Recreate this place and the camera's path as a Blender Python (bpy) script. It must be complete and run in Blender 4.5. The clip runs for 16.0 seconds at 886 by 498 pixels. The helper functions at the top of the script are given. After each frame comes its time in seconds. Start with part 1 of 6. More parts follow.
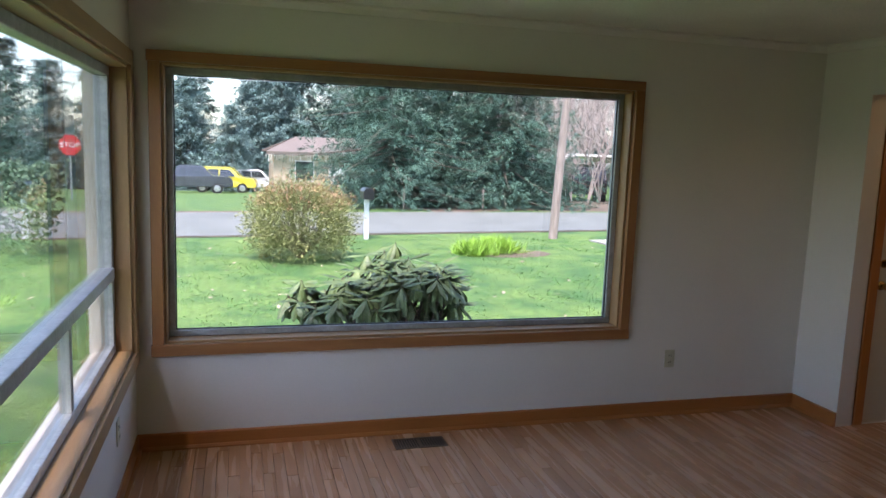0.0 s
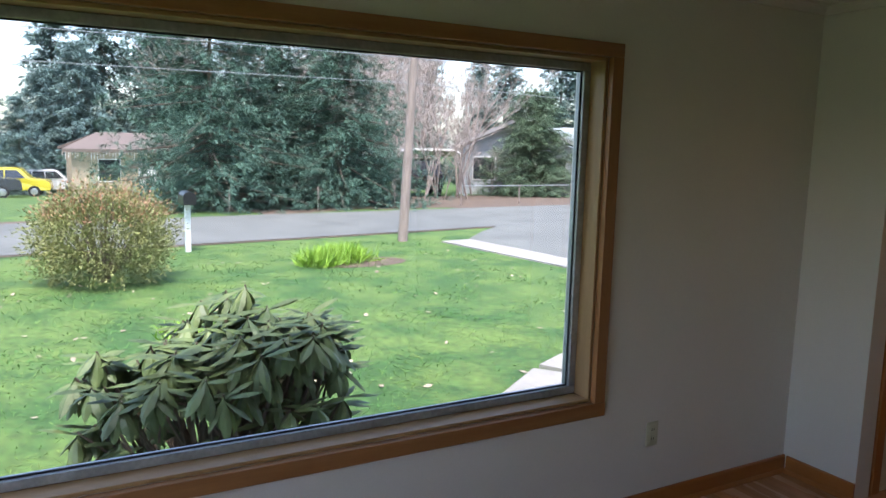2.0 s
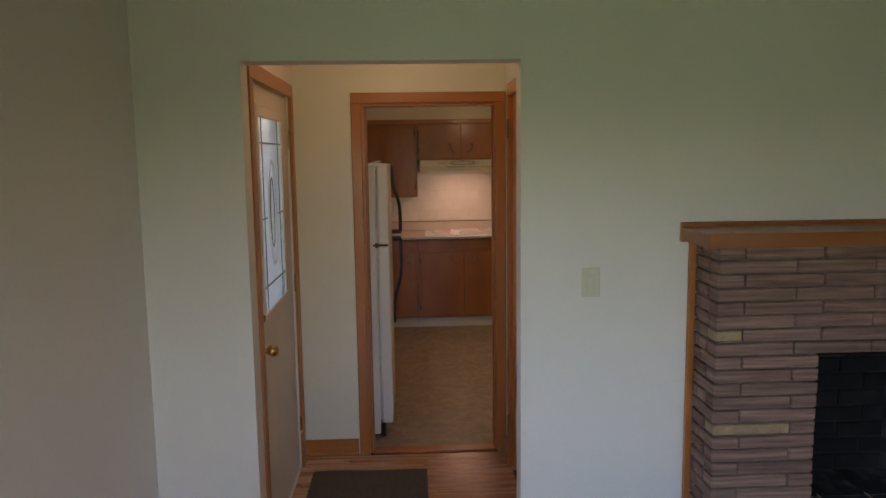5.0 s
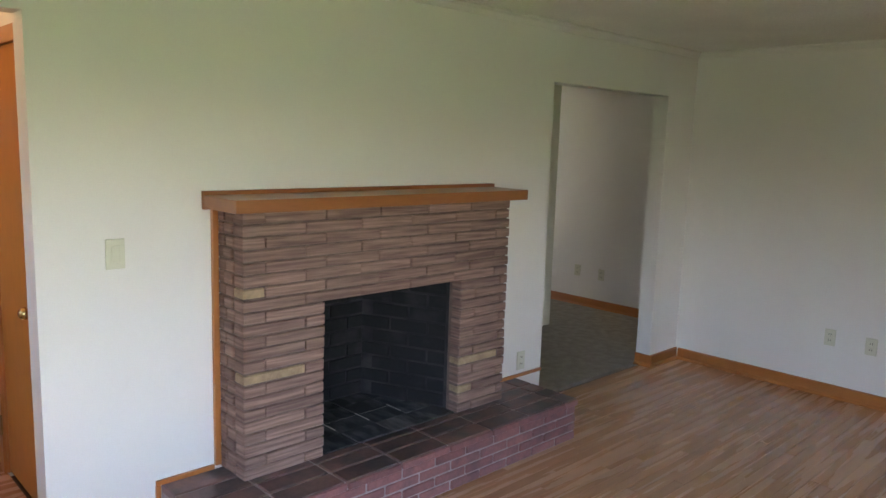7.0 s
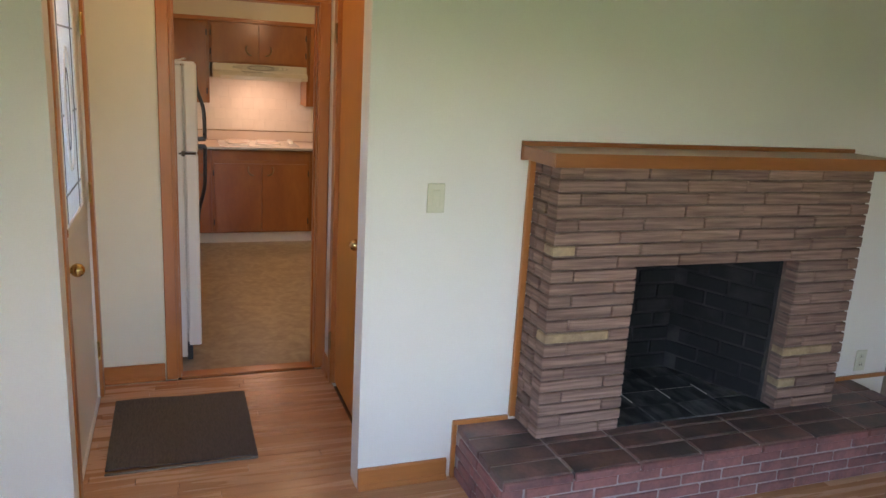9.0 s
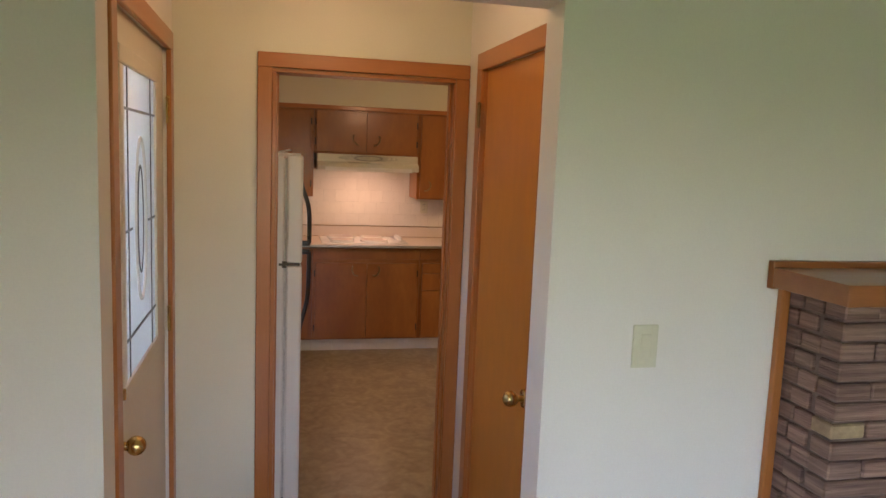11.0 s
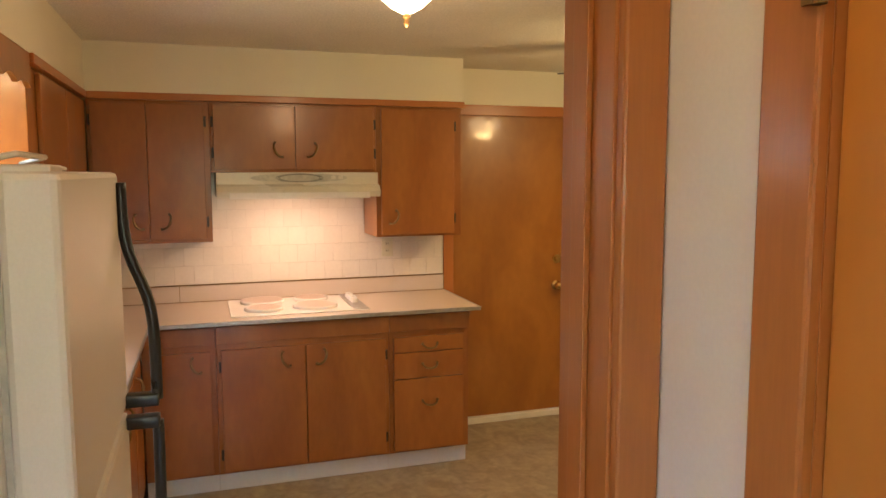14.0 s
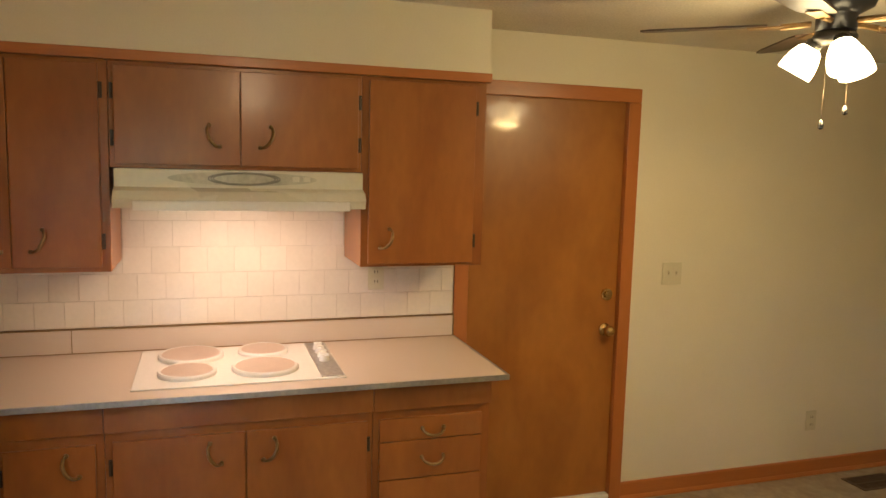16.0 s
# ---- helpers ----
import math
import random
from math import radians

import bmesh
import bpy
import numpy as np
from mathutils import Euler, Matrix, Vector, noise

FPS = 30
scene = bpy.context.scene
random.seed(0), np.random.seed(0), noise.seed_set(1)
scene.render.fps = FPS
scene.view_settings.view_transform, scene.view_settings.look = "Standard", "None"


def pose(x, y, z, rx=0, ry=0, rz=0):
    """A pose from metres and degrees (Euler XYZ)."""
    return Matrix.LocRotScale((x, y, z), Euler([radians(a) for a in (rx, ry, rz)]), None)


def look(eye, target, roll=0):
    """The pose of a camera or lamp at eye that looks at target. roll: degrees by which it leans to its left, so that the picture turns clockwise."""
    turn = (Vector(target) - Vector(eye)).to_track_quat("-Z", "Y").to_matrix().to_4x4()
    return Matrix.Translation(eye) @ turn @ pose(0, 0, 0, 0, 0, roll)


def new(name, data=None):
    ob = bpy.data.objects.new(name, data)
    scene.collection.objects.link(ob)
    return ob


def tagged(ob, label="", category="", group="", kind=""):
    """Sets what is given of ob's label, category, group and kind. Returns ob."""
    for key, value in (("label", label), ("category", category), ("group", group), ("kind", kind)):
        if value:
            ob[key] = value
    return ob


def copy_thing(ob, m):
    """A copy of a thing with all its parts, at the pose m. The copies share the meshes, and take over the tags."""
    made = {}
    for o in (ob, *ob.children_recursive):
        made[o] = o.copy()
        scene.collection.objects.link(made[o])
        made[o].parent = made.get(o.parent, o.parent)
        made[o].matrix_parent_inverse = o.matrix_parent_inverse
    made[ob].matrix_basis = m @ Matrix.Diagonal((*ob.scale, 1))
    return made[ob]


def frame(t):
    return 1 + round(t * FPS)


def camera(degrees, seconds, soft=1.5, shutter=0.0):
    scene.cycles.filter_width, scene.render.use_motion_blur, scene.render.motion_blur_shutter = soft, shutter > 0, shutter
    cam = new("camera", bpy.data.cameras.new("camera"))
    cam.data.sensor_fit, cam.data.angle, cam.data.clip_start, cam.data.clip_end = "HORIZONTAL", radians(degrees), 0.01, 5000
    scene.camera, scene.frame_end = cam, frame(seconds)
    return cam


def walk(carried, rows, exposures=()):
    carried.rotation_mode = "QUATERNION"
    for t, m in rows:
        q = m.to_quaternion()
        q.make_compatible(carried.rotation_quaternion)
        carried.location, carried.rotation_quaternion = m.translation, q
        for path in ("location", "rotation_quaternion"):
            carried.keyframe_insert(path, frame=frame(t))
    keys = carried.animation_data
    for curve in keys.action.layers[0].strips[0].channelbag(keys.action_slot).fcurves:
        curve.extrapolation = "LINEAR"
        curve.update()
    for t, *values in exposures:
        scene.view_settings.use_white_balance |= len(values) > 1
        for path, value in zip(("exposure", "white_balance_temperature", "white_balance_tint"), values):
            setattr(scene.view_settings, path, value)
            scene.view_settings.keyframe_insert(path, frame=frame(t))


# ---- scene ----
cam = camera(62.1, 16.0)
PATH = [
    (0, (-0.072, 0.077, 1.68), (0.462, 1.985, 1.405), 2.1),
    (0.5, (0.016, 0.505, 1.664), (0.576, 2.405, 1.387), 1.5),
    (1, (0.051, 0.929, 1.659), (0.635, 2.821, 1.378), 1.7),
    (1.5, (0.06, 1.331, 1.684), (0.887, 3.131, 1.407), 2.0),
    (2, (0.143, 1.752, 1.676), (1.108, 3.482, 1.4), 1.5),
    (2.5, (0.193, 2.097, 1.686), (1.361, 3.703, 1.445), 1.9),
    (3, (0.232, 2.411, 1.704), (1.806, 3.627, 1.498), 1.5),
    (3.5, (0.343, 2.604, 1.7), (2.15, 3.44, 1.507), 2.3),
    (3.7, (0.415, 2.70, 1.7), (2.27, 3.435, 1.515), 1.2),
    (5.8, (0.829, 3.297, 1.739), (2.684, 2.591, 1.493), 1.4),
    (6, (0.824, 3.346, 1.719), (2.612, 2.481, 1.491), 1.8),
    (6.5, (0.774, 3.379, 1.746), (2.336, 2.153, 1.505), 1.9),
    (7, (0.736, 3.423, 1.69), (2.163, 2.053, 1.397), 1.8),
    (7.5, (0.766, 3.44, 1.662), (2.189, 2.098, 1.242), 2.0),
    (8, (0.783, 3.426, 1.639), (2.239, 2.141, 1.162), 2.6),
    (8.5, (0.818, 3.385, 1.634), (2.457, 2.349, 1.144), 2.5),
    (9, (0.923, 3.362, 1.695), (2.746, 2.683, 1.232), 3.3),
    (9.5, (1.001, 3.366, 1.698), (2.908, 2.899, 1.316), 2.2),
    (9.7, (1.091, 3.42, 1.714), (2.996, 2.935, 1.345), 2.7),
    (11.8, (2.432, 3.325, 1.691), (4.369, 2.853, 1.533), 1.7),
    (12, (2.579, 3.316, 1.711), (4.495, 2.763, 1.555), 2.0),
    (12.5, (2.97, 3.239, 1.674), (4.835, 2.546, 1.466), 1.4),
    (13, (3.4, 3.161, 1.684), (5.314, 2.619, 1.477), 1.4),
    (13.5, (3.805, 3.138, 1.695), (5.717, 2.581, 1.503), 0.6),
    (14, (4.162, 3.084, 1.672), (6.053, 2.467, 1.467), -0.1),
    (14.5, (4.513, 3.026, 1.689), (6.416, 2.444, 1.485), 0.1),
    (15, (4.855, 2.962, 1.694), (6.768, 2.418, 1.479), 0.3),
    (15.5, (5.177, 2.902, 1.683), (7.095, 2.382, 1.455), -1.0),
    (16, (5.455, 2.722, 1.722), (7.343, 2.104, 1.491), 1.5),
]
EXPOSURES = [
    (0.0, 2.40, 6450, 23), (1.5, 2.25, 6450, 21), (2.5, 2.02, 6500, 20), (3.0, 1.96, 6600, 21), (3.7, 2.0, 6600, 23), (5.8, 3.78, 6750, 27), (7.0, 4.20, 6750, 27), (8.0, 4.30, 6750, 26), (9.0, 3.98, 6800, 24),
    (9.7, 3.84, 6800, 25), (11.8, 3.74, 6900, 28), (12.5, 3.86, 7100, 27), (13.4, 4.25, 7000, 21), (14.5, 4.44, 6450, 14), (16.0, 4.34, 6150, 10),
]
walk(cam, [(t, look(eye, target, roll)) for t, eye, target, roll in PATH], EXPOSURES)

# ---- world and lights ----
world = bpy.data.worlds.new("world")
scene.world = world
world.use_nodes = True
wn, wl = world.node_tree.nodes, world.node_tree.links
sky = wn.new("ShaderNodeTexSky")
sky.sky_type, sky.sun_disc, sky.sun_elevation, sky.sun_rotation = "NISHITA", False, radians(64), radians(204)
sky.air_density, sky.dust_density, sky.ozone_density = 1.0, 1.5, 1.2
wl.new(sky.outputs[0], wn["Background"].inputs["Color"])
wn["Background"].inputs["Strength"].default_value = 0.15


def lamp(name, kind, m, energy, color=(1, 1, 1), **settings):
    data = bpy.data.lights.new(name, kind)
    data.energy, data.color = energy, color
    if kind == "SUN":
        data.angle = settings["angle"]
    elif kind == "POINT":
        data.shadow_soft_size = settings["soft"]
    else:
        data.shape, data.size, data.size_y = "RECTANGLE", settings["size"], settings["size_y"]
    ob = new(name, data)
    ob.matrix_world = m
    return ob


lamp("sun", "SUN", look((0, 0, 20), (4, 9, 0)), 2.0, (1.0, 0.97, 0.93), angle=radians(14))
WARM = (1.0, 0.66, 0.34)
LAMP_AT, FAN_AT = Vector((6.475, 2.45, 2.335)), Vector((7.345, 0.82, 2.365))
lamp("ceiling_lamp_light", "POINT", pose(LAMP_AT.x, LAMP_AT.y, 2.10), 0.55, WARM, soft=0.10)
lamp("fan_light", "POINT", pose(FAN_AT.x, FAN_AT.y, 2.02), 0.42, (1.0, 0.67, 0.25), soft=0.07)
lamp("fan_down_light", "AREA", look((FAN_AT.x, FAN_AT.y, 1.985), (FAN_AT.x + 0.001, FAN_AT.y, 0)), 0.66, (1.0, 0.67, 0.29), size=0.22, size_y=0.22)
lamp("hood_light", "AREA", look((8.28, 2.58, 1.535), (8.44, 2.58, 0)), 0.225, (1.0, 0.64, 0.46), size=0.40, size_y=0.12)
lamp("sink_light", "AREA", look((6.5, 3.82, 2.05), (6.5, 3.80, 0)), 0.42, (1.0, 0.7, 0.35), size=0.6, size_y=0.06)

lamp("entry_light", "POINT", pose(4.25, 3.15, 2.27), 0.29, WARM, soft=0.09)


# ---- materials ----
def material(name, base, rough=0.5, second=None, scale=8.0, stretch=(1, 1, 1), detail=4.0, metal=0.0, bump=0.0, fine=60.0, vary=0.0, coat=0.0, spread=(0.35, 0.65), warp=0.0, island=False, grainy=0.13):
    """Two-tone noise at two scales, with bump; vary: brightness by object."""
    m = bpy.data.materials.new(name)
    m.use_nodes = True
    n, l = m.node_tree.nodes, m.node_tree.links
    b = n["Principled BSDF"]
    b.inputs["Roughness"].default_value, b.inputs["Metallic"].default_value = rough, metal
    b.inputs["Coat Weight"].default_value = coat
    b.inputs["Coat Roughness"].default_value = 0.15
    tex, mapping = n.new("ShaderNodeTexCoord"), n.new("ShaderNodeMapping")
    mapping.inputs["Scale"].default_value = stretch
    l.new(tex.outputs["Object"], mapping.inputs["Vector"])
    info = n.new("ShaderNodeObjectInfo")
    if vary:
        off = n.new("ShaderNodeVectorMath")
        off.operation = "SCALE"
        off.inputs[0].default_value = (37, 61, 17)
        l.new(info.outputs["Random"], off.inputs["Scale"])
        l.new(off.outputs[0], mapping.inputs["Location"])
    big, small = n.new("ShaderNodeTexNoise"), n.new("ShaderNodeTexNoise")
    for node, s in ((big, scale), (small, fine)):
        node.inputs["Scale"].default_value, node.inputs["Detail"].default_value = s, detail
        l.new(mapping.outputs[0], node.inputs["Vector"])
    big.inputs["Distortion"].default_value = warp
    ramp = n.new("ShaderNodeValToRGB")
    second = second or tuple(c * 0.82 for c in base)
    ramp.color_ramp.elements[0].color, ramp.color_ramp.elements[1].color = (*second, 1), (*base, 1)
    ramp.color_ramp.elements[0].position, ramp.color_ramp.elements[1].position = spread
    l.new(big.outputs["Fac"], ramp.inputs["Fac"])
    grain = n.new("ShaderNodeMapRange")
    grain.inputs["From Min"].default_value, grain.inputs["From Max"].default_value = 0.3, 0.7
    grain.inputs["To Min"].default_value, grain.inputs["To Max"].default_value = 1 - grainy, 1 + grainy * 0.8
    l.new(small.outputs["Fac"], grain.inputs["Value"])
    hsv = n.new("ShaderNodeHueSaturation")
    l.new(ramp.outputs["Color"], hsv.inputs["Color"])
    value = grain.outputs["Result"]
    if vary or island:
        rnd = n.new("ShaderNodeMapRange")
        rnd.inputs["To Min"].default_value, rnd.inputs["To Max"].default_value = 1 - (vary or 0.3), 1 + (vary or 0.3)
        if island:
            geo = n.new("ShaderNodeNewGeometry")
            l.new(geo.outputs["Random Per Island"], rnd.inputs["Value"])
        else:
            l.new(info.outputs["Random"], rnd.inputs["Value"])
        mul = n.new("ShaderNodeMath")
        mul.operation = "MULTIPLY"
        l.new(rnd.outputs["Result"], mul.inputs[0])
        l.new(value, mul.inputs[1])
        value = mul.outputs[0]
    l.new(value, hsv.inputs["Value"])
    l.new(hsv.outputs["Color"], b.inputs["Base Color"])
    rr = n.new("ShaderNodeMapRange")
    rr.inputs["To Min"].default_value, rr.inputs["To Max"].default_value = max(0.02, rough - 0.08), min(1, rough + 0.08)
    l.new(big.outputs["Fac"], rr.inputs["Value"])
    l.new(rr.outputs["Result"], b.inputs["Roughness"])
    if bump:
        bp = n.new("ShaderNodeBump")
        bp.inputs["Strength"].default_value, bp.inputs["Distance"].default_value = bump, 0.004
        l.new(small.outputs["Fac"], bp.inputs["Height"])
        l.new(bp.outputs["Normal"], b.inputs["Normal"])
    return m


def glowing(name, color, strength):
    m = bpy.data.materials.new(name)
    m.use_nodes = True
    b = m.node_tree.nodes["Principled BSDF"]
    b.inputs["Base Color"].default_value = (0.9, 0.85, 0.75, 1)
    b.inputs["Emission Color"].default_value, b.inputs["Emission Strength"].default_value = (*color, 1), strength
    return m


def glass_material(name, tint=(1, 1, 1), rough=0.0, clear=0.92):
    """A thin pane: mostly clear, with a Fresnel gloss."""
    m = bpy.data.materials.new(name)
    m.use_nodes = True
    n, l = m.node_tree.nodes, m.node_tree.links
    n.remove(n["Principled BSDF"])
    face, power, amount = n.new("ShaderNodeLayerWeight"), n.new("ShaderNodeMath"), n.new("ShaderNodeMapRange")
    mix, see, gloss = n.new("ShaderNodeMixShader"), n.new("ShaderNodeBsdfTransparent"), n.new("ShaderNodeBsdfGlossy")
    power.operation = "POWER"
    power.inputs[1].default_value = 4.0
    amount.inputs["To Min"].default_value, amount.inputs["To Max"].default_value = 0.03, 0.9
    see.inputs["Color"].default_value = (*(c * clear for c in tint), 1)
    gloss.inputs["Roughness"].default_value = rough
    l.new(face.outputs["Facing"], power.inputs[0])
    l.new(power.outputs[0], amount.inputs["Value"])
    l.new(amount.outputs["Result"], mix.inputs["Fac"])
    l.new(see.outputs[0], mix.inputs[1])
    l.new(gloss.outputs[0], mix.inputs[2])
    l.new(mix.outputs[0], n["Material Output"].inputs["Surface"])
    return m


WALL = material("wall_paint", (0.76, 0.705, 0.635), 0.55, (0.73, 0.675, 0.605), 1.5, fine=160, bump=0.04, grainy=0.02)
CEIL = material("ceiling_paint", (0.78, 0.75, 0.66), 0.8, (0.72, 0.69, 0.6), 2.0, fine=120, bump=0.35)
KWALL = material("kitchen_paint", (0.74, 0.69, 0.55), 0.5, (0.70, 0.65, 0.51), 1.5, fine=160, bump=0.04, grainy=0.02)
WOODX = material("trim_wood_x", (0.43, 0.150, 0.036), 0.34, (0.395, 0.134, 0.032), 2.5, (0.6, 8, 8), detail=3, fine=30, bump=0.02, coat=0.25, grainy=0.05)
WOODY = material("trim_wood_y", (0.43, 0.150, 0.036), 0.34, (0.395, 0.134, 0.032), 2.5, (8, 0.6, 8), detail=3, fine=30, bump=0.02, coat=0.25, grainy=0.05)
WOODZ = material("trim_wood_z", (0.43, 0.150, 0.036), 0.34, (0.395, 0.134, 0.032), 2.5, (8, 8, 0.6), detail=3, fine=30, bump=0.02, coat=0.25, grainy=0.05)
# same window wood twice: daylight on jambs and sill is put into the colour
PALEX = material("window_wood_lit_x", (0.40, 0.235, 0.105), 0.42, (0.33, 0.185, 0.08), 3, (0.6, 8, 8), fine=40, bump=0.03, grainy=0.07)
PALEY = material("window_wood_lit_y", (0.40, 0.235, 0.105), 0.42, (0.33, 0.185, 0.08), 3, (8, 0.6, 8), fine=40, bump=0.03, grainy=0.07)
PALEZ = material("window_wood_lit_z", (0.40, 0.235, 0.105), 0.42, (0.33, 0.185, 0.08), 3, (8, 8, 0.6), fine=40, bump=0.03, grainy=0.07)
# darker copy for the front casing, its shade on the room side painted in
CASEX = material("casing_wood_shaded_x", (0.35, 0.155, 0.056), 0.36, (0.29, 0.122, 0.043), 3, (0.6, 8, 8), fine=40, bump=0.03, grainy=0.07)
CASEZ = material("casing_wood_shaded_z", (0.35, 0.155, 0.056), 0.36, (0.29, 0.122, 0.043), 3, (8, 8, 0.6), fine=40, bump=0.03, grainy=0.07)
CABINET = material("cabinet_wood", (0.365, 0.132, 0.024), 0.34, (0.255, 0.080, 0.014), 2.0, (2.0, 2.0, 0.8), detail=5, fine=16, vary=0.07, coat=0.25, warp=0.6, spread=(0.28, 0.72), grainy=0.08)
DOORWOOD = material("door_wood", (0.54, 0.202, 0.034), 0.40, (0.45, 0.160, 0.026), 1.6, (1.6, 1.6, 0.7), detail=4, fine=14, coat=0.12, spread=(0.3, 0.7), vary=0.03, warp=0.5, grainy=0.05)
OAK = material("oak_strip", (0.57, 0.300, 0.160), 0.27, (0.475, 0.236, 0.122), 3, (6, 0.35, 6), fine=14, bump=0.02, grainy=0.06, vary=0.10, coat=0.12)
OAKREST = material("oak_strip_rest", (0.57, 0.300, 0.160), 0.27, (0.475, 0.236, 0.122), 3, (6, 0.35, 6), fine=14, bump=0.02, grainy=0.06, island=True, vary=0.10, coat=0.12)
BACKDOOR = material("back_door_wood", (0.40, 0.160, 0.028), 0.36, (0.27, 0.098, 0.016), 1.8, (1.6, 1.6, 0.9), detail=5, fine=14, bump=0.03, coat=0.5, spread=(0.3, 0.7), warp=0.7, grainy=0.06)
BACKDOOR.node_tree.nodes["Principled BSDF"].inputs["Coat Roughness"].default_value = 0.07
GAPDARK = material("dark_joint", (0.14, 0.08, 0.05), 0.8)
BRICK = material("roman_brick", (0.325, 0.196, 0.147), 0.8, (0.165, 0.090, 0.068), 9, (0.35, 0.35, 8), detail=6, fine=40, bump=0.8, vary=0.15, spread=(0.36, 0.66))
BRICKTAN = material("tan_brick", (0.42, 0.29, 0.16), 0.7, (0.29, 0.19, 0.11), 14, fine=70, bump=0.5, vary=0.12)
HEARTHBRICK = material("hearth_brick", (0.29, 0.115, 0.10), 0.5, (0.18, 0.085, 0.08), 12, detail=6, fine=70, bump=0.3, vary=0.2)
PAVER = material("hearth_paver", (0.205, 0.108, 0.09), 0.45, (0.075, 0.058, 0.054), 7, detail=7, fine=60, bump=0.25, vary=0.25)
# mortar tone, darkened partway to paint the shadow in the raked joints
MORTAR = material("mortar", (0.20, 0.135, 0.105), 0.9, (0.13, 0.085, 0.068), 20, fine=90, bump=0.5)
MORTARPALE = material("pale_mortar", (0.44, 0.37, 0.345), 0.9, (0.33, 0.28, 0.26), 20, fine=90, bump=0.4)
SOOT = material("soot_brick", (0.030, 0.028, 0.026), 0.95, (0.007, 0.006, 0.006), 4, fine=40, bump=0.6, vary=0.15, spread=(0.5, 0.78))
SOOTMORTAR = material("soot_mortar", (0.040, 0.037, 0.034), 0.9, (0.009, 0.008, 0.008), 5, fine=60, bump=0.3, spread=(0.45, 0.70))
ALU = material("aluminium", (0.46, 0.47, 0.47), 0.45, (0.36, 0.37, 0.37), 10, metal=0.6)
GASKET = material("black_gasket", (0.02, 0.02, 0.02), 0.6)
GLASS = glass_material("window_glass", (0.97, 1.0, 0.99))
LEADED = material("frosted_glass", (0.80, 0.86, 0.90), 0.35, (0.70, 0.77, 0.82), 9, fine=80, bump=0.3, grainy=0.03)
LEADED.node_tree.nodes["Principled BSDF"].inputs["Transmission Weight"].default_value = 0.75
LEADED.node_tree.nodes["Principled BSDF"].inputs["IOR"].default_value = 1.15
CAME = material("lead_came", (0.13, 0.13, 0.13), 0.4, metal=0.6)
WHITEDOOR = material("cream_door_paint", (0.66, 0.60, 0.48), 0.45, (0.62, 0.56, 0.45), 3, fine=50, grainy=0.025)
WHITE = material("white_enamel", (0.78, 0.76, 0.72), 0.25, (0.75, 0.73, 0.69), 3, grainy=0.025)
FRIDGE = material("fridge_enamel", (0.74, 0.71, 0.66), 0.32, (0.71, 0.68, 0.63), 3, fine=260, bump=0.03, grainy=0.025)
FRIDGEGREY = material("fridge_gasket", (0.55, 0.53, 0.49), 0.5)
BLACK = material("black_plastic", (0.018, 0.018, 0.02), 0.3)
PLATE = material("ivory_plastic", (0.62, 0.58, 0.42), 0.4, (0.60, 0.56, 0.41), 3, grainy=0.025)
# near-black for the shade inside slots and the vent opening
SLOT = material("slot_shade", (0.03, 0.025, 0.02), 0.6)
BRASS = material("brass", (0.62, 0.42, 0.16), 0.25, metal=0.95)
BRONZE = material("aged_brass", (0.30, 0.19, 0.08), 0.35, metal=0.8)
HINGE = material("dark_hinge", (0.07, 0.05, 0.035), 0.45, metal=0.6)
LAMINATE = material("counter_laminate", (0.60, 0.50, 0.42), 0.36, (0.585, 0.485, 0.405), 2, fine=220, grainy=0.012)
STEEL = material("steel_edge", (0.50, 0.49, 0.47), 0.42, (0.42, 0.41, 0.40), 8, metal=0.85)
TILE = material("wall_tile", (0.74, 0.68, 0.60), 0.22, (0.71, 0.65, 0.57), 5, vary=0.03, coat=0.3, grainy=0.025)
GROUT = material("grout", (0.62, 0.55, 0.47), 0.9)
VINYL = material("vinyl_floor", (0.36, 0.300, 0.222), 0.38, (0.25, 0.200, 0.142), 7, fine=26, bump=0.05, warp=1.5)
CARPET = material("carpet", (0.40, 0.345, 0.265), 0.95, (0.30, 0.26, 0.20), 14, fine=220, bump=0.9)
MATTING = material("door_mat", (0.125, 0.098, 0.08), 0.95, (0.085, 0.068, 0.056), 30, (1, 6, 1), fine=140, bump=0.9)
MATEDGE = material("mat_edge", (0.22, 0.19, 0.165), 0.8)
HOOD = material("hood_enamel", (0.66, 0.63, 0.52), 0.28, (0.64, 0.61, 0.5), 3, grainy=0.025)
GREYINK = material("grey_print", (0.30, 0.29, 0.25), 0.4)
GRASS = material("grass_ground", (0.104, 0.168, 0.036), 0.9, (0.038, 0.100, 0.020), 1.5, detail=10, fine=14, bump=0.8, grainy=0.4, spread=(0.38, 0.60))
BLADE = material("grass_blade", (0.148, 0.235, 0.050), 0.7, (0.060, 0.170, 0.030), 1.5, detail=10, island=True, vary=0.28, spread=(0.40, 0.60))
ASPHALT = material("asphalt", (0.165, 0.167, 0.150), 0.85, (0.125, 0.127, 0.113), 1.2, fine=60, bump=0.4)
CONCRETE = material("concrete", (0.36, 0.335, 0.30), 0.85, (0.285, 0.265, 0.235), 1.6, fine=50, bump=0.3)
EARTH = material("bare_earth", (0.16, 0.11, 0.075), 0.95, (0.10, 0.07, 0.05), 3, fine=40, bump=0.6)
# dark green lifted in the base colour to stand in for veiling haze
CONIFER = material("conifer_needles_hazed", (0.085, 0.165, 0.118), 0.9, (0.042, 0.095, 0.068), 0.9, island=True)
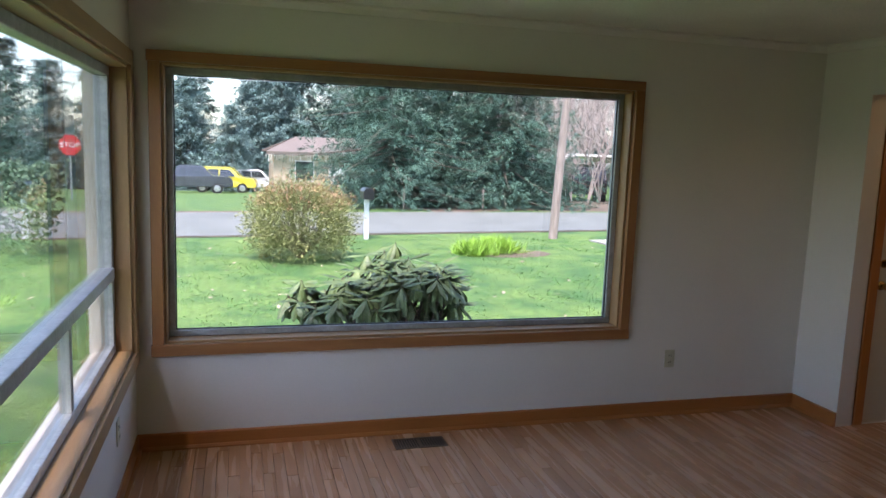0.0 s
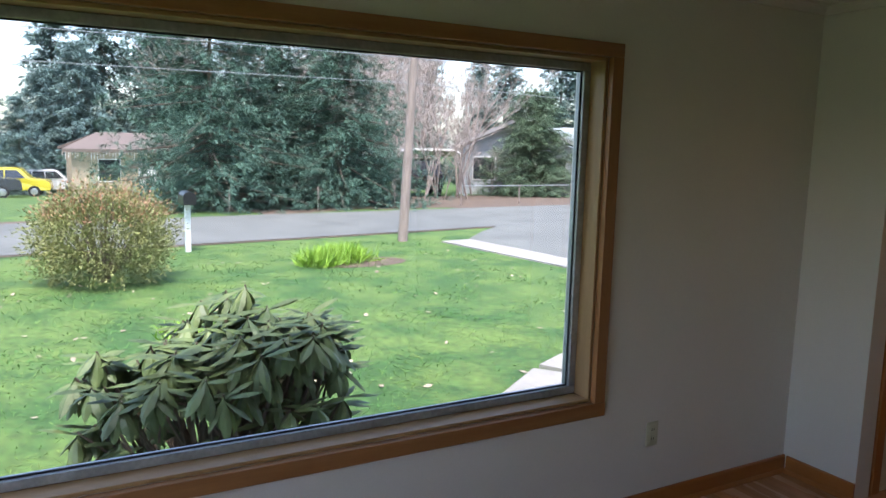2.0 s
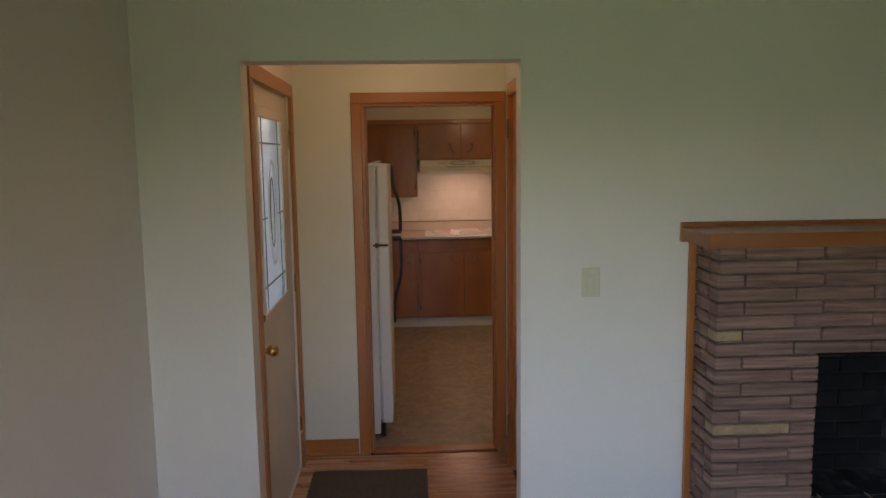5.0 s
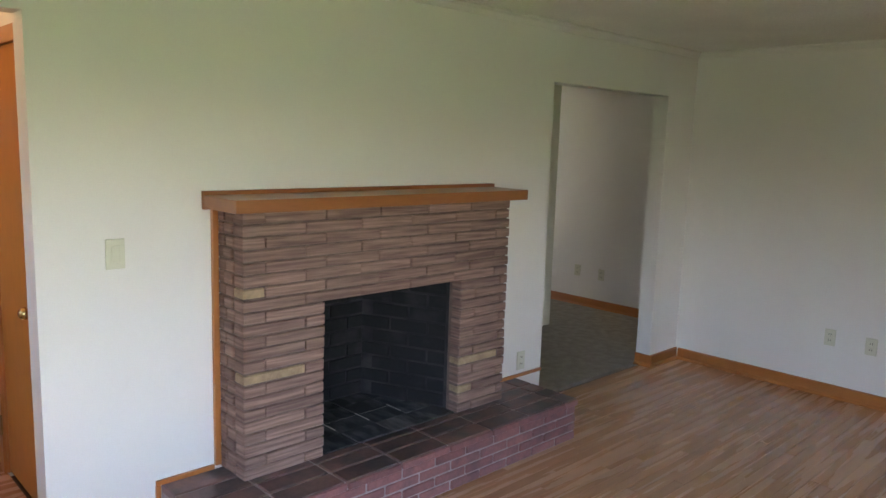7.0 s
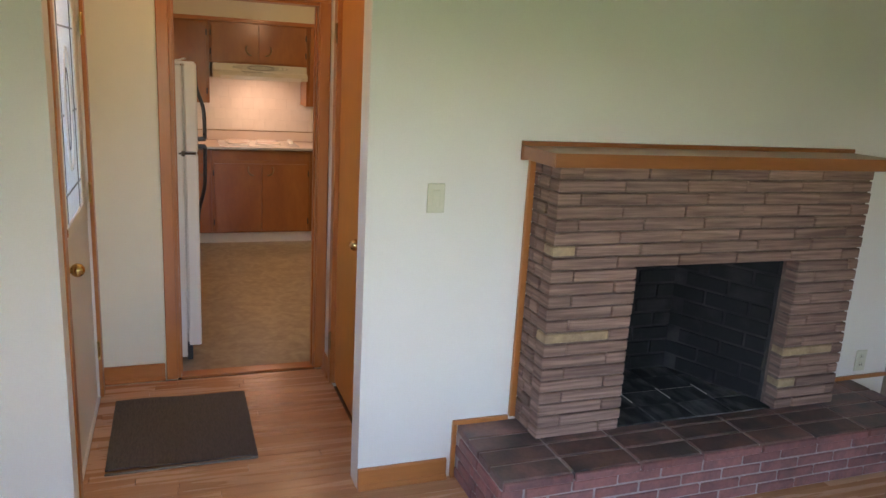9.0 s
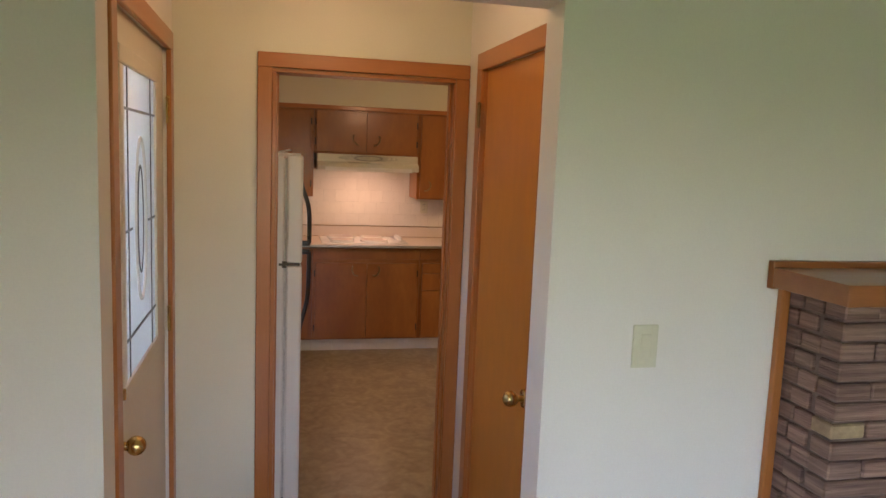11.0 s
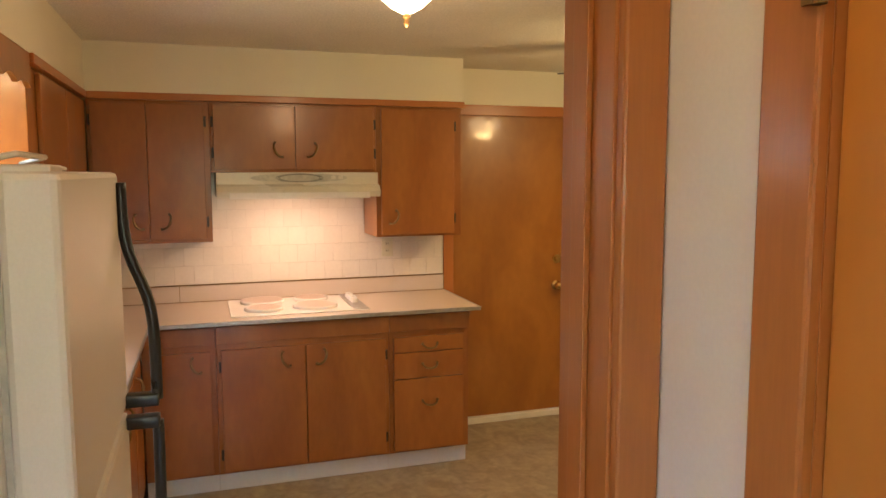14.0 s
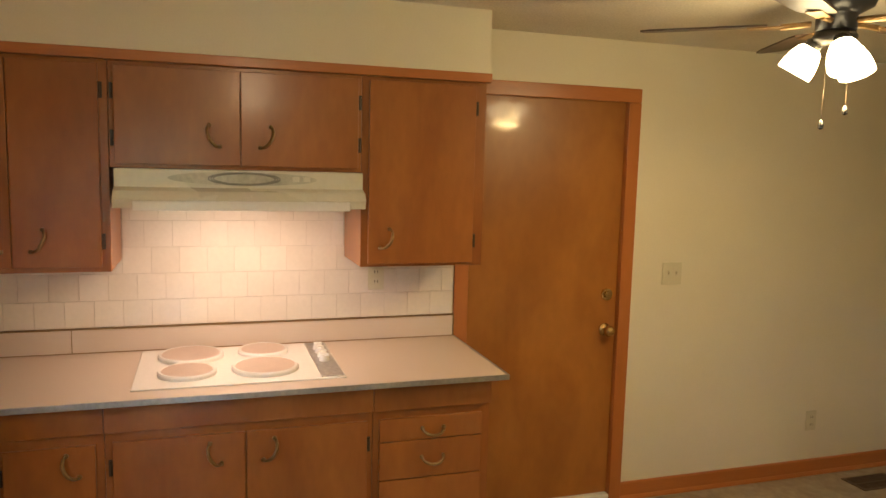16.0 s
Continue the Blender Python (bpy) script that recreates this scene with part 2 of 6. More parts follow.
CEDAR = material("cedar_needles", (0.12, 0.18, 0.10), 0.8, (0.07, 0.115, 0.06), 0.9, island=True)
SPRUCE = material("blue_spruce", (0.185, 0.285, 0.265), 0.8, (0.11, 0.175, 0.16), 0.9, island=True)
# needle green shifted to blue so distance haze sits in the base colour
HAZEFIR = material("far_fir_haze", (0.11, 0.18, 0.16), 0.8, (0.06, 0.105, 0.09), 0.9, island=True)
BARK = material("bark", (0.16, 0.12, 0.09), 0.9, (0.09, 0.065, 0.05), 8, (4, 4, 1), bump=0.6)
BARETWIG = material("bare_twigs", (0.36, 0.300, 0.265), 0.9, (0.24, 0.190, 0.165), 4)
RHODO = material("rhododendron_leaf", (0.150, 0.195, 0.068), 0.5, (0.075, 0.115, 0.040), 6, island=True)
SHRUB = material("shrub_leaf", (0.25, 0.25, 0.085), 0.6, (0.15, 0.17, 0.055), 2.0, island=True)
SHRUBRED = material("shrub_red_tip", (0.40, 0.23, 0.12), 0.6, (0.33, 0.16, 0.09), 2.0, island=True)
LILY = material("bright_leaf", (0.29, 0.47, 0.06), 0.5, (0.19, 0.35, 0.04), 3, island=True)
POLEWOOD = material("pole_wood", (0.30, 0.235, 0.20), 0.9, (0.19, 0.145, 0.125), 6, (5, 5, 0.4), bump=0.5)


# ---- builders ----
def box(bm, x0, x1, y0, y1, z0, z1, bevel=0.0):
    geo = bmesh.ops.create_cube(bm, size=1, matrix=Matrix.Translation(((x0 + x1) / 2, (y0 + y1) / 2, (z0 + z1) / 2)) @ Matrix.Diagonal((abs(x1 - x0), abs(y1 - y0), abs(z1 - z0), 1)))
    if bevel:
        edges = {e for v in geo["verts"] for e in v.link_edges}
        bmesh.ops.bevel(bm, geom=list(edges), offset=bevel, segments=2, affect="EDGES", profile=0.5)
    return bm


def boxes(*rows, bevel=0.0):
    bm = bmesh.new()
    for row in rows:
        box(bm, *row, bevel=bevel)
    return bm


def rod(bm, a, b, r0, r1=None, segments=10):
    """A tapered round bar from a to b."""
    a, b = Vector(a), Vector(b)
    d = b - a
    m = Matrix.Translation((a + b) / 2) @ d.to_track_quat("Z", "Y").to_matrix().to_4x4()
    bmesh.ops.create_cone(bm, cap_ends=True, segments=segments, radius1=r0, radius2=r0 if r1 is None else r1, depth=d.length, matrix=m)
    return bm


def tube(bm, points, r, segments=8):
    for a, b in zip(points, points[1:]):
        rod(bm, a, b, r, r, segments)
    for p in points[1:-1]:
        bmesh.ops.create_uvsphere(bm, u_segments=segments, v_segments=6, radius=r, matrix=Matrix.Translation(p))
    return bm


def sweep(bm, points, r, segments=10):
    """One smooth tube through the points."""
    points = [Vector(p) for p in points]
    rings = []
    for i, p in enumerate(points):
        d = (points[min(i + 1, len(points) - 1)] - points[max(i - 1, 0)]).normalized()
        u = d.orthogonal().normalized() if not rings else (last - d * last.dot(d)).normalized()
        last, v = u, d.cross(u)
        rings.append([bm.verts.new(p + (u * math.cos(2 * math.pi * k / segments) + v * math.sin(2 * math.pi * k / segments)) * (r[i] if isinstance(r, list) else r)) for k in range(segments)])
    for a, b in zip(rings, rings[1:]):
        for k in range(segments):
            bm.faces.new((a[k], a[(k + 1) % segments], b[(k + 1) % segments], b[k]))
    bm.faces.new(rings[0][::-1])
    bm.faces.new(rings[-1])
    bmesh.ops.recalc_face_normals(bm, faces=bm.faces)
    return bm


def lathe(bm, centre, profile, segments=28):
    """Turns (radius, height) pairs round a vertical axis through centre."""
    rings = []
    for r, z in profile:
        rings.append([bm.verts.new((centre[0] + r * math.cos(2 * math.pi * i / segments), centre[1] + r * math.sin(2 * math.pi * i / segments), centre[2] + z)) for i in range(segments)])
    for a, b in zip(rings, rings[1:]):
        for i in range(segments):
            bm.faces.new((a[i], a[(i + 1) % segments], b[(i + 1) % segments], b[i]))
    bm.faces.new(rings[0][::-1])
    bm.faces.new(rings[-1])
    return bm


def prism(bm, outline, axis, lo, hi):
    """Extrudes a closed outline of two coordinates along axis 'x', 'y' or 'z'."""
    def at(p, v):
        return {"x": (v, p[0], p[1]), "y": (p[0], v, p[1]), "z": (p[0], p[1], v)}[axis]
    a, b = [bm.verts.new(at(p, lo)) for p in outline], [bm.verts.new(at(p, hi)) for p in outline]
    n = len(outline)
    bm.faces.new(a)
    bm.faces.new(b[::-1])
    for i in range(n):
        bm.faces.new((a[i], b[i], b[(i + 1) % n], a[(i + 1) % n]))
    bmesh.ops.recalc_face_normals(bm, faces=bm.faces)
    return bm


def solid(name, bm, mat, smooth=False):
    me = bpy.data.meshes.new(name)
    bm.to_mesh(me)
    bm.free()
    if smooth:
        me.polygons.foreach_set("use_smooth", [True] * len(me.polygons))
    for m in mat if isinstance(mat, (list, tuple)) else (mat,):
        me.materials.append(m)
    return new(name, me)


def part(name, bm, mat, parent, label="", smooth=False):
    ob = solid(name, bm, mat, smooth)
    ob.parent = parent
    if parent.data is None:
        ob.matrix_parent_inverse = Matrix.Translation(-parent.location)
    return tagged(ob, label) if label else ob


def thing(name, at, label, category, group="", kind=""):
    ob = new(name)
    ob.location, ob.empty_display_size = at, 0.1
    return tagged(ob, label, category, group, kind)


def structure(name, bm, mat, label, category, smooth=False):
    return tagged(solid(name, bm, mat, smooth), label, category, kind="structure")


def single(name, bm, mat, label, category, group="", kind="", smooth=False):
    return tagged(solid(name, bm, mat, smooth), label, category, group, kind)


# ---- the plan ----
WEST, NORTH, EAST, SOUTH = -0.60, 4.135, 3.594, -1.97
HIGH, KHIGH = 2.41, 2.335
THICK = 0.12
ENTRY_S, ENTRY_N, ENTRY_TOP = 2.687, 3.737, 2.082
PORCH, CLOSET, KWEST = 3.75, 2.574, 4.907
KEAST, KNORTH = 8.66, 3.97
HALL_N, HALL_S, HALL_TOP = -0.22, -1.57, 2.06
NW = (-0.455, 2.225, 0.588, 2.055)  # clear opening of the front window: x0 x1 z0 z1
WW = (0.75, 4.02, 0.575, 2.02)  # clear opening of the side window: y0 y1 z0 z1

# living room walls
structure("wall_north", boxes(
    (WEST - 0.2, NW[0], NORTH, NORTH + 0.2, -0.3, 2.6), (NW[1], EAST + THICK, NORTH, NORTH + 0.2, -0.3, 2.6),
    (NW[0], NW[1], NORTH, NORTH + 0.2, -0.3, NW[2]), (NW[0], NW[1], NORTH, NORTH + 0.2, NW[3], 2.6)), WALL, "cream painted plaster wall with a picture window", "wall")
structure("wall_west", boxes(
    (WEST - 0.2, WEST, SOUTH - 0.12, WW[0], -0.3, 2.6), (WEST - 0.2, WEST, WW[1], NORTH, -0.3, 2.6),
    (WEST - 0.2, WEST, WW[0], WW[1], -0.3, WW[2]), (WEST - 0.2, WEST, WW[0], WW[1], WW[3], 2.6)), WALL, "cream painted plaster wall with a wide side window", "wall")
structure("wall_south", boxes((WEST, EAST + THICK, SOUTH - 0.12, SOUTH, -0.1, 2.6)), WALL, "cream painted plaster wall", "wall")
structure("wall_east", boxes(
    (EAST, EAST + THICK, ENTRY_N, NORTH, -0.1, 2.6), (EAST, EAST + THICK, ENTRY_S, ENTRY_N, ENTRY_TOP, 2.6),
    (EAST, EAST + THICK, 1.60, ENTRY_S, -0.1, 2.6), (EAST, EAST + THICK, HALL_N, 0.735, -0.1, 2.6), (EAST, EAST + THICK, 0.735, 1.60, 0.98, 2.6), (EAST, EAST + THICK, 0.735, 1.60, -0.1, 0.25),
    (EAST, EAST + THICK, HALL_S, HALL_N, HALL_TOP, 2.6), (EAST, EAST + THICK, SOUTH, HALL_S, -0.1, 2.6)), WALL, "cream painted plaster wall with two doorless openings", "wall")
structure("ceiling_living", boxes((WEST, EAST, SOUTH, NORTH, HIGH, HIGH + 0.15)), CEIL, "cream textured plaster ceiling", "ceiling")
# small cove moulding round the living room ceiling
cove = [(0, 0), (0, -0.045), (0.012, -0.045), (0.03, -0.022), (0.05, -0.012), (0.05, 0)]
bm = bmesh.new()
prism(bm, [(EAST - a, HIGH + b) for a, b in cove], "y", SOUTH, NORTH)
prism(bm, [(WEST + a, HIGH + b) for a, b in cove], "y", SOUTH, NORTH)
prism(bm, [(NORTH - a, HIGH + b) for a, b in cove], "x", WEST, EAST)
prism(bm, [(SOUTH + a, HIGH + b) for a, b in cove], "x", WEST, EAST)
structure("trim_cove", bm, WALL, "cream painted cove moulding under the ceiling", "moulding")

# entry
structure("wall_entry_door", boxes((EAST + THICK, 3.795, PORCH, PORCH + 0.16, -0.3, 2.6), (4.745, KWEST + THICK, PORCH, PORCH + 0.16, -0.3, 2.6), (3.795, 4.745, PORCH, PORCH + 0.16, 2.045, 2.6), (3.795, 4.745, PORCH, PORCH + 0.16, -0.3, 0.0)), WALL, "cream painted entry wall around the front door", "wall")
structure("wall_entry_closet", boxes((EAST + THICK, 3.985, CLOSET - 0.1, CLOSET, -0.1, 2.6), (4.66, KWEST, CLOSET - 0.1, CLOSET, -0.1, 2.6), (3.985, 4.66, CLOSET - 0.1, CLOSET, 2.035, 2.6)), WALL, "cream painted entry wall around the closet door", "wall")
structure("wall_kitchen_entry", boxes((KWEST, KWEST + THICK, 3.375, KNORTH + 0.2, -0.1, 2.6), (KWEST, KWEST + THICK, -2.0, 2.622, -0.1, 2.6), (KWEST, KWEST + THICK, 2.622, 3.375, 2.015, 2.6)), KWALL, "cream painted wall with the kitchen doorway", "wall")
structure("ceiling_entry", boxes((EAST + THICK, KWEST, CLOSET - 0.1, PORCH, HIGH, HIGH + 0.15)), CEIL, "cream plaster entry ceiling", "ceiling")
structure("wall_closet_back", boxes((EAST + THICK, KWEST, 1.95, 2.05, -0.1, 2.6)), WALL, "plain closet back wall", "wall")
# hallway room beyond the second opening
# the hole at x 6.4-7.1 is out of view, added to let daylight in
structure("wall_hall_south", boxes((EAST + THICK, 6.4, -3.07, -2.95, -0.1, 2.6), (7.1, 7.2, -3.07, -2.95, -0.1, 2.6), (6.4, 7.1, -3.07, -2.95, -0.1, 1.3), (6.4, 7.1, -3.07, -2.95, 2.05, 2.6)), WALL, "cream painted wall of the carpeted room", "wall")
structure("wall_hall_west", boxes((EAST, EAST + THICK, -3.07, SOUTH - 0.12, -0.1, 2.6)), WALL, "cream painted wall of the carpeted room", "wall")
structure("wall_hall_east", boxes((7.2, 7.3, -3.07, -2.1, -0.1, 2.6)), WALL, "cream painted wall of the carpeted room", "wall")
structure("wall_hall_north", boxes((EAST + THICK, KWEST, -0.10, 0.0, -0.1, 2.6)), WALL, "cream painted wall of the carpeted room", "wall")
structure("ceiling_hall", boxes((EAST + THICK, 7.3, -3.07, 0.0, HIGH, HIGH + 0.15)), CEIL, "cream plaster ceiling of the carpeted room", "ceiling")
# kitchen
structure("wall_kitchen_east", boxes((KEAST, KEAST + 0.14, 1.55, KNORTH + 0.2, -0.1, 2.6), (KEAST, KEAST + 0.14, -2.1, 0.74, -0.1, 2.6), (KEAST, KEAST + 0.14, 0.74, 1.55, 2.045, 2.6)), KWALL, "cream painted kitchen wall", "wall")
structure("wall_kitchen_north", boxes((KWEST + THICK, 5.95, KNORTH, KNORTH + 0.2, -0.3, 2.6), (6.95, KEAST, KNORTH, KNORTH + 0.2, -0.3, 2.6), (5.95, 6.95, KNORTH, KNORTH + 0.2, -0.3, 1.12), (5.95, 6.95, KNORTH, KNORTH + 0.2, 1.98, 2.6)), KWALL, "cream painted kitchen wall with a window over the sink", "wall")
structure("wall_kitchen_south", boxes((KWEST + THICK, KEAST, -2.1, -2.0, -0.1, 2.6)), KWALL, "cream painted kitchen wall", "wall")
structure("ceiling_kitchen", boxes((KWEST + THICK, KEAST, -2.0, KNORTH, KHIGH, KHIGH + 0.15)), CEIL, "cream painted kitchen ceiling", "ceiling")
CABF = 8.285  # front of the wall cabinets
structure("soffit", boxes((CABF - 0.005, KEAST, 1.615, KNORTH, 2.085, KHIGH), (KWEST + THICK, CABF - 0.005, 3.63, KNORTH, 2.085, KHIGH)), KWALL, "cream painted soffit above the wall cabinets", "soffit")
# added out of view to block sky; west overhang tuned for the side window's light
structure("unseen_roof_slab", boxes((WEST - 0.55, KEAST + 3, SOUTH - 1.5, NORTH + 0.2, 2.6, 2.72)), CEIL, "plain unseen roof slab, overhang set to shade the side window", "roof")
# floors
structure("floor_base", boxes((WEST - 0.2, KWEST + 0.06, SOUTH - 0.12, NORTH + 0.2, -0.3, -0.021)), GAPDARK, "dark subfloor under the oak strips", "floor")
structure("floor_kitchen", boxes((KWEST + 0.06, KEAST + 0.14, -2.1, KNORTH + 0.2, -0.3, 0.0)), VINYL, "mottled tan sheet vinyl floor", "floor")
structure("floor_hall", boxes((EAST + THICK, 7.3, -3.07, HALL_N + 0.2, -0.02, 0.004)), CARPET, "taupe cut-pile carpet", "floor")
structure("floor_hall_base", boxes((EAST, 7.3, -3.2, -2.07, -0.3, -0.0215)), GAPDARK, "dark subfloor", "floor")


# ---- trim ----
def baseboard(name, axis, lo, hi, face, side, high=0.092, mats=(WOODX, WOODY)):
    """A board with a rounded top and a shoe moulding, along axis from lo to hi on a wall face; side: the way into the room."""
    bm = bmesh.new()
    outline = [(0, 0), (0.026, 0), (0.026, 0.008), (0.018, 0.019), (0.013, 0.021), (0.013, high - 0.008), (0.008, high), (0, high)]
    prism(bm, [(face + side * a, b) for a, b in outline], axis, lo, hi)
    return structure(name, bm, mats[0] if axis == "x" else mats[1], "brown stained wood baseboard with shoe moulding", "baseboard")


baseboard("baseboard", "x", WEST, EAST, NORTH, -1)
baseboard("baseboard", "y", SOUTH, NORTH - 0.026, WEST, 1)
baseboard("baseboard", "x", WEST + 0.026, EAST - 0.026, SOUTH, 1)
baseboard("baseboard", "y", ENTRY_N, NORTH - 0.026, EAST, -1)
baseboard("baseboard", "y", 2.30, ENTRY_S, EAST, -1)
baseboard("baseboard", "y", SOUTH, HALL_S, EAST, -1)
baseboard("baseboard", "x", EAST - 0.026, EAST + THICK, HALL_S, 1)
baseboard("baseboard", "x", EAST + THICK, 7.2, -2.95, 1)
baseboard("baseboard", "y", 3.44, PORCH, KWEST, -1)
baseboard("baseboard", "x", 4.73, KWEST, CLOSET, 1)
baseboard("baseboard", "y", -2.0, 0.67, KEAST, -1)


def casing(name, axis, lo, hi, top, face, side, label, width=0.068, depth=0.018, leg=0.0, more_lo=0.0, more_hi=0.0):
    """Three mitred boards round a door opening on a wall face."""
    ob = thing(name, ((lo + hi) / 2, face, leg) if axis == "x" else (face, (lo + hi) / 2, leg), label, "door casing", kind="structure")
    f0, f1 = sorted((face, face + side * depth))
    rows = (("side_board", lo - width - more_lo, lo, leg, top, WOODZ), ("side_board", hi, hi + width + more_hi, leg, top, WOODZ), ("head_board", lo - width - more_lo, hi + width + more_hi, top, top + width, WOODX if axis == "x" else WOODY))
    for n, a, b, z0, z1, m in rows:
        part(n, boxes((a, b, f0, f1, z0, z1) if axis == "x" else (f0, f1, a, b, z0, z1), bevel=0.004), m, ob)
    return ob


casing("door_casing_front", "x", 3.80, 4.74, 2.04, PORCH, -1, "brown stained wood casing round the front door")
casing("door_casing_closet", "x", 3.985, 4.66, 2.03, CLOSET, 1, "brown stained wood casing round the closet door")
casing("door_casing_kitchen", "y", 2.634, 3.375, 2.015, KWEST, -1, "brown stained wood casing round the kitchen doorway", width=0.058)
casing("door_casing_kitchen_inner", "y", 2.630, 3.375, 2.015, KWEST + THICK, 1, "brown stained wood casing round the kitchen doorway", width=0.062)
casing("door_casing_garage", "y", 0.74, 1.55, 2.04, KEAST, -1, "brown stained wood casing round the back door")
jamb = thing("jamb_kitchen", (KWEST, 3.0, 0), "brown stained wood door jamb with a stop", "door jamb", kind="structure")
for n, row in (("jamb_board", (KWEST - 0.002, KWEST + THICK + 0.002, 2.622, 2.638, 0, 1.998)), ("jamb_board", (KWEST - 0.002, KWEST + THICK + 0.002, 3.359, 3.375, 0, 1.998)), ("head_board", (KWEST - 0.002, KWEST + THICK + 0.002, 2.622, 3.375, 1.999, 2.015)),
               ("stop", (KWEST + 0.045, KWEST + 0.08, 2.6385, 2.647, 0, 1.998)), ("stop", (KWEST + 0.045, KWEST + 0.08, 3.350, 3.3585, 0, 1.998))):
    part(n, boxes(row, bevel=0.0015), WOODZ, jamb)
for nm, rows in (("door_jamb_garage", ((KEAST - 0.002, KEAST + 0.06, 0.7265, 0.7405, 0, 2.044), (KEAST - 0.002, KEAST + 0.06, 1.5495, 1.5635, 0, 2.044))),
                 ("door_jamb_closet", ((3.9715, 3.9855, CLOSET - 0.06, CLOSET + 0.002, 0, 2.034), (4.6595, 4.6735, CLOSET - 0.06, CLOSET + 0.002, 0, 2.034)))):
    jamb = thing(nm, (rows[0][0], rows[0][2], 0), "brown stained wood door jamb", "door jamb", kind="structure")
    for row in rows:
        part("jamb_board", boxes(row), WOODZ, jamb)
structure("threshold_kitchen", boxes((KWEST - 0.005, KWEST + 0.075, 2.64, 3.357, -0.01, 0.007), bevel=0.003), WOODY, "worn oak threshold strip at the kitchen doorway", "threshold")


# ---- windows ----
def picture_window():
    x0, x1, z0, z1 = NW
    ob = thing("window_1", (x0, NORTH + 0.1, z0), "large fixed picture window in a brown wood casing", "window", kind="structure")
    y = NORTH
    for n, row, m in (("window_casing", (x0 - 0.065, x1 + 0.058, y - 0.034, y - 0.002, z1, z1 + 0.055), CASEX), ("window_casing", (x0 - 0.065, x1 + 0.062, y - 0.034, y - 0.002, z0 - 0.062, z0), CASEX),
                      ("window_casing", (x0 - 0.058, x0, y - 0.034, y - 0.002, z0, z1), CASEZ), ("window_casing", (x1, x1 + 0.058, y - 0.034, y - 0.002, z0, z1), CASEZ),
                      ("window_jamb", (x0, x0 + 0.016, y - 0.004, y + 0.13, z0, z1), PALEZ), ("window_jamb", (x1 - 0.016, x1, y - 0.004, y + 0.13, z0, z1), PALEZ),
                      ("window_jamb", (x0 + 0.016, x1 - 0.016, y - 0.004, y + 0.13, z1 - 0.016, z1), PALEX), ("window_sill", (x0 + 0.016, x1 - 0.016, y - 0.004, y + 0.13, z0, z0 + 0.016), PALEX)):
        part(n, boxes(row, bevel=0.003), m, ob)
    a, b, c, d, w = x0 + 0.016, x1 - 0.016, z0 + 0.016, z1 - 0.016, 0.035
    for row in ((a, b, y + 0.085, y + 0.135, c, c + w), (a, b, y + 0.085, y + 0.135, d - w, d), (a, a + w, y + 0.085, y + 0.135, c + w, d - w), (b - w, b, y + 0.085, y + 0.135, c + w, d - w)):
        part("window_frame", boxes(row, bevel=0.004), ALU, ob, "aluminium window frame")
    part("gasket", boxes((a + w, b - w, y + 0.100, y + 0.106, c + w, c + w + 0.006), (a + w, b - w, y + 0.100, y + 0.106, d - w - 0.006, d - w), (a + w, a + w + 0.006, y + 0.100, y + 0.106, c + w, d - w), (b - w - 0.006, b - w, y + 0.100, y + 0.106, c + w, d - w)), GASKET, ob)
    pane = part("pane", boxes((a + w - 0.004, b - w + 0.004, y + 0.108, y + 0.112, c + w - 0.004, d - w + 0.004)), GLASS, ob, "clear glass pane")
    pane.visible_shadow = False


def side_window():
    y0, y1, z0, z1 = WW
    ob = thing("window_2", (WEST - 0.1, y0, z0), "wide window with sliding lower lights and a deep wood sill", "window", kind="structure")
    x = WEST
    for n, row, m in (("window_casing", (x + 0.002, x + 0.022, y0 - 0.085, NORTH - 0.025, z1, z1 + 0.075), PALEY), ("window_casing", (x + 0.002, x + 0.024, y0 - 0.085, NORTH - 0.024, z0 - 0.075, z0), PALEY),
                      ("window_casing", (x + 0.002, x + 0.022, y1, NORTH - 0.027, z0, z1), PALEZ), ("window_casing", (x + 0.002, x + 0.022, y0 - 0.085, y0, z0, z1), PALEZ),
                      ("window_jamb", (x - 0.14, x + 0.004, y1 - 0.016, y1, z0, z1), PALEZ), ("window_jamb", (x - 0.14, x + 0.004, y0, y0 + 0.016, z0, z1), PALEZ), ("window_jamb", (x - 0.14, x + 0.004, y0 + 0.016, y1 - 0.016, z1 - 0.016, z1), PALEY),
                      ("window_sill", (x - 0.14, x + 0.004, y0 + 0.016, y1 - 0.016, z0, z0 + 0.016), PALEY)):
        part(n, boxes(row, bevel=0.003), m, ob)
    a, b, c, d, w = y0 + 0.016, y1 - 0.016, z0 + 0.016, z1 - 0.016, 0.045
    mid = 1.0
    xa, xb = x - 0.135, x - 0.075
    for row in ((xa, xb, a, b, c, c + w), (xa, xb, a, b, d - w, d), (xa, xb, a, a + w, c + w, d - w), (xa, xb, b - w, b, c + w, d - w), (xa, xb + 0.01, a + w, b - w, mid - 0.025, mid + 0.03)):
        part("window_frame", boxes(row, bevel=0.004), ALU, ob, "aluminium window frame")
    for yy in (1.9, 3.02):
        part("mullion", boxes((xa + 0.012, xb - 0.004, yy - 0.02, yy + 0.02, c + w, mid - 0.025), bevel=0.003), ALU, ob, "aluminium sliding sash stile")
    for row in ((x - 0.112, x - 0.108, a + w - 0.004, b - w + 0.004, mid + 0.026, d - w + 0.004), (x - 0.100, x - 0.096, 1.9, b - w + 0.004, c + w - 0.004, mid - 0.02), (x - 0.118, x - 0.114, a + w - 0.004, 1.92, c + w - 0.004, mid - 0.02)):
        part("pane", boxes(row), GLASS, ob, "clear glass pane").visible_shadow = False


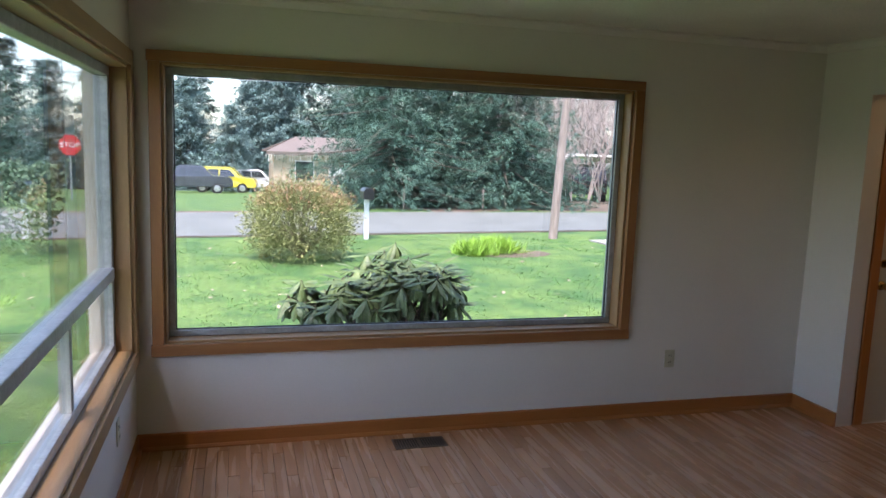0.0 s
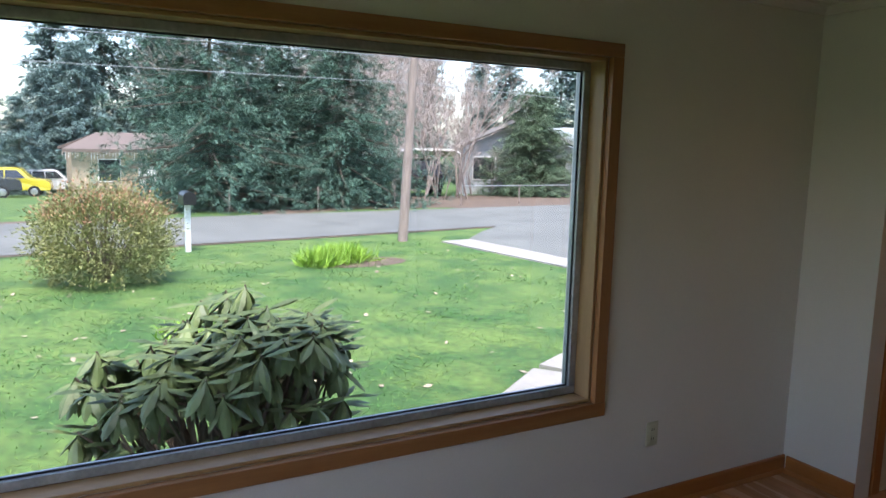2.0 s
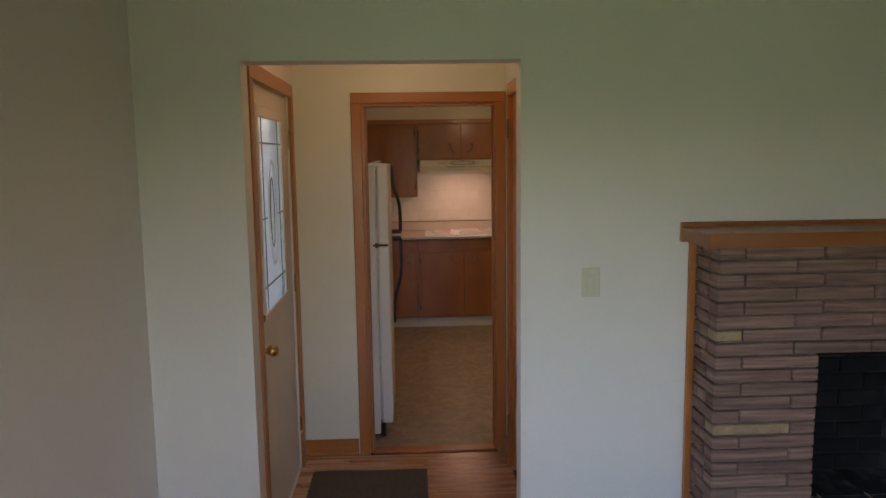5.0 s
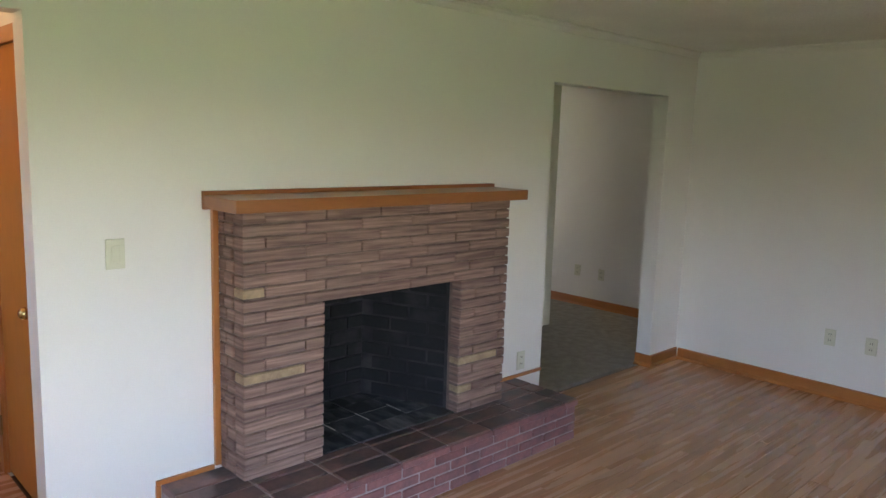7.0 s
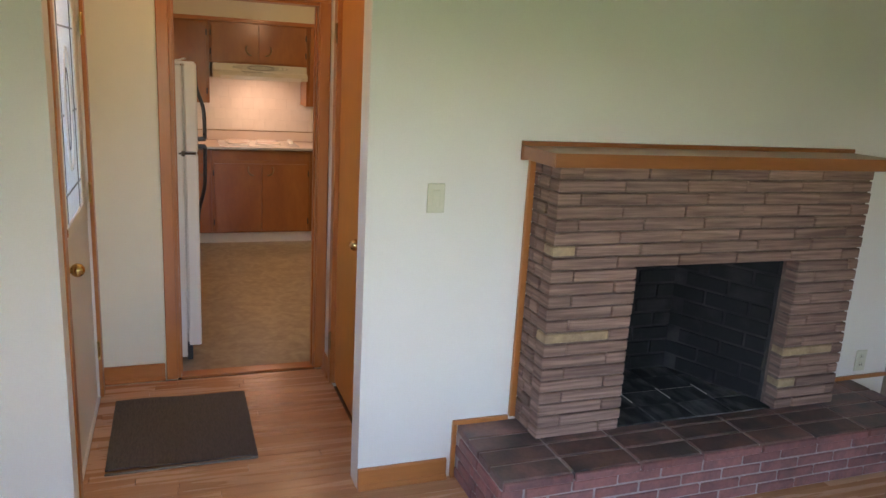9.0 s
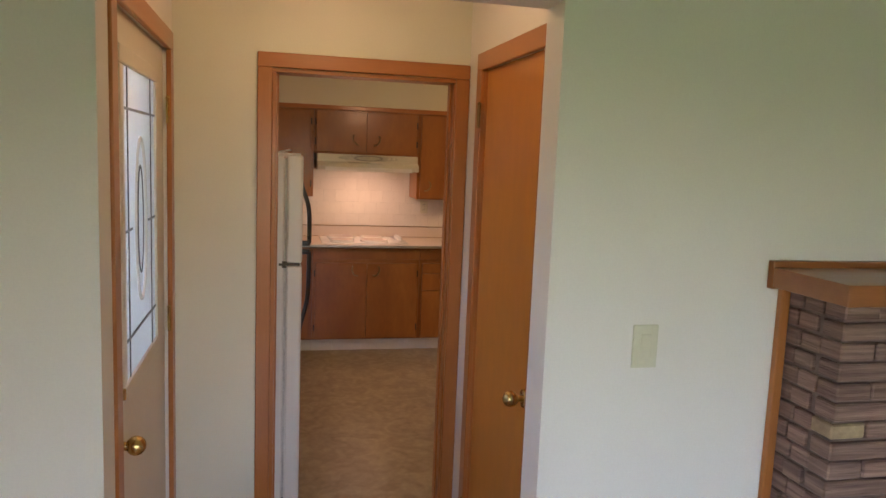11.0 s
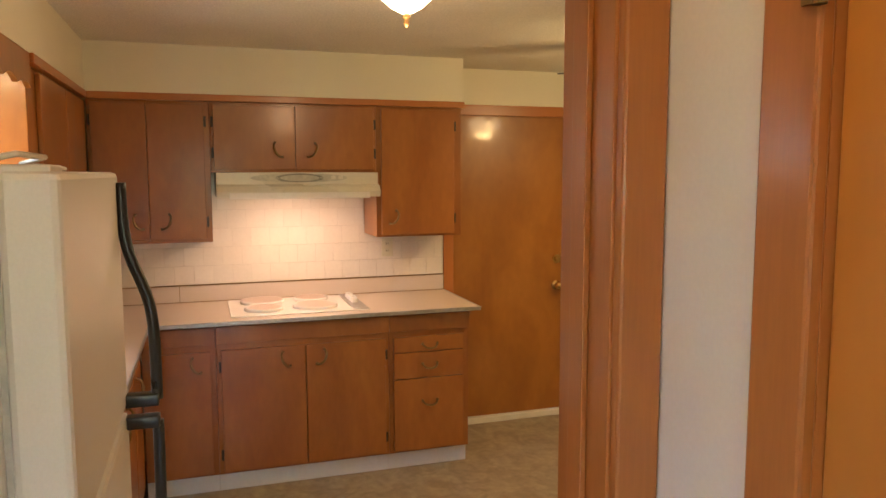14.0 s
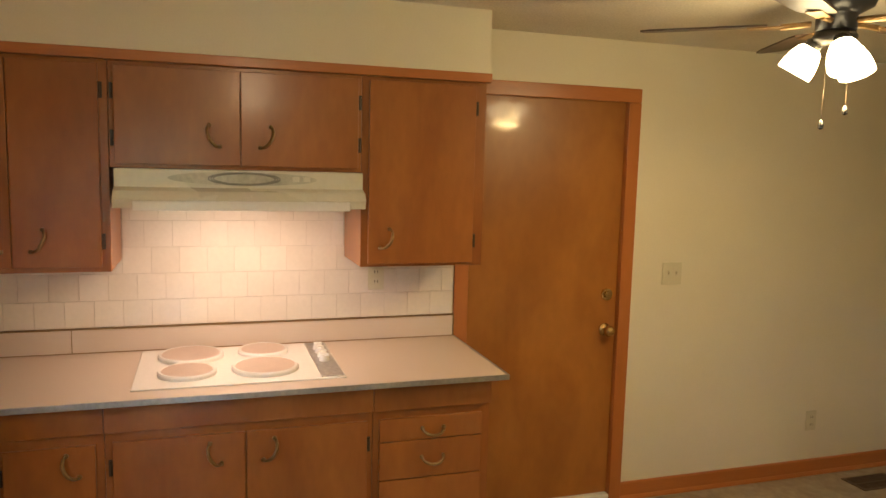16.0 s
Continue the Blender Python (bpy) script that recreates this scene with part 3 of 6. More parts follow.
picture_window()
side_window()


# ---- doors ----
def knob(at, way, parent, mat=BRASS, r=0.026, name="door_knob"):
    """A turned knob on a rose; way: unit vector away from the door."""
    at, way = Vector(at), Vector(way)
    bm = bmesh.new()
    rod(bm, at, at + way * 0.008, r * 1.15, segments=20)
    rod(bm, at + way * 0.008, at + way * 0.035, r * 0.45, segments=14)
    bmesh.ops.create_uvsphere(bm, u_segments=18, v_segments=10, radius=r, matrix=Matrix.Translation(at + way * 0.05))
    return part(name, bm, mat, parent, "brass door knob", smooth=True)


def butt_hinge(at, parent, axis="x", mat=BRASS):
    bm = bmesh.new()
    x, y, z = at
    rod(bm, (x, y, z - 0.045), (x, y, z + 0.045), 0.0065, segments=10)
    bmesh.ops.create_uvsphere(bm, u_segments=8, v_segments=6, radius=0.008, matrix=Matrix.Translation((x, y, z + 0.047)))
    if axis == "x":
        box(bm, x - 0.016, x + 0.016, y + 0.001, y + 0.004, z - 0.044, z + 0.044)
    else:
        box(bm, x + 0.001, x + 0.004, y - 0.016, y + 0.016, z - 0.044, z + 0.044)
    return part("hinge", bm, mat, parent, "worn brass butt hinge")


def front_door():
    y = PORCH + 0.012
    ob = thing("door_1", (4.27, y, 0.0), "cream painted front door with a leaded glass light", "door", kind="structure")
    part("leaf", boxes((3.797, 3.925, y, y + 0.044, 0.004, 2.043), (4.485, 4.743, y, y + 0.044, 0.004, 2.043), (3.925, 4.485, y, y + 0.044, 0.004, 1.03), (3.925, 4.485, y, y + 0.044, 1.92, 2.043)), WHITEDOOR, ob)
    x0, x1, z0, z1 = 3.892, 4.522, 0.998, 1.95
    for row in ((x0, x1, z0, z0 + 0.05), (x0, x1, z1 - 0.05, z1), (x0, x0 + 0.05, z0 + 0.05, z1 - 0.05), (x1 - 0.05, x1, z0 + 0.05, z1 - 0.05)):
        part("light_frame", boxes((row[0], row[1], y - 0.016, y - 0.001, row[2], row[3]), bevel=0.006), WHITEDOOR, ob)
    pane = part("pane", boxes((x0 + 0.045, x1 - 0.045, y - 0.008, y - 0.0035, z0 + 0.045, z1 - 0.045)), LEADED, ob, "frosted leaded glass pane")
    pane.visible_shadow = False
    bm = bmesh.new()
    a, b, c, d = x0 + 0.05, x1 - 0.05, z0 + 0.05, z1 - 0.05
    w = 0.0035
    for xx in (a + 0.075, b - 0.075):
        box(bm, xx - w, xx + w, y - 0.011, y - 0.008, c, d)
    for zz in (c + 0.11, d - 0.11):
        box(bm, a, b, y - 0.0115, y - 0.008, zz - w, zz + w)
    for xx in ((a, a + 0.075), (b - 0.075, b), (a + 0.075, a + 0.13), (b - 0.13, b - 0.075)):
        box(bm, xx[0], xx[1], y - 0.0108, y - 0.008, 1.46 - w, 1.46 + w)
    cx, cz = (a + b) / 2, (c + d) / 2
    oval = [(cx + 0.085 * math.cos(t), y - 0.009, cz + 0.24 * math.sin(t)) for t in [2 * math.pi * i / 28 for i in range(29)]]
    tube(bm, [(cx + 0.045 * math.cos(t), y - 0.009, cz + 0.16 * math.sin(t)) for t in [2 * math.pi * i / 24 for i in range(25)]], 0.0025, 6)
    part("came", bm, CAME, pane, "dark lead cames")
    bm = bmesh.new()
    tube(bm, oval, 0.006, 6)
    part("bevelled_oval", bm, WHITE, pane, "pale bevelled glass oval")
    knob((3.85, y, 0.91), (0, -1, 0), ob)
    bm = bmesh.new()
    rod(bm, (3.85, y, 1.05), (3.85, y - 0.012, 1.05), 0.026, segments=20)
    box(bm, 3.844, 3.856, y - 0.028, y - 0.012, 1.035, 1.065, 0.002)
    part("deadbolt", bm, BRASS, ob, "brass thumb-turn deadbolt")
    for z in (0.25, 1.05, 1.82):
        butt_hinge((4.735, PORCH - 0.006, z), ob)


def closet_door():
    y = CLOSET - 0.008
    ob = thing("door_2", (4.24, y, 0.0), "flush varnished birch closet door, shut", "door", kind="structure")
    part("leaf", boxes((3.9865, 4.6585, y - 0.035, y, 0.008, 2.033), bevel=0.002), DOORWOOD, ob)
    knob((4.05, y, 0.93), (0, 1, 0), ob)
    for z in (0.25, 1.855):
        butt_hinge((4.658, CLOSET + 0.022, z), ob, mat=BRONZE)


def garage_door():
    x = KEAST + 0.012
    ob = thing("door_3", (x, 1.15, 0.0), "flush varnished birch back door with brass knob, shut", "door", kind="structure")
    part("leaf", boxes((x, x + 0.04, 0.7415, 1.5485, 0.044, 2.043), bevel=0.002), BACKDOOR, ob)
    knob((x, 0.80, 0.91), (-1, 0, 0), ob, r=0.028)
    bm = bmesh.new()
    rod(bm, (x, 0.80, 1.09), (x - 0.012, 0.80, 1.09), 0.030, segments=20)
    rod(bm, (x - 0.012, 0.80, 1.09), (x - 0.022, 0.80, 1.09), 0.017, segments=16)
    part("deadbolt", bm, BRASS, ob, "round brass deadbolt")
    part("sweep", boxes((KEAST - 0.02, x + 0.04, 0.742, 1.548, 0.0, 0.042), bevel=0.004), WHITE, ob, "white painted door sill")


front_door()
closet_door()
garage_door()


# ---- small wall fittings ----
def plate(name, at, way, label, style="outlet"):
    """A cover plate on a wall; way: 'x-', 'y-' or 'y+' is the side it faces."""
    ob = thing(name, at, label, "switch" if style == "switch" else "outlet")
    x, y, z = at
    sx = way[1] == "-" and -1 or 1

    def slab(a0, a1, z0, z1, d0, d1):
        if way[0] == "x":
            return (x + sx * d0, x + sx * d1, y + a0, y + a1, z + z0, z + z1)
        return (x + a0, x + a1, y + sx * d0, y + sx * d1, z + z0, z + z1)
    wide = 0.058 if style == "double" else 0.036
    part("cover_plate", boxes(slab(-wide, wide, -0.058, 0.058, 0, 0.006), bevel=0.0025), PLATE, ob)
    if style == "outlet":
        for dz in (-0.022, 0.022):
            r = part("receptacle", boxes(slab(-0.015, 0.015, dz - 0.014, dz + 0.014, 0.006, 0.009), bevel=0.001), PLATE, ob)
            # raised dark bars stand in for the shaded slot holes
            part("slots", boxes(slab(-0.008, -0.005, dz - 0.005, dz + 0.007, 0.009, 0.0096), slab(0.005, 0.008, dz - 0.005, dz + 0.007, 0.009, 0.0096)), SLOT, r, "slots drawn as dark bars for their shade")
    else:
        for a in ((-0.023, 0.023) if style == "double" else (0.0,)):
            if style == "switch":
                part("rocker", boxes(slab(a - 0.016, a + 0.016, -0.033, 0.033, 0.006, 0.010), bevel=0.002), PLATE, ob)
            else:
                part("toggle", boxes(slab(a - 0.004, a + 0.004, -0.004, 0.012, 0.006, 0.018), bevel=0.001), PLATE, ob)
    return ob


plate("light_switch", (EAST, 2.41, 1.222), "x-", "ivory plastic rocker switch beside the fireplace", "switch")
plate("wall_outlet", (2.61, NORTH, 0.376), "y-", "ivory plastic outlet under the picture window")
plate("wall_outlet", (WEST, 3.50, 0.36), "x+", "ivory plastic outlet under the side window")
plate("wall_outlet", (EAST, -0.02, 0.345), "x-", "ivory plastic outlet at the fireplace hearth")
plate("wall_outlet", (2.45, SOUTH, 0.42), "y+", "yellowed plastic outlet on the far living room wall")
plate("wall_outlet", (2.19, SOUTH, 0.41), "y+", "ivory plastic outlet on the far living room wall")
plate("wall_outlet", (5.30, -2.95, 0.37), "y+", "ivory plastic outlet in the carpeted room")
plate("wall_outlet", (5.00, -2.95, 0.36), "y+", "ivory plastic outlet in the carpeted room")
plate("kitchen_switch", (KEAST, 0.43, 1.19), "x-", "ivory double toggle switch beside the back door", "double")
plate("wall_outlet", (KEAST, -0.56, 0.32), "x-", "ivory plastic outlet on the kitchen wall")
plate("wall_outlet", (KEAST - 0.008, 1.99, 1.21), "x-", "ivory plastic outlet on the tiled backsplash")


def floor_vent(at, wide, deep, mat):
    ob = thing("floor_vent", at, "slotted metal register set into the floor", "floor vent")
    x, y, z = at
    part("vent_frame", boxes((x - wide / 2, x + wide / 2, y - deep / 2, y - deep / 2 + 0.012, z - 0.01, z + 0.005), (x - wide / 2, x + wide / 2, y + deep / 2 - 0.012, y + deep / 2, z - 0.01, z + 0.005), (x - wide / 2, x - wide / 2 + 0.012, y - deep / 2 + 0.012, y + deep / 2 - 0.012, z - 0.01, z + 0.005), (x + wide / 2 - 0.012, x + wide / 2, y - deep / 2 + 0.012, y + deep / 2 - 0.012, z - 0.01, z + 0.005), (x - 0.006, x + 0.006, y - deep / 2 + 0.012, y + deep / 2 - 0.012, z - 0.01, z + 0.004)), mat, ob)
    # solid dark slab painted as the shade below the slats
    part("duct_shade", boxes((x - wide / 2 + 0.01, x + wide / 2 - 0.01, y - deep / 2 + 0.01, y + deep / 2 - 0.01, z - 0.012, z + 0.001)), SLOT, ob)
    n = int(wide / 0.016)
    for i in range(n):
        xx = x - wide / 2 + 0.014 + (wide - 0.028) * (i + 0.5) / n
        part("slat", boxes((xx - 0.0022, xx + 0.0022, y - deep / 2 + 0.012, y + deep / 2 - 0.012, z + 0.001, z + 0.004)), mat, ob)


VENTMETAL = material("brown_metal", (0.16, 0.11, 0.08), 0.45, metal=0.5)
floor_vent((0.92, 3.965, 0.0), 0.30, 0.14, VENTMETAL)
floor_vent((8.47, -0.86, 0.0), 0.16, 0.31, VENTMETAL)

# door mat with a curled pale edge
bm = bmesh.new()
nx, ny = 10, 10
grid = [[bm.verts.new((3.95 + 0.68 * i / nx + 0.02 * j / ny, 3.05 + 0.62 * j / ny, 0.004 + 0.006 * (0.5 + 0.5 * math.sin(i * 1.3 + j)) * (i in (0, nx) or j in (0, ny)))) for j in range(ny + 1)] for i in range(nx + 1)]
for i in range(nx):
    for j in range(ny):
        bm.faces.new((grid[i][j], grid[i + 1][j], grid[i + 1][j + 1], grid[i][j + 1]))
ext = bmesh.ops.extrude_face_region(bm, geom=list(bm.faces))
bmesh.ops.translate(bm, verts=[v for v in ext["geom"] if isinstance(v, bmesh.types.BMVert)], vec=(0, 0, 0.007))
bmesh.ops.recalc_face_normals(bm, faces=bm.faces)
mat_thing = thing("door_mat", (4.3, 3.36, 0), "dark brown ribbed doormat on the oak floor", "door mat")
part("matting", bm, MATTING, mat_thing)
part("edge_binding", boxes((3.936, 3.95, 3.05, 3.67, 0.002, 0.008), bevel=0.002), MATEDGE, mat_thing, "pale frayed front edge")


# ---- fireplace ----
def chamfered(name, lx, ly, lz, mat, c=0.003):
    """A shared block mesh about its centre with worn edges."""
    bm = bmesh.new()
    box(bm, -lx / 2, lx / 2, -ly / 2, ly / 2, -lz / 2, lz / 2)
    bmesh.ops.bevel(bm, geom=list(bm.edges), offset=c, segments=1, affect="EDGES")
    me = bpy.data.meshes.new(name)
    bm.to_mesh(me)
    bm.free()
    me.materials.append(mat)
    return me


def piece(name, me, at, parent, turn=(0, 0, 0)):
    ob = new(name, me)
    ob.parent = parent
    if parent.data is None:
        ob.matrix_parent_inverse = Matrix.Translation(-parent.location)
    ob.location, ob.rotation_euler = at, turn
    return ob


rng = random.Random(5)
FX, FY0, FY1, FZ0, FZ1 = 3.38, 0.385, 1.995, 0.245, 1.382
OY0, OY1, OZ1 = 0.743, 1.595, 0.963
COURSE = (FZ1 - FZ0) / 22
fireplace = thing("fireplace", (3.46, 1.23, 0.245), "brown roman brick fireplace with a sooty open firebox", "fireplace")
for row in ((FX + 0.012, EAST, OY1 + 0.004, FY1 - 0.012, FZ0, FZ1), (FX + 0.012, EAST, FY0 + 0.012, OY0 - 0.004, FZ0, FZ1), (FX + 0.012, EAST, OY0 - 0.004, OY1 + 0.004, OZ1 + 0.006, FZ1)):
    part("core", boxes(row), MORTAR, fireplace, "recessed grey-brown mortar, darkened for joint shade")
cache = {}


def brick_mesh(length, deep, high, mat):
    key = (round(length, 3), deep, round(high, 4), mat.name)
    if key not in cache:
        cache[key] = chamfered("brick", deep, length, high, mat, 0.004)
    return cache[key]


def brick_run(y0, y1, z, tan, shift):
    """One course of long thin bricks on the face, from y1 down to y0."""
    y, n = y1, 0
    while y > y0 + 0.03:
        length = 0.30 if n or not shift else 0.105
        length = min(length, y - y0)
        if y - y0 - length < 0.05:
            length = y - y0
        mat = BRICKTAN if rng.random() < tan else BRICK
        piece("brick", brick_mesh(length - 0.004, 0.075, COURSE - 0.007 - 0.006 * (mat is BRICKTAN), mat), (FX + 0.036 + rng.uniform(-0.004, 0.004), y - length / 2, z + COURSE / 2), fireplace, (0, rng.uniform(-0.006, 0.006), rng.uniform(-0.006, 0.006)))
        y -= length
        n += 1


for i in range(22):
    z = FZ0 + i * COURSE
    if z + COURSE / 2 < OZ1:
        brick_run(OY1, FY1, z, 0.06, i % 2)
        brick_run(FY0, OY0, z, 0.06, (i + 1) % 2)
    else:
        brick_run(FY0, FY1, z, 0.05, i % 2)
    for ys in (FY1 - 0.0375, FY0 + 0.0375):
        for k in range(2):
            piece("brick", cache.setdefault("side", chamfered("brick", 0.068, 0.075, COURSE - 0.007, BRICK, 0.004)), (FX + 0.112 + 0.073 * k - 0.018 * (i % 2) + 0.012, ys + rng.uniform(-0.003, 0.003), z + COURSE / 2), fireplace)

# firebox: sooty brick walls that narrow to the back
part("lintel", boxes((FX + 0.08, FX + 0.20, OY0 - 0.06, OY1 + 0.06, OZ1 + 0.004, OZ1 + 0.010)), HINGE, fireplace, "sooty steel lintel bar")
bm = bmesh.new()
BX, by0, by1 = 3.95, 0.95, 1.46
prism(bm, [(FX + 0.09, OY1 + 0.001), (BX, by1), (BX, by0), (FX + 0.09, OY0 - 0.001), (FX + 0.09, OY0 - 0.10), (BX + 0.1, OY0 - 0.10), (BX + 0.1, OY1 + 0.10), (FX + 0.09, OY1 + 0.10)], "z", 0.20, 1.30)
box(bm, FX + 0.2, BX + 0.1, OY0 - 0.1, OY1 + 0.1, 1.30, 1.36)
part("firebox", bm, SOOTMORTAR, fireplace, "soot-blackened firebox lining")
part("firebox_floor", boxes((FX + 0.02, BX, OY0, OY1, 0.20, 0.2465)), SOOTMORTAR, fireplace, "ash-grey joints of the firebox floor")
ASHFLOOR = material("ashy_paver", (0.125, 0.122, 0.116), 0.9, (0.022, 0.021, 0.021), 6, (1, 2.5, 1), detail=7, fine=50, bump=0.4, vary=0.25, spread=(0.45, 0.72))
for i in range(4):
    x0, x1 = FX + 0.02 + 0.145 * i, FX + 0.02 + 0.145 * (i + 1)
    for j in range(4):
        y0, y1 = OY0 + 0.213 * j, OY0 + 0.213 * (j + 1)
        piece("firebox_paver", cache.setdefault("ashpaver", chamfered("firebox_paver", 0.1448, 0.2088, 0.02, ASHFLOOR, 0.002)), ((x0 + x1) / 2, (y0 + y1) / 2, 0.2415 + rng.uniform(-0.001, 0.001)), fireplace)


def soot_wall(a, b, inward):
    """Courses of sooty bricks on an upright plane from a to b."""
    a, b = Vector(a), Vector(b)
    d = (b - a)
    angle = math.atan2(d.y, d.x)
    me = cache.setdefault("soot", chamfered("firebrick", 0.215, 0.012, 0.066, SOOT, 0.003))
    half = cache.setdefault("soothalf", chamfered("firebrick", 0.10, 0.012, 0.066, SOOT, 0.003))
    for i in range(12):
        s = 0.004
        off = 0.112 if i % 2 else 0.0
        if off:
            p = a + d.normalized() * 0.054 + inward * 0.003
            piece("firebrick", half, (p.x, p.y, 0.292 + 0.077 * i), fireplace, (0, 0, angle))
        while off + 0.215 < d.length + 0.05:
            p = a + d.normalized() * (off + 0.1075 + s) + inward * 0.003
            piece("firebrick", me, (p.x, p.y, 0.292 + 0.077 * i), fireplace, (0, 0, angle))
            off += 0.226


soot_wall((BX, by0, 0), (BX, by1, 0), Vector((-1, 0, 0)))
soot_wall((FX + 0.10, OY1, 0), (BX, by1, 0), Vector((-0.2, -1, 0)).normalized())
soot_wall((FX + 0.10, OY0, 0), (BX, by0, 0), Vector((-0.2, 1, 0)).normalized())

# raised hearth
HX, HY0, HY1, HZ = 3.12, 0.03, 2.262, 0.245
hearth = thing("hearth", (3.35, 1.15, 0.0), "raised red brick hearth with worn dark paver top", "hearth")
part("core", boxes((HX + 0.007, EAST - 0.002, HY0 + 0.007, HY1 - 0.007, -0.02, HZ - 0.034)), MORTARPALE, hearth, "pale recessed mortar")
part("top_bed", boxes((HX + 0.008, EAST - 0.002, HY0 + 0.008, HY1 - 0.008, HZ - 0.034, HZ - 0.006)), MORTARPALE, hearth, "pale recessed mortar")
hc = (HZ - 0.040) / 4
for i in range(4):
    z = hc * (i + 0.5)
    y, first = HY1, True
    while y > HY0 + 0.02:
        length = 0.205 if not (first and i % 2) else 0.10
        if y - HY0 < length + 0.04:
            length = y - HY0
        piece("brick", brick_mesh(length - 0.010, 0.06, hc - 0.009, HEARTHBRICK), (HX + 0.029 + rng.uniform(-0.003, 0.003), y - length / 2, z), hearth, (rng.uniform(-0.006, 0.006), 0, 0))
        y -= length
        first = False
    for ys in (HY1 - 0.029, HY0 + 0.029):
        for k in range(2):
            piece("brick", cache.setdefault("hside", chamfered("brick", 0.196, 0.06, hc - 0.009, HEARTHBRICK, 0.004)), (HX + 0.165 + 0.205 * k - 0.04 * (i % 2), ys, z), hearth)
for r, (x0, x1) in enumerate(((HX - 0.006, HX + 0.113), (HX + 0.113, HX + 0.225), (HX + 0.225, HX + 0.337), (HX + 0.337, EAST - 0.004))):
    y, first = HY1 + 0.004, r % 2 == 0
    if r == 3:
        y, first = HY1, False
    while y > HY0 + 0.02:
        length = 0.302
        if y - HY0 < length + 0.06:
            length = y - HY0 + 0.004
        piece("paver", cache.setdefault(("pv", r, round(length, 3)), chamfered("paver", x1 - x0 - 0.008, length - 0.009, 0.036, PAVER, 0.005)), ((x0 + x1) / 2, y - length / 2, HZ - 0.018), hearth, (rng.uniform(-0.004, 0.004), 0, 0))
        y -= length
y = HY1
while y > HY0 + 0.02:
    length = min(0.302, y - HY0)
    piece("edge_brick", cache.setdefault(("eb", round(length, 3)), chamfered("edge_brick", 0.016, length - 0.010, 0.033, HEARTHBRICK, 0.004)), (HX - 0.009, y - length / 2, HZ - 0.0205), hearth)
    y -= length

# wood strips beside the brickwork, and the mantel
structure("trim_fireplace_side", boxes((EAST - 0.022, EAST - 0.001, FY1 + 0.001, FY1 + 0.028, HZ + 0.016, FZ1), bevel=0.003), WOODZ, "brown wood strip beside the brick chimney breast", "trim")
structure("trim_hearth_wall", boxes((EAST - 0.016, EAST - 0.001, FY1 + 0.030, HY1 + 0.018, HZ, HZ + 0.02), (EAST - 0.018, EAST - 0.001, HY1 + 0.001, HY1 + 0.020, 0.0, HZ), (EAST - 0.016, EAST - 0.001, HALL_N + 0.004, FY0 - 0.002, HZ, HZ + 0.02), bevel=0.002), WOODY, "brown wood strip along the hearth", "trim")
MANTELWOOD = material("mantel_wood", (0.34, 0.118, 0.033), 0.32, (0.29, 0.098, 0.028), 2.5, (8, 0.6, 8), detail=3, fine=30, bump=0.03, coat=0.25, grainy=0.06)
mantel = thing("mantel", (3.42, 1.22, FZ1), "brown stained wood mantel shelf above the brickwork", "mantel")
part("shelf", boxes((3.30, EAST - 0.026, 0.335, 2.060, FZ1 + 0.002, FZ1 + 0.055), bevel=0.003), MANTELWOOD, mantel)
part("back_strip", boxes((EAST - 0.025, EAST - 0.001, 0.31, 2.060, FZ1 - 0.004, FZ1 + 0.072), bevel=0.003), MANTELWOOD, mantel)


# ---- kitchen cabinets ----
def bow_pull(at, up, out, parent, length=0.085, lean=0.0):
    """An arched pull; up: the way it runs, out: away from the door."""
    at, up, out = Vector(at), Vector(up), Vector(out)
    side = up.cross(out) * lean
    bm = bmesh.new()
    pts = []
    for i in range(9):
        t = i / 8 * math.pi
        pts.append(at + up * (-math.cos(t) * length / 2) + out * (0.004 + 0.026 * math.sin(t)) + side * math.sin(t))
    sweep(bm, pts, [0.004 + 0.0025 * math.sin(i / 8 * math.pi) for i in range(9)], 8)
    for p in (pts[0], pts[-1]):
        rod(bm, p - out * 0.004, p + out * 0.003, 0.008, segments=10)
    return part("handle", bm, BRONZE, parent, "aged brass bow pull", smooth=True)


def flap_hinge(at, out, parent):
    x, y, z = at
    bm = bmesh.new()
    o = Vector(out)
    if abs(o.x) > 0.5:
        box(bm, x - 0.002, x + o.x * 0.006, y - 0.007, y + 0.007, z - 0.028, z + 0.028)
        rod(bm, (x + o.x * 0.007, y, z - 0.026), (x + o.x * 0.007, y, z + 0.026), 0.004, segments=8)
    else:
        box(bm, x - 0.007, x + 0.007, y - 0.002, y + o.y * 0.006, z - 0.028, z + 0.028)
        rod(bm, (x, y + o.y * 0.007, z - 0.026), (x, y + o.y * 0.007, z + 0.026), 0.004, segments=8)
    return part("hinge", bm, HINGE, parent, "dark cabinet hinge")


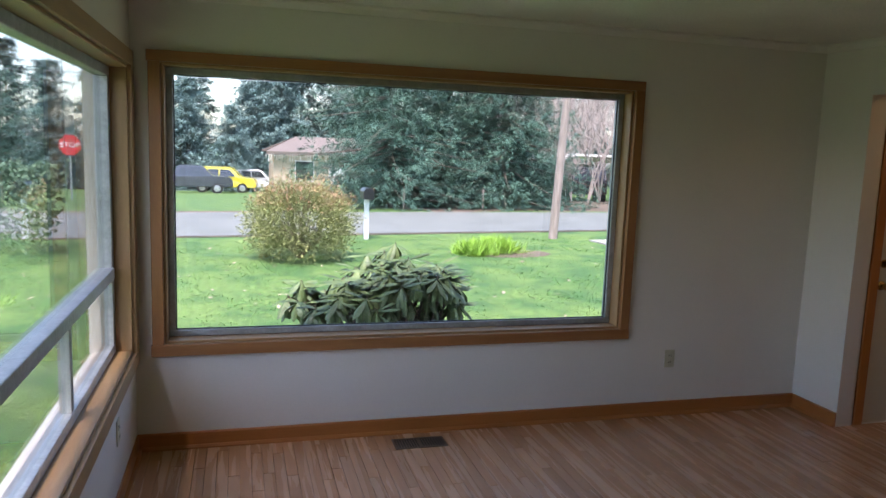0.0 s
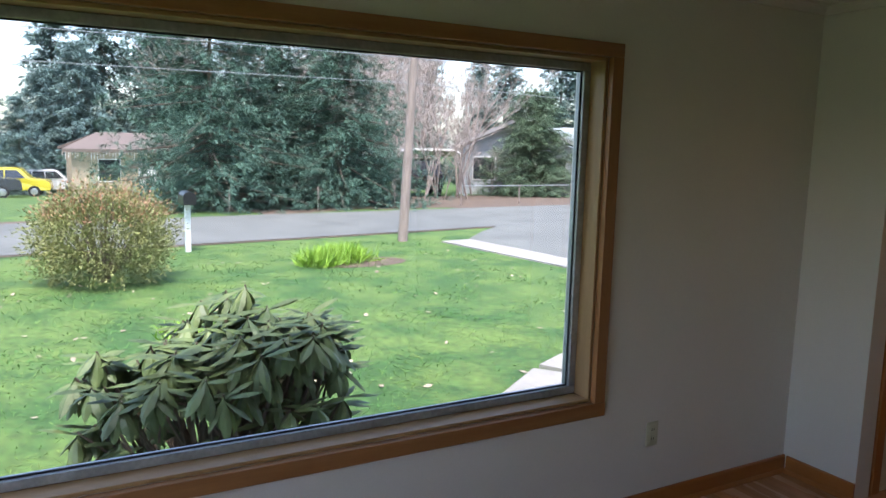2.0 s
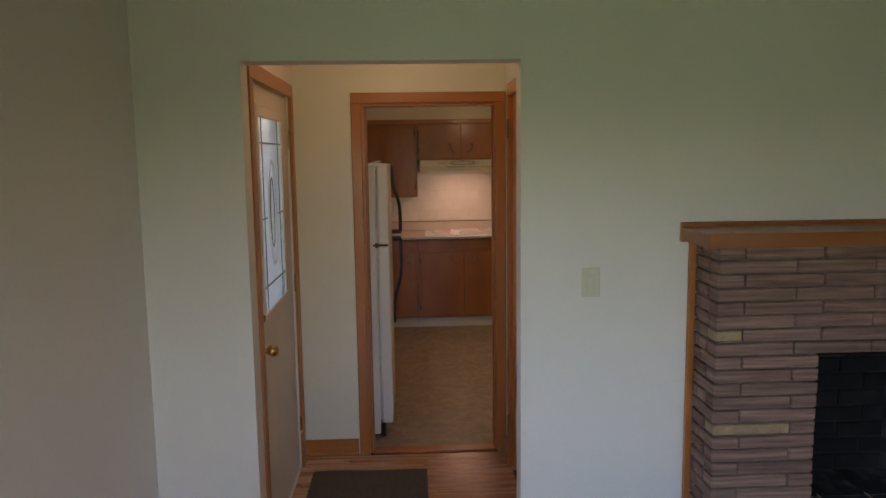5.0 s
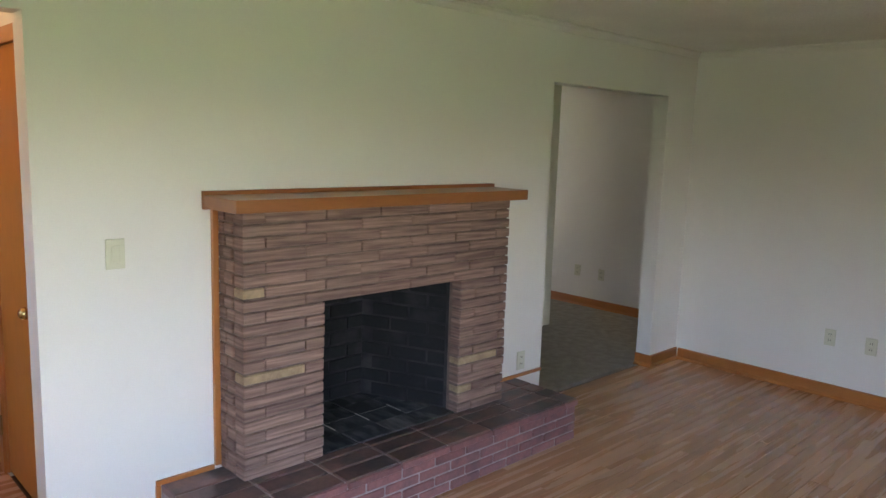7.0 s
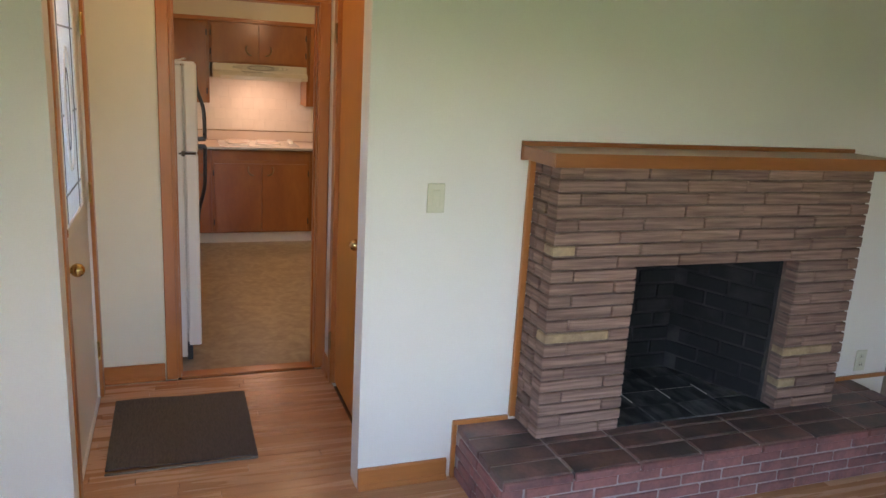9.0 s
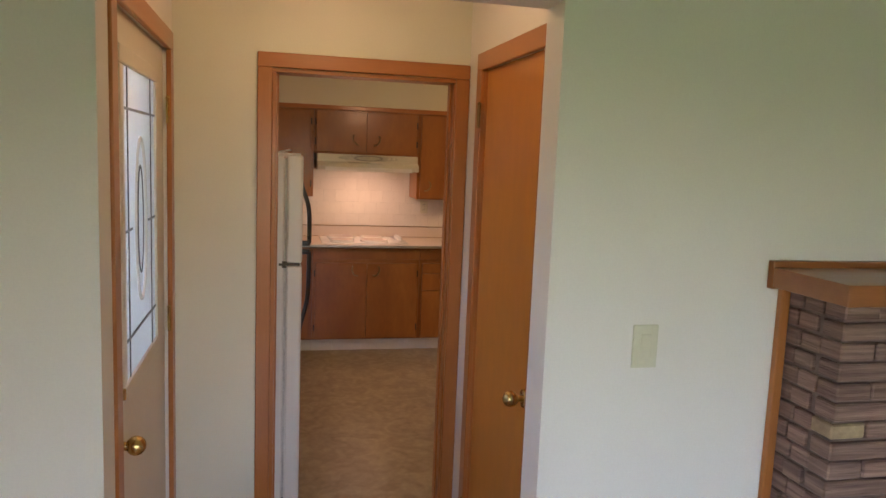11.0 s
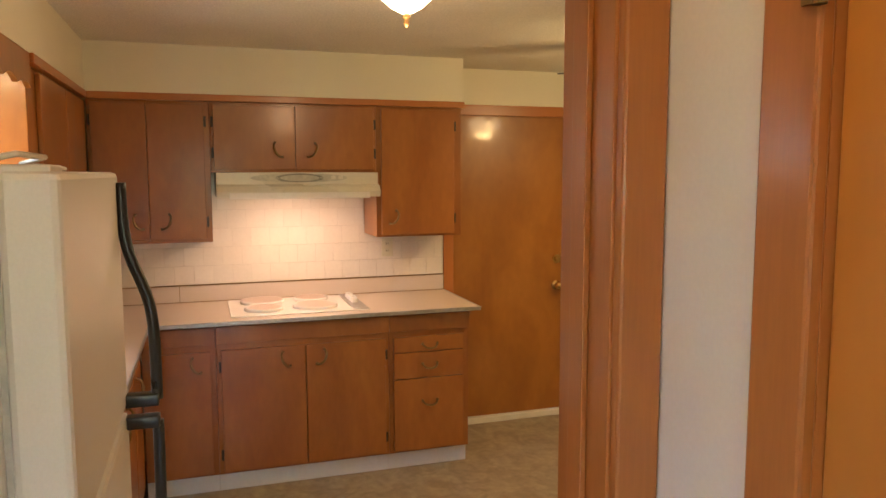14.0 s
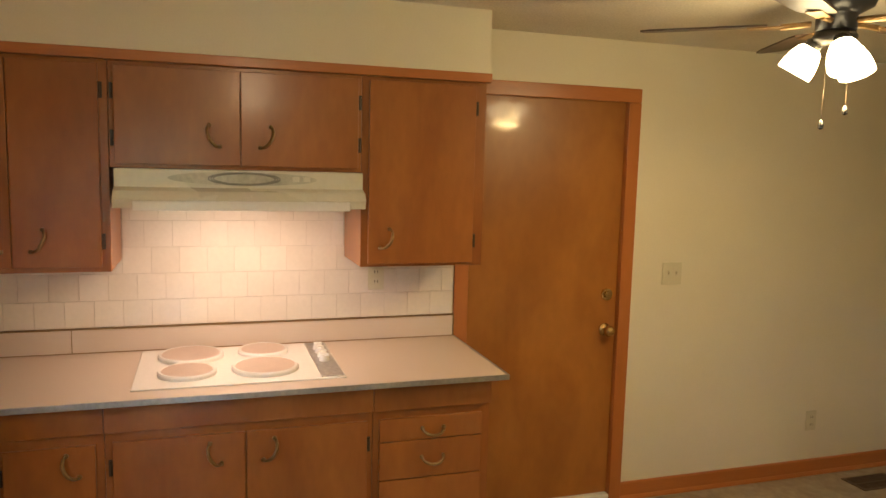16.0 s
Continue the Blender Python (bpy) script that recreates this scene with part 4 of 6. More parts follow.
def east_unit(name, y0, y1, z0, z1, front, back, label, doors, category="cabinet", group="", face=0.0, toe=0.0):
    """A cabinet facing west. doors: rows (y0, y1, z0, z1, hinge side or '', pull (y, z, dir))."""
    ob = thing(name, ((front + back) / 2, (y0 + y1) / 2, z0 - toe), label, category, group)
    part("body", boxes((front, back, y0, y1, z0, z1), bevel=0.002), CABINET, ob)
    if toe:
        part("toe_kick", boxes((front + 0.045, back, y0, y1, z0 - toe, z0 - 0.001)), WHITE, ob, "white painted toe kick")
    for n, a, b, c, d, hinge, pulls in doors:
        leaf = part(n, boxes((front - 0.019, front - 0.001, a, b, c, d), bevel=0.0025), CABINET, ob)
        for py, pz, kind in pulls:
            up = {"v": (0, 0.5, 1), "w": (0, -0.5, 1), "h": (0, 1, 0)}[kind]
            bow_pull((front - 0.019, py, pz), Vector(up).normalized(), (-1, 0, 0), leaf, lean=0.022 if kind == "w" else -0.022)
        if hinge:
            hy = b + 0.006 if hinge == "n" else a - 0.006
            for hz in (c + 0.09, d - 0.09):
                flap_hinge((front - 0.004, hy, hz), (-1, 0, 0), leaf)
    return ob


def north_unit(name, x0, x1, z0, z1, front, back, label, doors, group="", toe=0.0):
    """A cabinet facing south."""
    ob = thing(name, ((x0 + x1) / 2, (front + back) / 2, z0 - toe), label, "cabinet", group)
    part("body", boxes((x0, x1, front, back, z0, z1), bevel=0.002), CABINET, ob)
    if toe:
        part("toe_kick", boxes((x0, x1, front + 0.045, back, z0 - toe, z0 - 0.001)), WHITE, ob, "white painted toe kick")
    for n, a, b, c, d, hinge, pulls in doors:
        leaf = part(n, boxes((a, b, front - 0.019, front - 0.001, c, d), bevel=0.004), CABINET, ob)
        for px, pz in pulls:
            bow_pull((px, front - 0.019, pz), Vector((0.2, 0, 1)).normalized(), (0, -1, 0), leaf, lean=0.01)
        if hinge:
            hx = b + 0.006 if hinge == "e" else a - 0.006
            for hz in (c + 0.09, d - 0.09):
                flap_hinge((hx, front - 0.004, hz), (0, -1, 0), leaf)
    return ob


CF = CABF + 0.019
UP, LOW = "wall cabinets", "base cabinets"
east_unit("wall_cabinet", 3.037, 3.63, 1.305, 2.05, CF, KEAST - 0.01, "honey-brown birch two-door wall cabinet under the soffit", (
    ("door", 3.350, 3.612, 1.325, 2.035, "n", ((3.40, 1.42, "v"),)), ("door", 3.066, 3.348, 1.325, 2.035, "s", ((3.27, 1.42, "w"),))), group=UP)
east_unit("wall_cabinet", 2.135, 3.036, 1.678, 2.05, CF, KEAST - 0.01, "short birch two-door cabinet above the range hood", (
    ("door", 2.592, 3.018, 1.692, 2.035, "n", ((2.68, 1.80, "v"),)), ("door", 2.150, 2.588, 1.692, 2.035, "s", ((2.50, 1.80, "w"),))), group=UP)
east_unit("wall_cabinet", 1.62, 2.134, 1.305, 2.05, CF, KEAST - 0.01, "narrow birch one-door wall cabinet beside the back door", (
    ("door", 1.668, 2.106, 1.318, 2.035, "s", ((2.04, 1.42, "w"),)),), group=UP)
structure("trim_cabinet_top", boxes((CABF - 0.012, CF + 0.01, 1.608, 3.63, 2.05, 2.086), (7.05, CABF - 0.012, 3.618, 3.648, 2.05, 2.086), bevel=0.003), WOODY, "brown wood moulding between cabinets and soffit", "trim")
NF = 3.649
north_unit("wall_cabinet", 7.05, 8.285, 1.305, 2.05, NF, KNORTH - 0.01, "honey-brown birch two-door corner wall cabinet", (
    ("door", 7.20, 7.735, 1.325, 2.035, "", ((7.67, 1.42),)), ("door", 7.74, 8.255, 1.325, 2.035, "e", ((7.81, 1.42),))), group=UP)
# scalloped valance over the sink window
bm = bmesh.new()
lower = [(7.049 - 1.13 * i / 48, 1.965 + 0.022 * abs(math.sin(i / 48 * math.pi * 6))) for i in range(49)]
prism(bm, lower + [(5.92, 2.084), (7.049, 2.084)], "y", NF - 0.018, NF)
single("valance", bm, CABINET, "scalloped birch valance over the sink window", "valance")
north_unit("wall_cabinet", 5.05, 5.915, 1.76, 2.084, NF, KNORTH - 0.01, "short birch cabinet above the refrigerator", (
    ("door", 5.07, 5.48, 1.775, 2.05, "", ((5.43, 1.85),)), ("door", 5.485, 5.90, 1.775, 2.05, "", ((5.54, 1.85),))), group=UP)

# base cabinets: a plain apron board under the counter, doors below
CTOP, BF = 0.925, 8.03
def apron(y0, y1):
    return ("apron_board", y0, y1, 0.802, 0.892, "", ())
east_unit("base_cabinet", 3.045, 3.40, 0.105, 0.895, BF + 0.019, KEAST - 0.01, "honey-brown birch corner base cabinet", (apron(3.046, 3.40), ("door", 3.072, 3.345, 0.12, 0.765, "n", ((3.14, 0.70, "v"),))), group=LOW, toe=0.105)
east_unit("base_cabinet", 2.132, 3.044, 0.105, 0.895, BF + 0.019, KEAST - 0.01, "honey-brown birch two-door base cabinet under the cooktop", (apron(2.132, 3.044), ("door", 2.592, 3.020, 0.12, 0.768, "n", ((2.69, 0.70, "v"),)), ("door", 2.155, 2.586, 0.12, 0.768, "s", ((2.51, 0.70, "w"),))), group=LOW, toe=0.105)
east_unit("drawer_cabinet", 1.665, 2.131, 0.105, 0.895, BF + 0.019, KEAST - 0.01, "birch three-drawer base cabinet at the counter end", (apron(1.665, 2.131), ("drawer", 1.700, 2.108, 0.682, 0.768, "", ((1.90, 0.725, "h"),)), ("drawer", 1.700, 2.108, 0.532, 0.678, "", ((1.90, 0.612, "h"),)), ("drawer", 1.700, 2.108, 0.12, 0.528, "", ((1.90, 0.40, "h"),))), group=LOW, toe=0.105)
part_board = single("bread_board", boxes((BF - 0.004, KEAST - 0.12, 1.70, 2.10, 0.8955, 0.9035), bevel=0.002), WOODY, "pull-out bread board under the counter", "bread board")
NBF = 3.40
north_unit("base_cabinet", 5.80, 8.045, 0.105, 0.73, NBF + 0.019, KNORTH - 0.01, "honey-brown birch sink base cabinet", (
    ("apron_board", 5.80, 8.04, 0.802, 0.892, "", ()), ("door", 7.62, 7.985, 0.12, 0.768, "", ((7.70, 0.70),)), ("door", 7.16, 7.60, 0.12, 0.768, "e", ((7.25, 0.70),)), ("door", 6.70, 7.14, 0.12, 0.768, "", ((7.05, 0.70),)), ("door", 6.24, 6.68, 0.12, 0.768, "", ((6.35, 0.70),))), group=LOW, toe=0.105)

# L-shaped worktop with a steel edge and a low upstand
worktop = thing("worktop", (8.3, 2.6, 0.905), "beige laminate worktop with a steel edge strip", "worktop")
part("slab", boxes((7.985, KEAST - 0.001, 1.622, KNORTH - 0.001, 0.905, CTOP), (7.27, 7.985, 3.362, KNORTH - 0.001, 0.905, CTOP), (5.79, 6.43, 3.362, KNORTH - 0.001, 0.905, CTOP), (6.43, 7.27, 3.362, 3.435, 0.905, CTOP), (6.43, 7.27, 3.885, KNORTH - 0.001, 0.905, CTOP)), LAMINATE, worktop)
part("edge_strip", boxes((7.977, 7.984, 1.615, 3.361, 0.906, CTOP + 0.002), (7.977, KEAST - 0.001, 1.614, 1.621, 0.906, CTOP + 0.002), (5.79, 7.984, 3.354, 3.361, 0.906, CTOP + 0.002), bevel=0.0015), STEEL, worktop, "ribbed steel edge strip")
part("upstand", boxes((KEAST - 0.020, KEAST - 0.001, 1.622, KNORTH - 0.022, CTOP, 1.022), (5.79, KEAST - 0.001, KNORTH - 0.020, KNORTH - 0.001, CTOP, 1.022), bevel=0.002), LAMINATE, worktop, "beige laminate upstand")
part("upstand_trim", boxes((KEAST - 0.023, KEAST - 0.0005, 1.617, KNORTH - 0.024, 1.0225, 1.027), (KEAST - 0.024, KEAST - 0.0005, 1.6165, 1.6215, CTOP, 1.0225), (KEAST - 0.0225, KEAST - 0.0201, 1.625, 3.94, CTOP + 0.0005, CTOP + 0.004), (KEAST - 0.0215, KEAST - 0.0201, 3.226, 3.229, CTOP + 0.004, 1.0225)), BRONZE, worktop, "thin brass-coloured trim")

sink = thing("sink", (6.85, 3.66, CTOP), "white enamel kitchen sink with a dark rim", "sink")
part("rim", boxes((6.425, 7.275, 3.43, 3.447, CTOP, CTOP + 0.005), (6.425, 7.275, 3.873, 3.89, CTOP, CTOP + 0.005), (6.425, 6.442, 3.447, 3.873, CTOP, CTOP + 0.005), (7.258, 7.275, 3.447, 3.873, CTOP, CTOP + 0.005), bevel=0.002), HINGE, sink, "dark metal sink rim")
part("bowl", boxes((6.442, 7.258, 3.447, 3.46, 0.75, CTOP + 0.002), (6.442, 7.258, 3.86, 3.873, 0.75, CTOP + 0.002), (6.442, 6.455, 3.46, 3.86, 0.75, CTOP + 0.002), (7.245, 7.258, 3.46, 3.86, 0.75, CTOP + 0.002), (6.84, 6.87, 3.46, 3.86, 0.75, CTOP - 0.01), (6.442, 7.258, 3.447, 3.873, 0.738, 0.75), bevel=0.003), WHITE, sink)
bm = bmesh.new()
tube(bm, [(6.855, 3.905, CTOP), (6.855, 3.905, CTOP + 0.16), (6.855, 3.88, CTOP + 0.20), (6.855, 3.78, CTOP + 0.20), (6.855, 3.74, CTOP + 0.17)], 0.011, 10)
part("tap", bm, STEEL, sink, "steel swan-neck tap", smooth=True)

DISC = material("burner_disc", (0.50, 0.39, 0.32), 0.4, (0.44, 0.34, 0.28), 9, grainy=0.03)
cooktop = thing("cooktop", (8.34, 2.59, CTOP), "cream four-plate electric cooktop with plate covers", "cooktop")
part("hob", boxes((8.075, 8.605, 2.225, 2.965, CTOP, CTOP + 0.007), bevel=0.003), WHITE, cooktop)
part("control_panel", boxes((8.09, 8.595, 2.232, 2.315, CTOP + 0.007, CTOP + 0.0105), bevel=0.001), STEEL, cooktop, "brushed steel control strip")
for x, y, r in ((8.475, 2.775, 0.118), (8.235, 2.785, 0.098), (8.495, 2.495, 0.095), (8.245, 2.505, 0.118)):
    bm = bmesh.new()
    lathe(bm, (x, y, CTOP + 0.006), ((r + 0.006, 0), (r + 0.006, 0.012), (r + 0.002, 0.018), (r - 0.006, 0.018), (r - 0.010, 0.016)), 36)
    cover = part("burner_cover", bm, WHITE, cooktop, "white rimmed burner cover", smooth=False)
    bm = bmesh.new()
    lathe(bm, (x, y, CTOP + 0.0205), ((r - 0.006, 0), (r - 0.009, 0.003), (0.02, 0.004)), 36)
    part("disc", bm, DISC, cover, "pinkish beige patterned disc")
for i in range(4):
    bm = bmesh.new()
    lathe(bm, (8.30 + 0.062 * i, 2.272, CTOP + 0.010), ((0.022, 0), (0.020, 0.012), (0.017, 0.022), (0.006, 0.023)), 20)
    box(bm, 8.296 + 0.062 * i, 8.304 + 0.062 * i, 2.255, 2.289, CTOP + 0.030, CTOP + 0.040, 0.002)
    part("dial", bm, WHITE, cooktop, "white control dial")

# range hood
hood = thing("range_hood", (8.38, 2.58, 1.537), "almond enamel under-cabinet range hood, lamp on", "range hood")
bm = bmesh.new()
prism(bm, [(8.195, 1.677), (KEAST - 0.01, 1.677), (KEAST - 0.01, 1.545), (8.14, 1.545), (8.125, 1.575), (8.15, 1.603), (8.195, 1.615)], "y", 2.150, 3.012)
part("canopy", bm, HOOD, hood)
part("lip", boxes((8.117, 8.128, 2.21, 2.95, 1.538, 1.572), bevel=0.004), WHITE, hood, "white front lip")
bm = bmesh.new()
for k in (1.0, 0.93, 0.86):
    tube(bm, [(8.192, 2.58 + 0.125 * k * math.cos(t), 1.648 + 0.022 * k * math.sin(t)) for t in [2 * math.pi * i / 32 for i in range(33)]], 0.0022, 6)
part("vent_ring", bm, GREYINK, hood, "grey oval vent ornament")
bm = bmesh.new()
rod(bm, (8.195, 2.76, 1.648), (8.1935, 2.76, 1.648), 0.001)
prism(bm, [(2.58 + 0.26 * math.cos(t), 1.648 + 0.024 * math.sin(t)) for t in [2 * math.pi * i / 40 for i in range(40)]], "x", 8.1932, 8.1949)
part("badge_panel", bm, material("hood_panel", (0.55, 0.53, 0.43), 0.35), hood, "darker oval front panel")
for yy in (2.40, 2.36):
    bm = bmesh.new()
    box(bm, 8.188, 8.1935, yy - 0.013, yy + 0.013, 1.640, 1.658, 0.002)
    part("switch", bm, HOOD, hood, "small rocker switch")
part("lens", boxes((8.22, 8.38, 2.50, 2.66, 1.540, 1.5445)), glowing("hood_lens", (1.0, 0.78, 0.5), 0.5), hood, "lit frosted lamp lens")

# wall tiles above the upstand
splash = thing("tile_backsplash", (KEAST, 2.8, 1.03), "glazed cream wall tiles above the worktop", "backsplash", kind="structure")
part("grout_bed", boxes((KEAST - 0.0065, KEAST - 0.0005, 1.622, KNORTH, 1.026, 1.70), (5.79, 7.05, KNORTH - 0.004, KNORTH - 0.0005, 1.026, 1.12), (7.0, KEAST, KNORTH - 0.004, KNORTH - 0.0005, 1.026, 1.31)), GROUT, splash, "grey-beige grout")
TP = 0.1085
tile_a = chamfered("tile", 0.007, TP - 0.0011, TP - 0.0011, TILE, 0.0006)
tile_n = chamfered("tile", TP - 0.0011, 0.007, TP - 0.0011, TILE, 0.0006)
for row in range(6):
    lo, hi = (1.624, KNORTH) if row < 3 else (2.138, 3.034)
    if row == 2:
        hi = 3.66
    y = lo - (TP / 2 if row % 2 else 0)
    while y < hi - 0.012:
        a, b = max(lo, y), min(hi, y + TP)
        me = tile_a if b - a > TP - 0.0005 else cache.setdefault(("tile", round(b - a, 3)), chamfered("tile", 0.007, b - a - 0.0011, TP - 0.0011, TILE, 0.0006))
        if b - a > 0.012:
            piece("tile", me, (KEAST - 0.0055, (a + b) / 2, 1.028 + TP * (row + 0.5)), splash, (rng.uniform(-0.001, 0.001), rng.uniform(-0.002, 0.002), rng.uniform(-0.003, 0.003)))
        y += TP
for row in range(2):
    for i in range(14):
        piece("tile", tile_n, (7.08 + TP * i, KNORTH - 0.0055, 1.028 + TP * (row + 0.5)), splash)

# ---- refrigerator ----
fr = thing("refrigerator", (5.445, 3.6, 0), "off-white top-freezer refrigerator with black handles", "refrigerator")
fx0, fx1, fy, ftop = 5.12, 5.75, 3.242, 1.675
part("cabinet", boxes((fx0 + 0.004, fx1 - 0.004, fy + 0.078, 3.90, 0.03, ftop - 0.008), bevel=0.008), FRIDGE, fr)
part("gasket", boxes((fx0 + 0.016, fx1 - 0.016, fy + 0.068, fy + 0.0775, 0.12, ftop - 0.02)), FRIDGEGREY, fr, "grey door gasket")
for n, z0, z1 in (("freezer_door", 1.205, ftop), ("fridge_door", 0.10, 1.192)):
    d = part(n, boxes((fx0, fx1, fy, fy + 0.068, z0, z1), bevel=0.010), FRIDGE, fr)
    bm = bmesh.new()
    pts = []
    for i in range(29):
        t = i / 28
        zz = (ftop - 0.02 + (1.22 - ftop + 0.02) * t) if n == "freezer_door" else (1.175 - 0.58 * t)
        grow = t if n == "freezer_door" else 1 - t
        pts.append(Vector((fx1 - 0.028, fy - 0.006 - 0.052 * (1 / (1 + math.exp(-(grow - 0.42) * 13))), zz)))
    sweep(bm, pts, 0.0115)
    zend = pts[-1].z if n == "freezer_door" else pts[0].z
    box(bm, fx1 - 0.043, fx1 - 0.013, fy - 0.062, fy + 0.002, zend - 0.013, zend + 0.013, 0.004)
    part("handle", bm, BLACK, d, "curved black plastic handle", smooth=True)
bm = bmesh.new()
box(bm, fx0 + 0.002, fx0 + 0.05, fy + 0.01, fy + 0.10, 1.1935, 1.2035)
rod(bm, (fx0 + 0.018, fy + 0.03, 1.185), (fx0 + 0.018, fy + 0.03, 1.212), 0.008, segments=10)
box(bm, fx0 - 0.003, fx0 + 0.004, fy + 0.068, fy + 0.086, 1.184, 1.213, 0.002)
part("middle_hinge", bm, HINGE, fr, "dark steel door hinge")
part("top_hinge", boxes((fx0 + 0.01, fx0 + 0.09, fy + 0.01, fy + 0.13, ftop - 0.008, ftop + 0.008), bevel=0.003), FRIDGE, fr, "hinge cover")
part("toe_grille", boxes((fx0 + 0.02, fx1 - 0.02, fy + 0.05, fy + 0.08, 0.01, 0.095)), BLACK, fr, "black toe grille")
bm = bmesh.new()
rod(bm, (fx0 + 0.07, fy + 0.15, 0), (fx0 + 0.07, fy + 0.15, 0.032), 0.02)
rod(bm, (fx1 - 0.07, fy + 0.15, 0), (fx1 - 0.07, fy + 0.15, 0.032), 0.02)
rod(bm, (fx0 + 0.07, 3.85, 0), (fx0 + 0.07, 3.85, 0.032), 0.02)
rod(bm, (fx1 - 0.07, 3.85, 0), (fx1 - 0.07, 3.85, 0.032), 0.02)
part("feet", bm, BLACK, fr)
bm = bmesh.new()
tube(bm, [(fx0 + 0.02, fy + 0.12, ftop + 0.004), (fx0 + 0.08, fy + 0.06, ftop + 0.022), (fx0 + 0.2, fy + 0.05, ftop + 0.02), (fx0 + 0.3, fy + 0.10, ftop + 0.012), (fx0 + 0.42, fy + 0.06, ftop + 0.005)], 0.004, 6)
single("wire", bm, WHITE, "loose white cord lying on the refrigerator", "cord")

# ---- kitchen window over the sink ----
kw = thing("window_3", (6.45, KNORTH + 0.1, 1.12), "small window over the kitchen sink", "window", kind="structure")
for row in ((5.95, 6.95, KNORTH + 0.05, KNORTH + 0.10, 1.12, 1.16), (5.95, 6.95, KNORTH + 0.05, KNORTH + 0.10, 1.94, 1.98), (5.95, 5.99, KNORTH + 0.05, KNORTH + 0.10, 1.16, 1.94), (6.91, 6.95, KNORTH + 0.05, KNORTH + 0.10, 1.16, 1.94), (6.43, 6.47, KNORTH + 0.05, KNORTH + 0.10, 1.16, 1.94)):
    part("window_frame", boxes(row, bevel=0.003), ALU, kw)
part("pane", boxes((5.985, 6.915, KNORTH + 0.073, KNORTH + 0.077, 1.155, 1.945)), GLASS, kw).visible_shadow = False

# ---- ceiling lamp ----
GLOBE = glowing("lit_globe", (1.0, 0.80, 0.50), 0.45)
cl = thing("ceiling_lamp", LAMP_AT, "lit frosted bowl ceiling lamp with a dark metal rim", "ceiling lamp")
lx, ly, lz = LAMP_AT
bm = bmesh.new()
lathe(bm, (lx, ly, lz), ((0.122, 0.0), (0.134, -0.016), (0.134, -0.024), (0.122, -0.038), (0.112, -0.042), (0.109, -0.036)), 40)
part("pan", bm, BLACK, cl, "dark bronze ceiling pan", smooth=True)
bm = bmesh.new()
lathe(bm, (lx, ly, lz), ((0.108, -0.036), (0.107, -0.052), (0.099, -0.084), (0.080, -0.115), (0.053, -0.140), (0.024, -0.156), (0.008, -0.160)), 40)
globe = part("bowl", bm, GLOBE, cl, "glowing frosted glass bowl", smooth=True)
globe.visible_shadow = False
bm = bmesh.new()
lathe(bm, (lx, ly, lz), ((0.004, -0.158), (0.014, -0.166), (0.012, -0.174), (0.006, -0.180), (0.010, -0.188), (0.006, -0.198), (0.001, -0.204)), 16)
part("finial", bm, BRONZE, cl, "bronze finial", smooth=True)

el = thing("entry_lamp", (4.25, 3.15, HIGH), "small lit flush ceiling lamp in the entry", "ceiling lamp")
bm = bmesh.new()
lathe(bm, (4.25, 3.15, HIGH), ((0.11, 0.0), (0.11, -0.02), (0.10, -0.025)), 28)
part("pan", bm, WHITE, el, "white ceiling pan", smooth=True)
bm = bmesh.new()
lathe(bm, (4.25, 3.15, HIGH), ((0.098, -0.024), (0.095, -0.05), (0.06, -0.08), (0.01, -0.088)), 28)
part("bowl", bm, GLOBE, el, "glowing frosted glass bowl", smooth=True).visible_shadow = False

# ---- ceiling fan ----
fan = thing("ceiling_fan", FAN_AT, "dark bronze flush-mount ceiling fan with lit lamp shades", "ceiling fan")
ax, ay, az = FAN_AT
bm = bmesh.new()
lathe(bm, (ax, ay, az), ((0.136, 0.0), (0.139, -0.014), (0.136, -0.022), (0.116, -0.030), (0.114, -0.100), (0.104, -0.126), (0.068, -0.145), (0.060, -0.150), (0.060, -0.198)), 40)
part("motor_housing", bm, BLACK, fan, "dark bronze motor housing", smooth=True)
bm = bmesh.new()
lathe(bm, (ax, ay, az), ((0.058, -0.198), (0.060, -0.206), (0.066, -0.213), (0.062, -0.228), (0.04, -0.240), (0.008, -0.246)), 30)
part("light_kit", bm, BLACK, fan, "dark fitter cup", smooth=True)
BLADEWOOD = material("fan_blade", (0.07, 0.045, 0.03), 0.4, (0.045, 0.028, 0.02), 6)
for i in range(5):
    a = 2 * math.pi * i / 5 + radians(49)
    turn = Matrix.Translation((ax, ay, az - 0.172)) @ Matrix.Rotation(a, 4, "Z")
    bm = bmesh.new()
    tilt = Matrix.Rotation(radians(-7), 4, "X")
    outline = [(0.20, -0.050), (0.24, -0.058), (0.50, -0.066), (0.575, -0.058), (0.60, -0.03), (0.60, 0.03), (0.575, 0.058), (0.50, 0.066), (0.24, 0.058), (0.20, 0.050)]
    prism(bm, outline, "z", -0.003, 0.003)
    bmesh.ops.transform(bm, matrix=turn @ tilt, verts=bm.verts)
    blade = part("blade", bm, BLADEWOOD, fan, "dark wood fan blade")
    bm = bmesh.new()
    rod(bm, (0.07, 0, 0.0), (0.16, 0.0, -0.006), 0.010, segments=8)
    box(bm, 0.15, 0.26, -0.022, 0.022, -0.009, -0.004, 0.002)
    bmesh.ops.transform(bm, matrix=turn, verts=bm.verts)
    part("blade_iron", bm, BRONZE, blade, "brass blade iron")
SHADE = glowing("lit_shade", (1.0, 0.78, 0.42), 0.6)
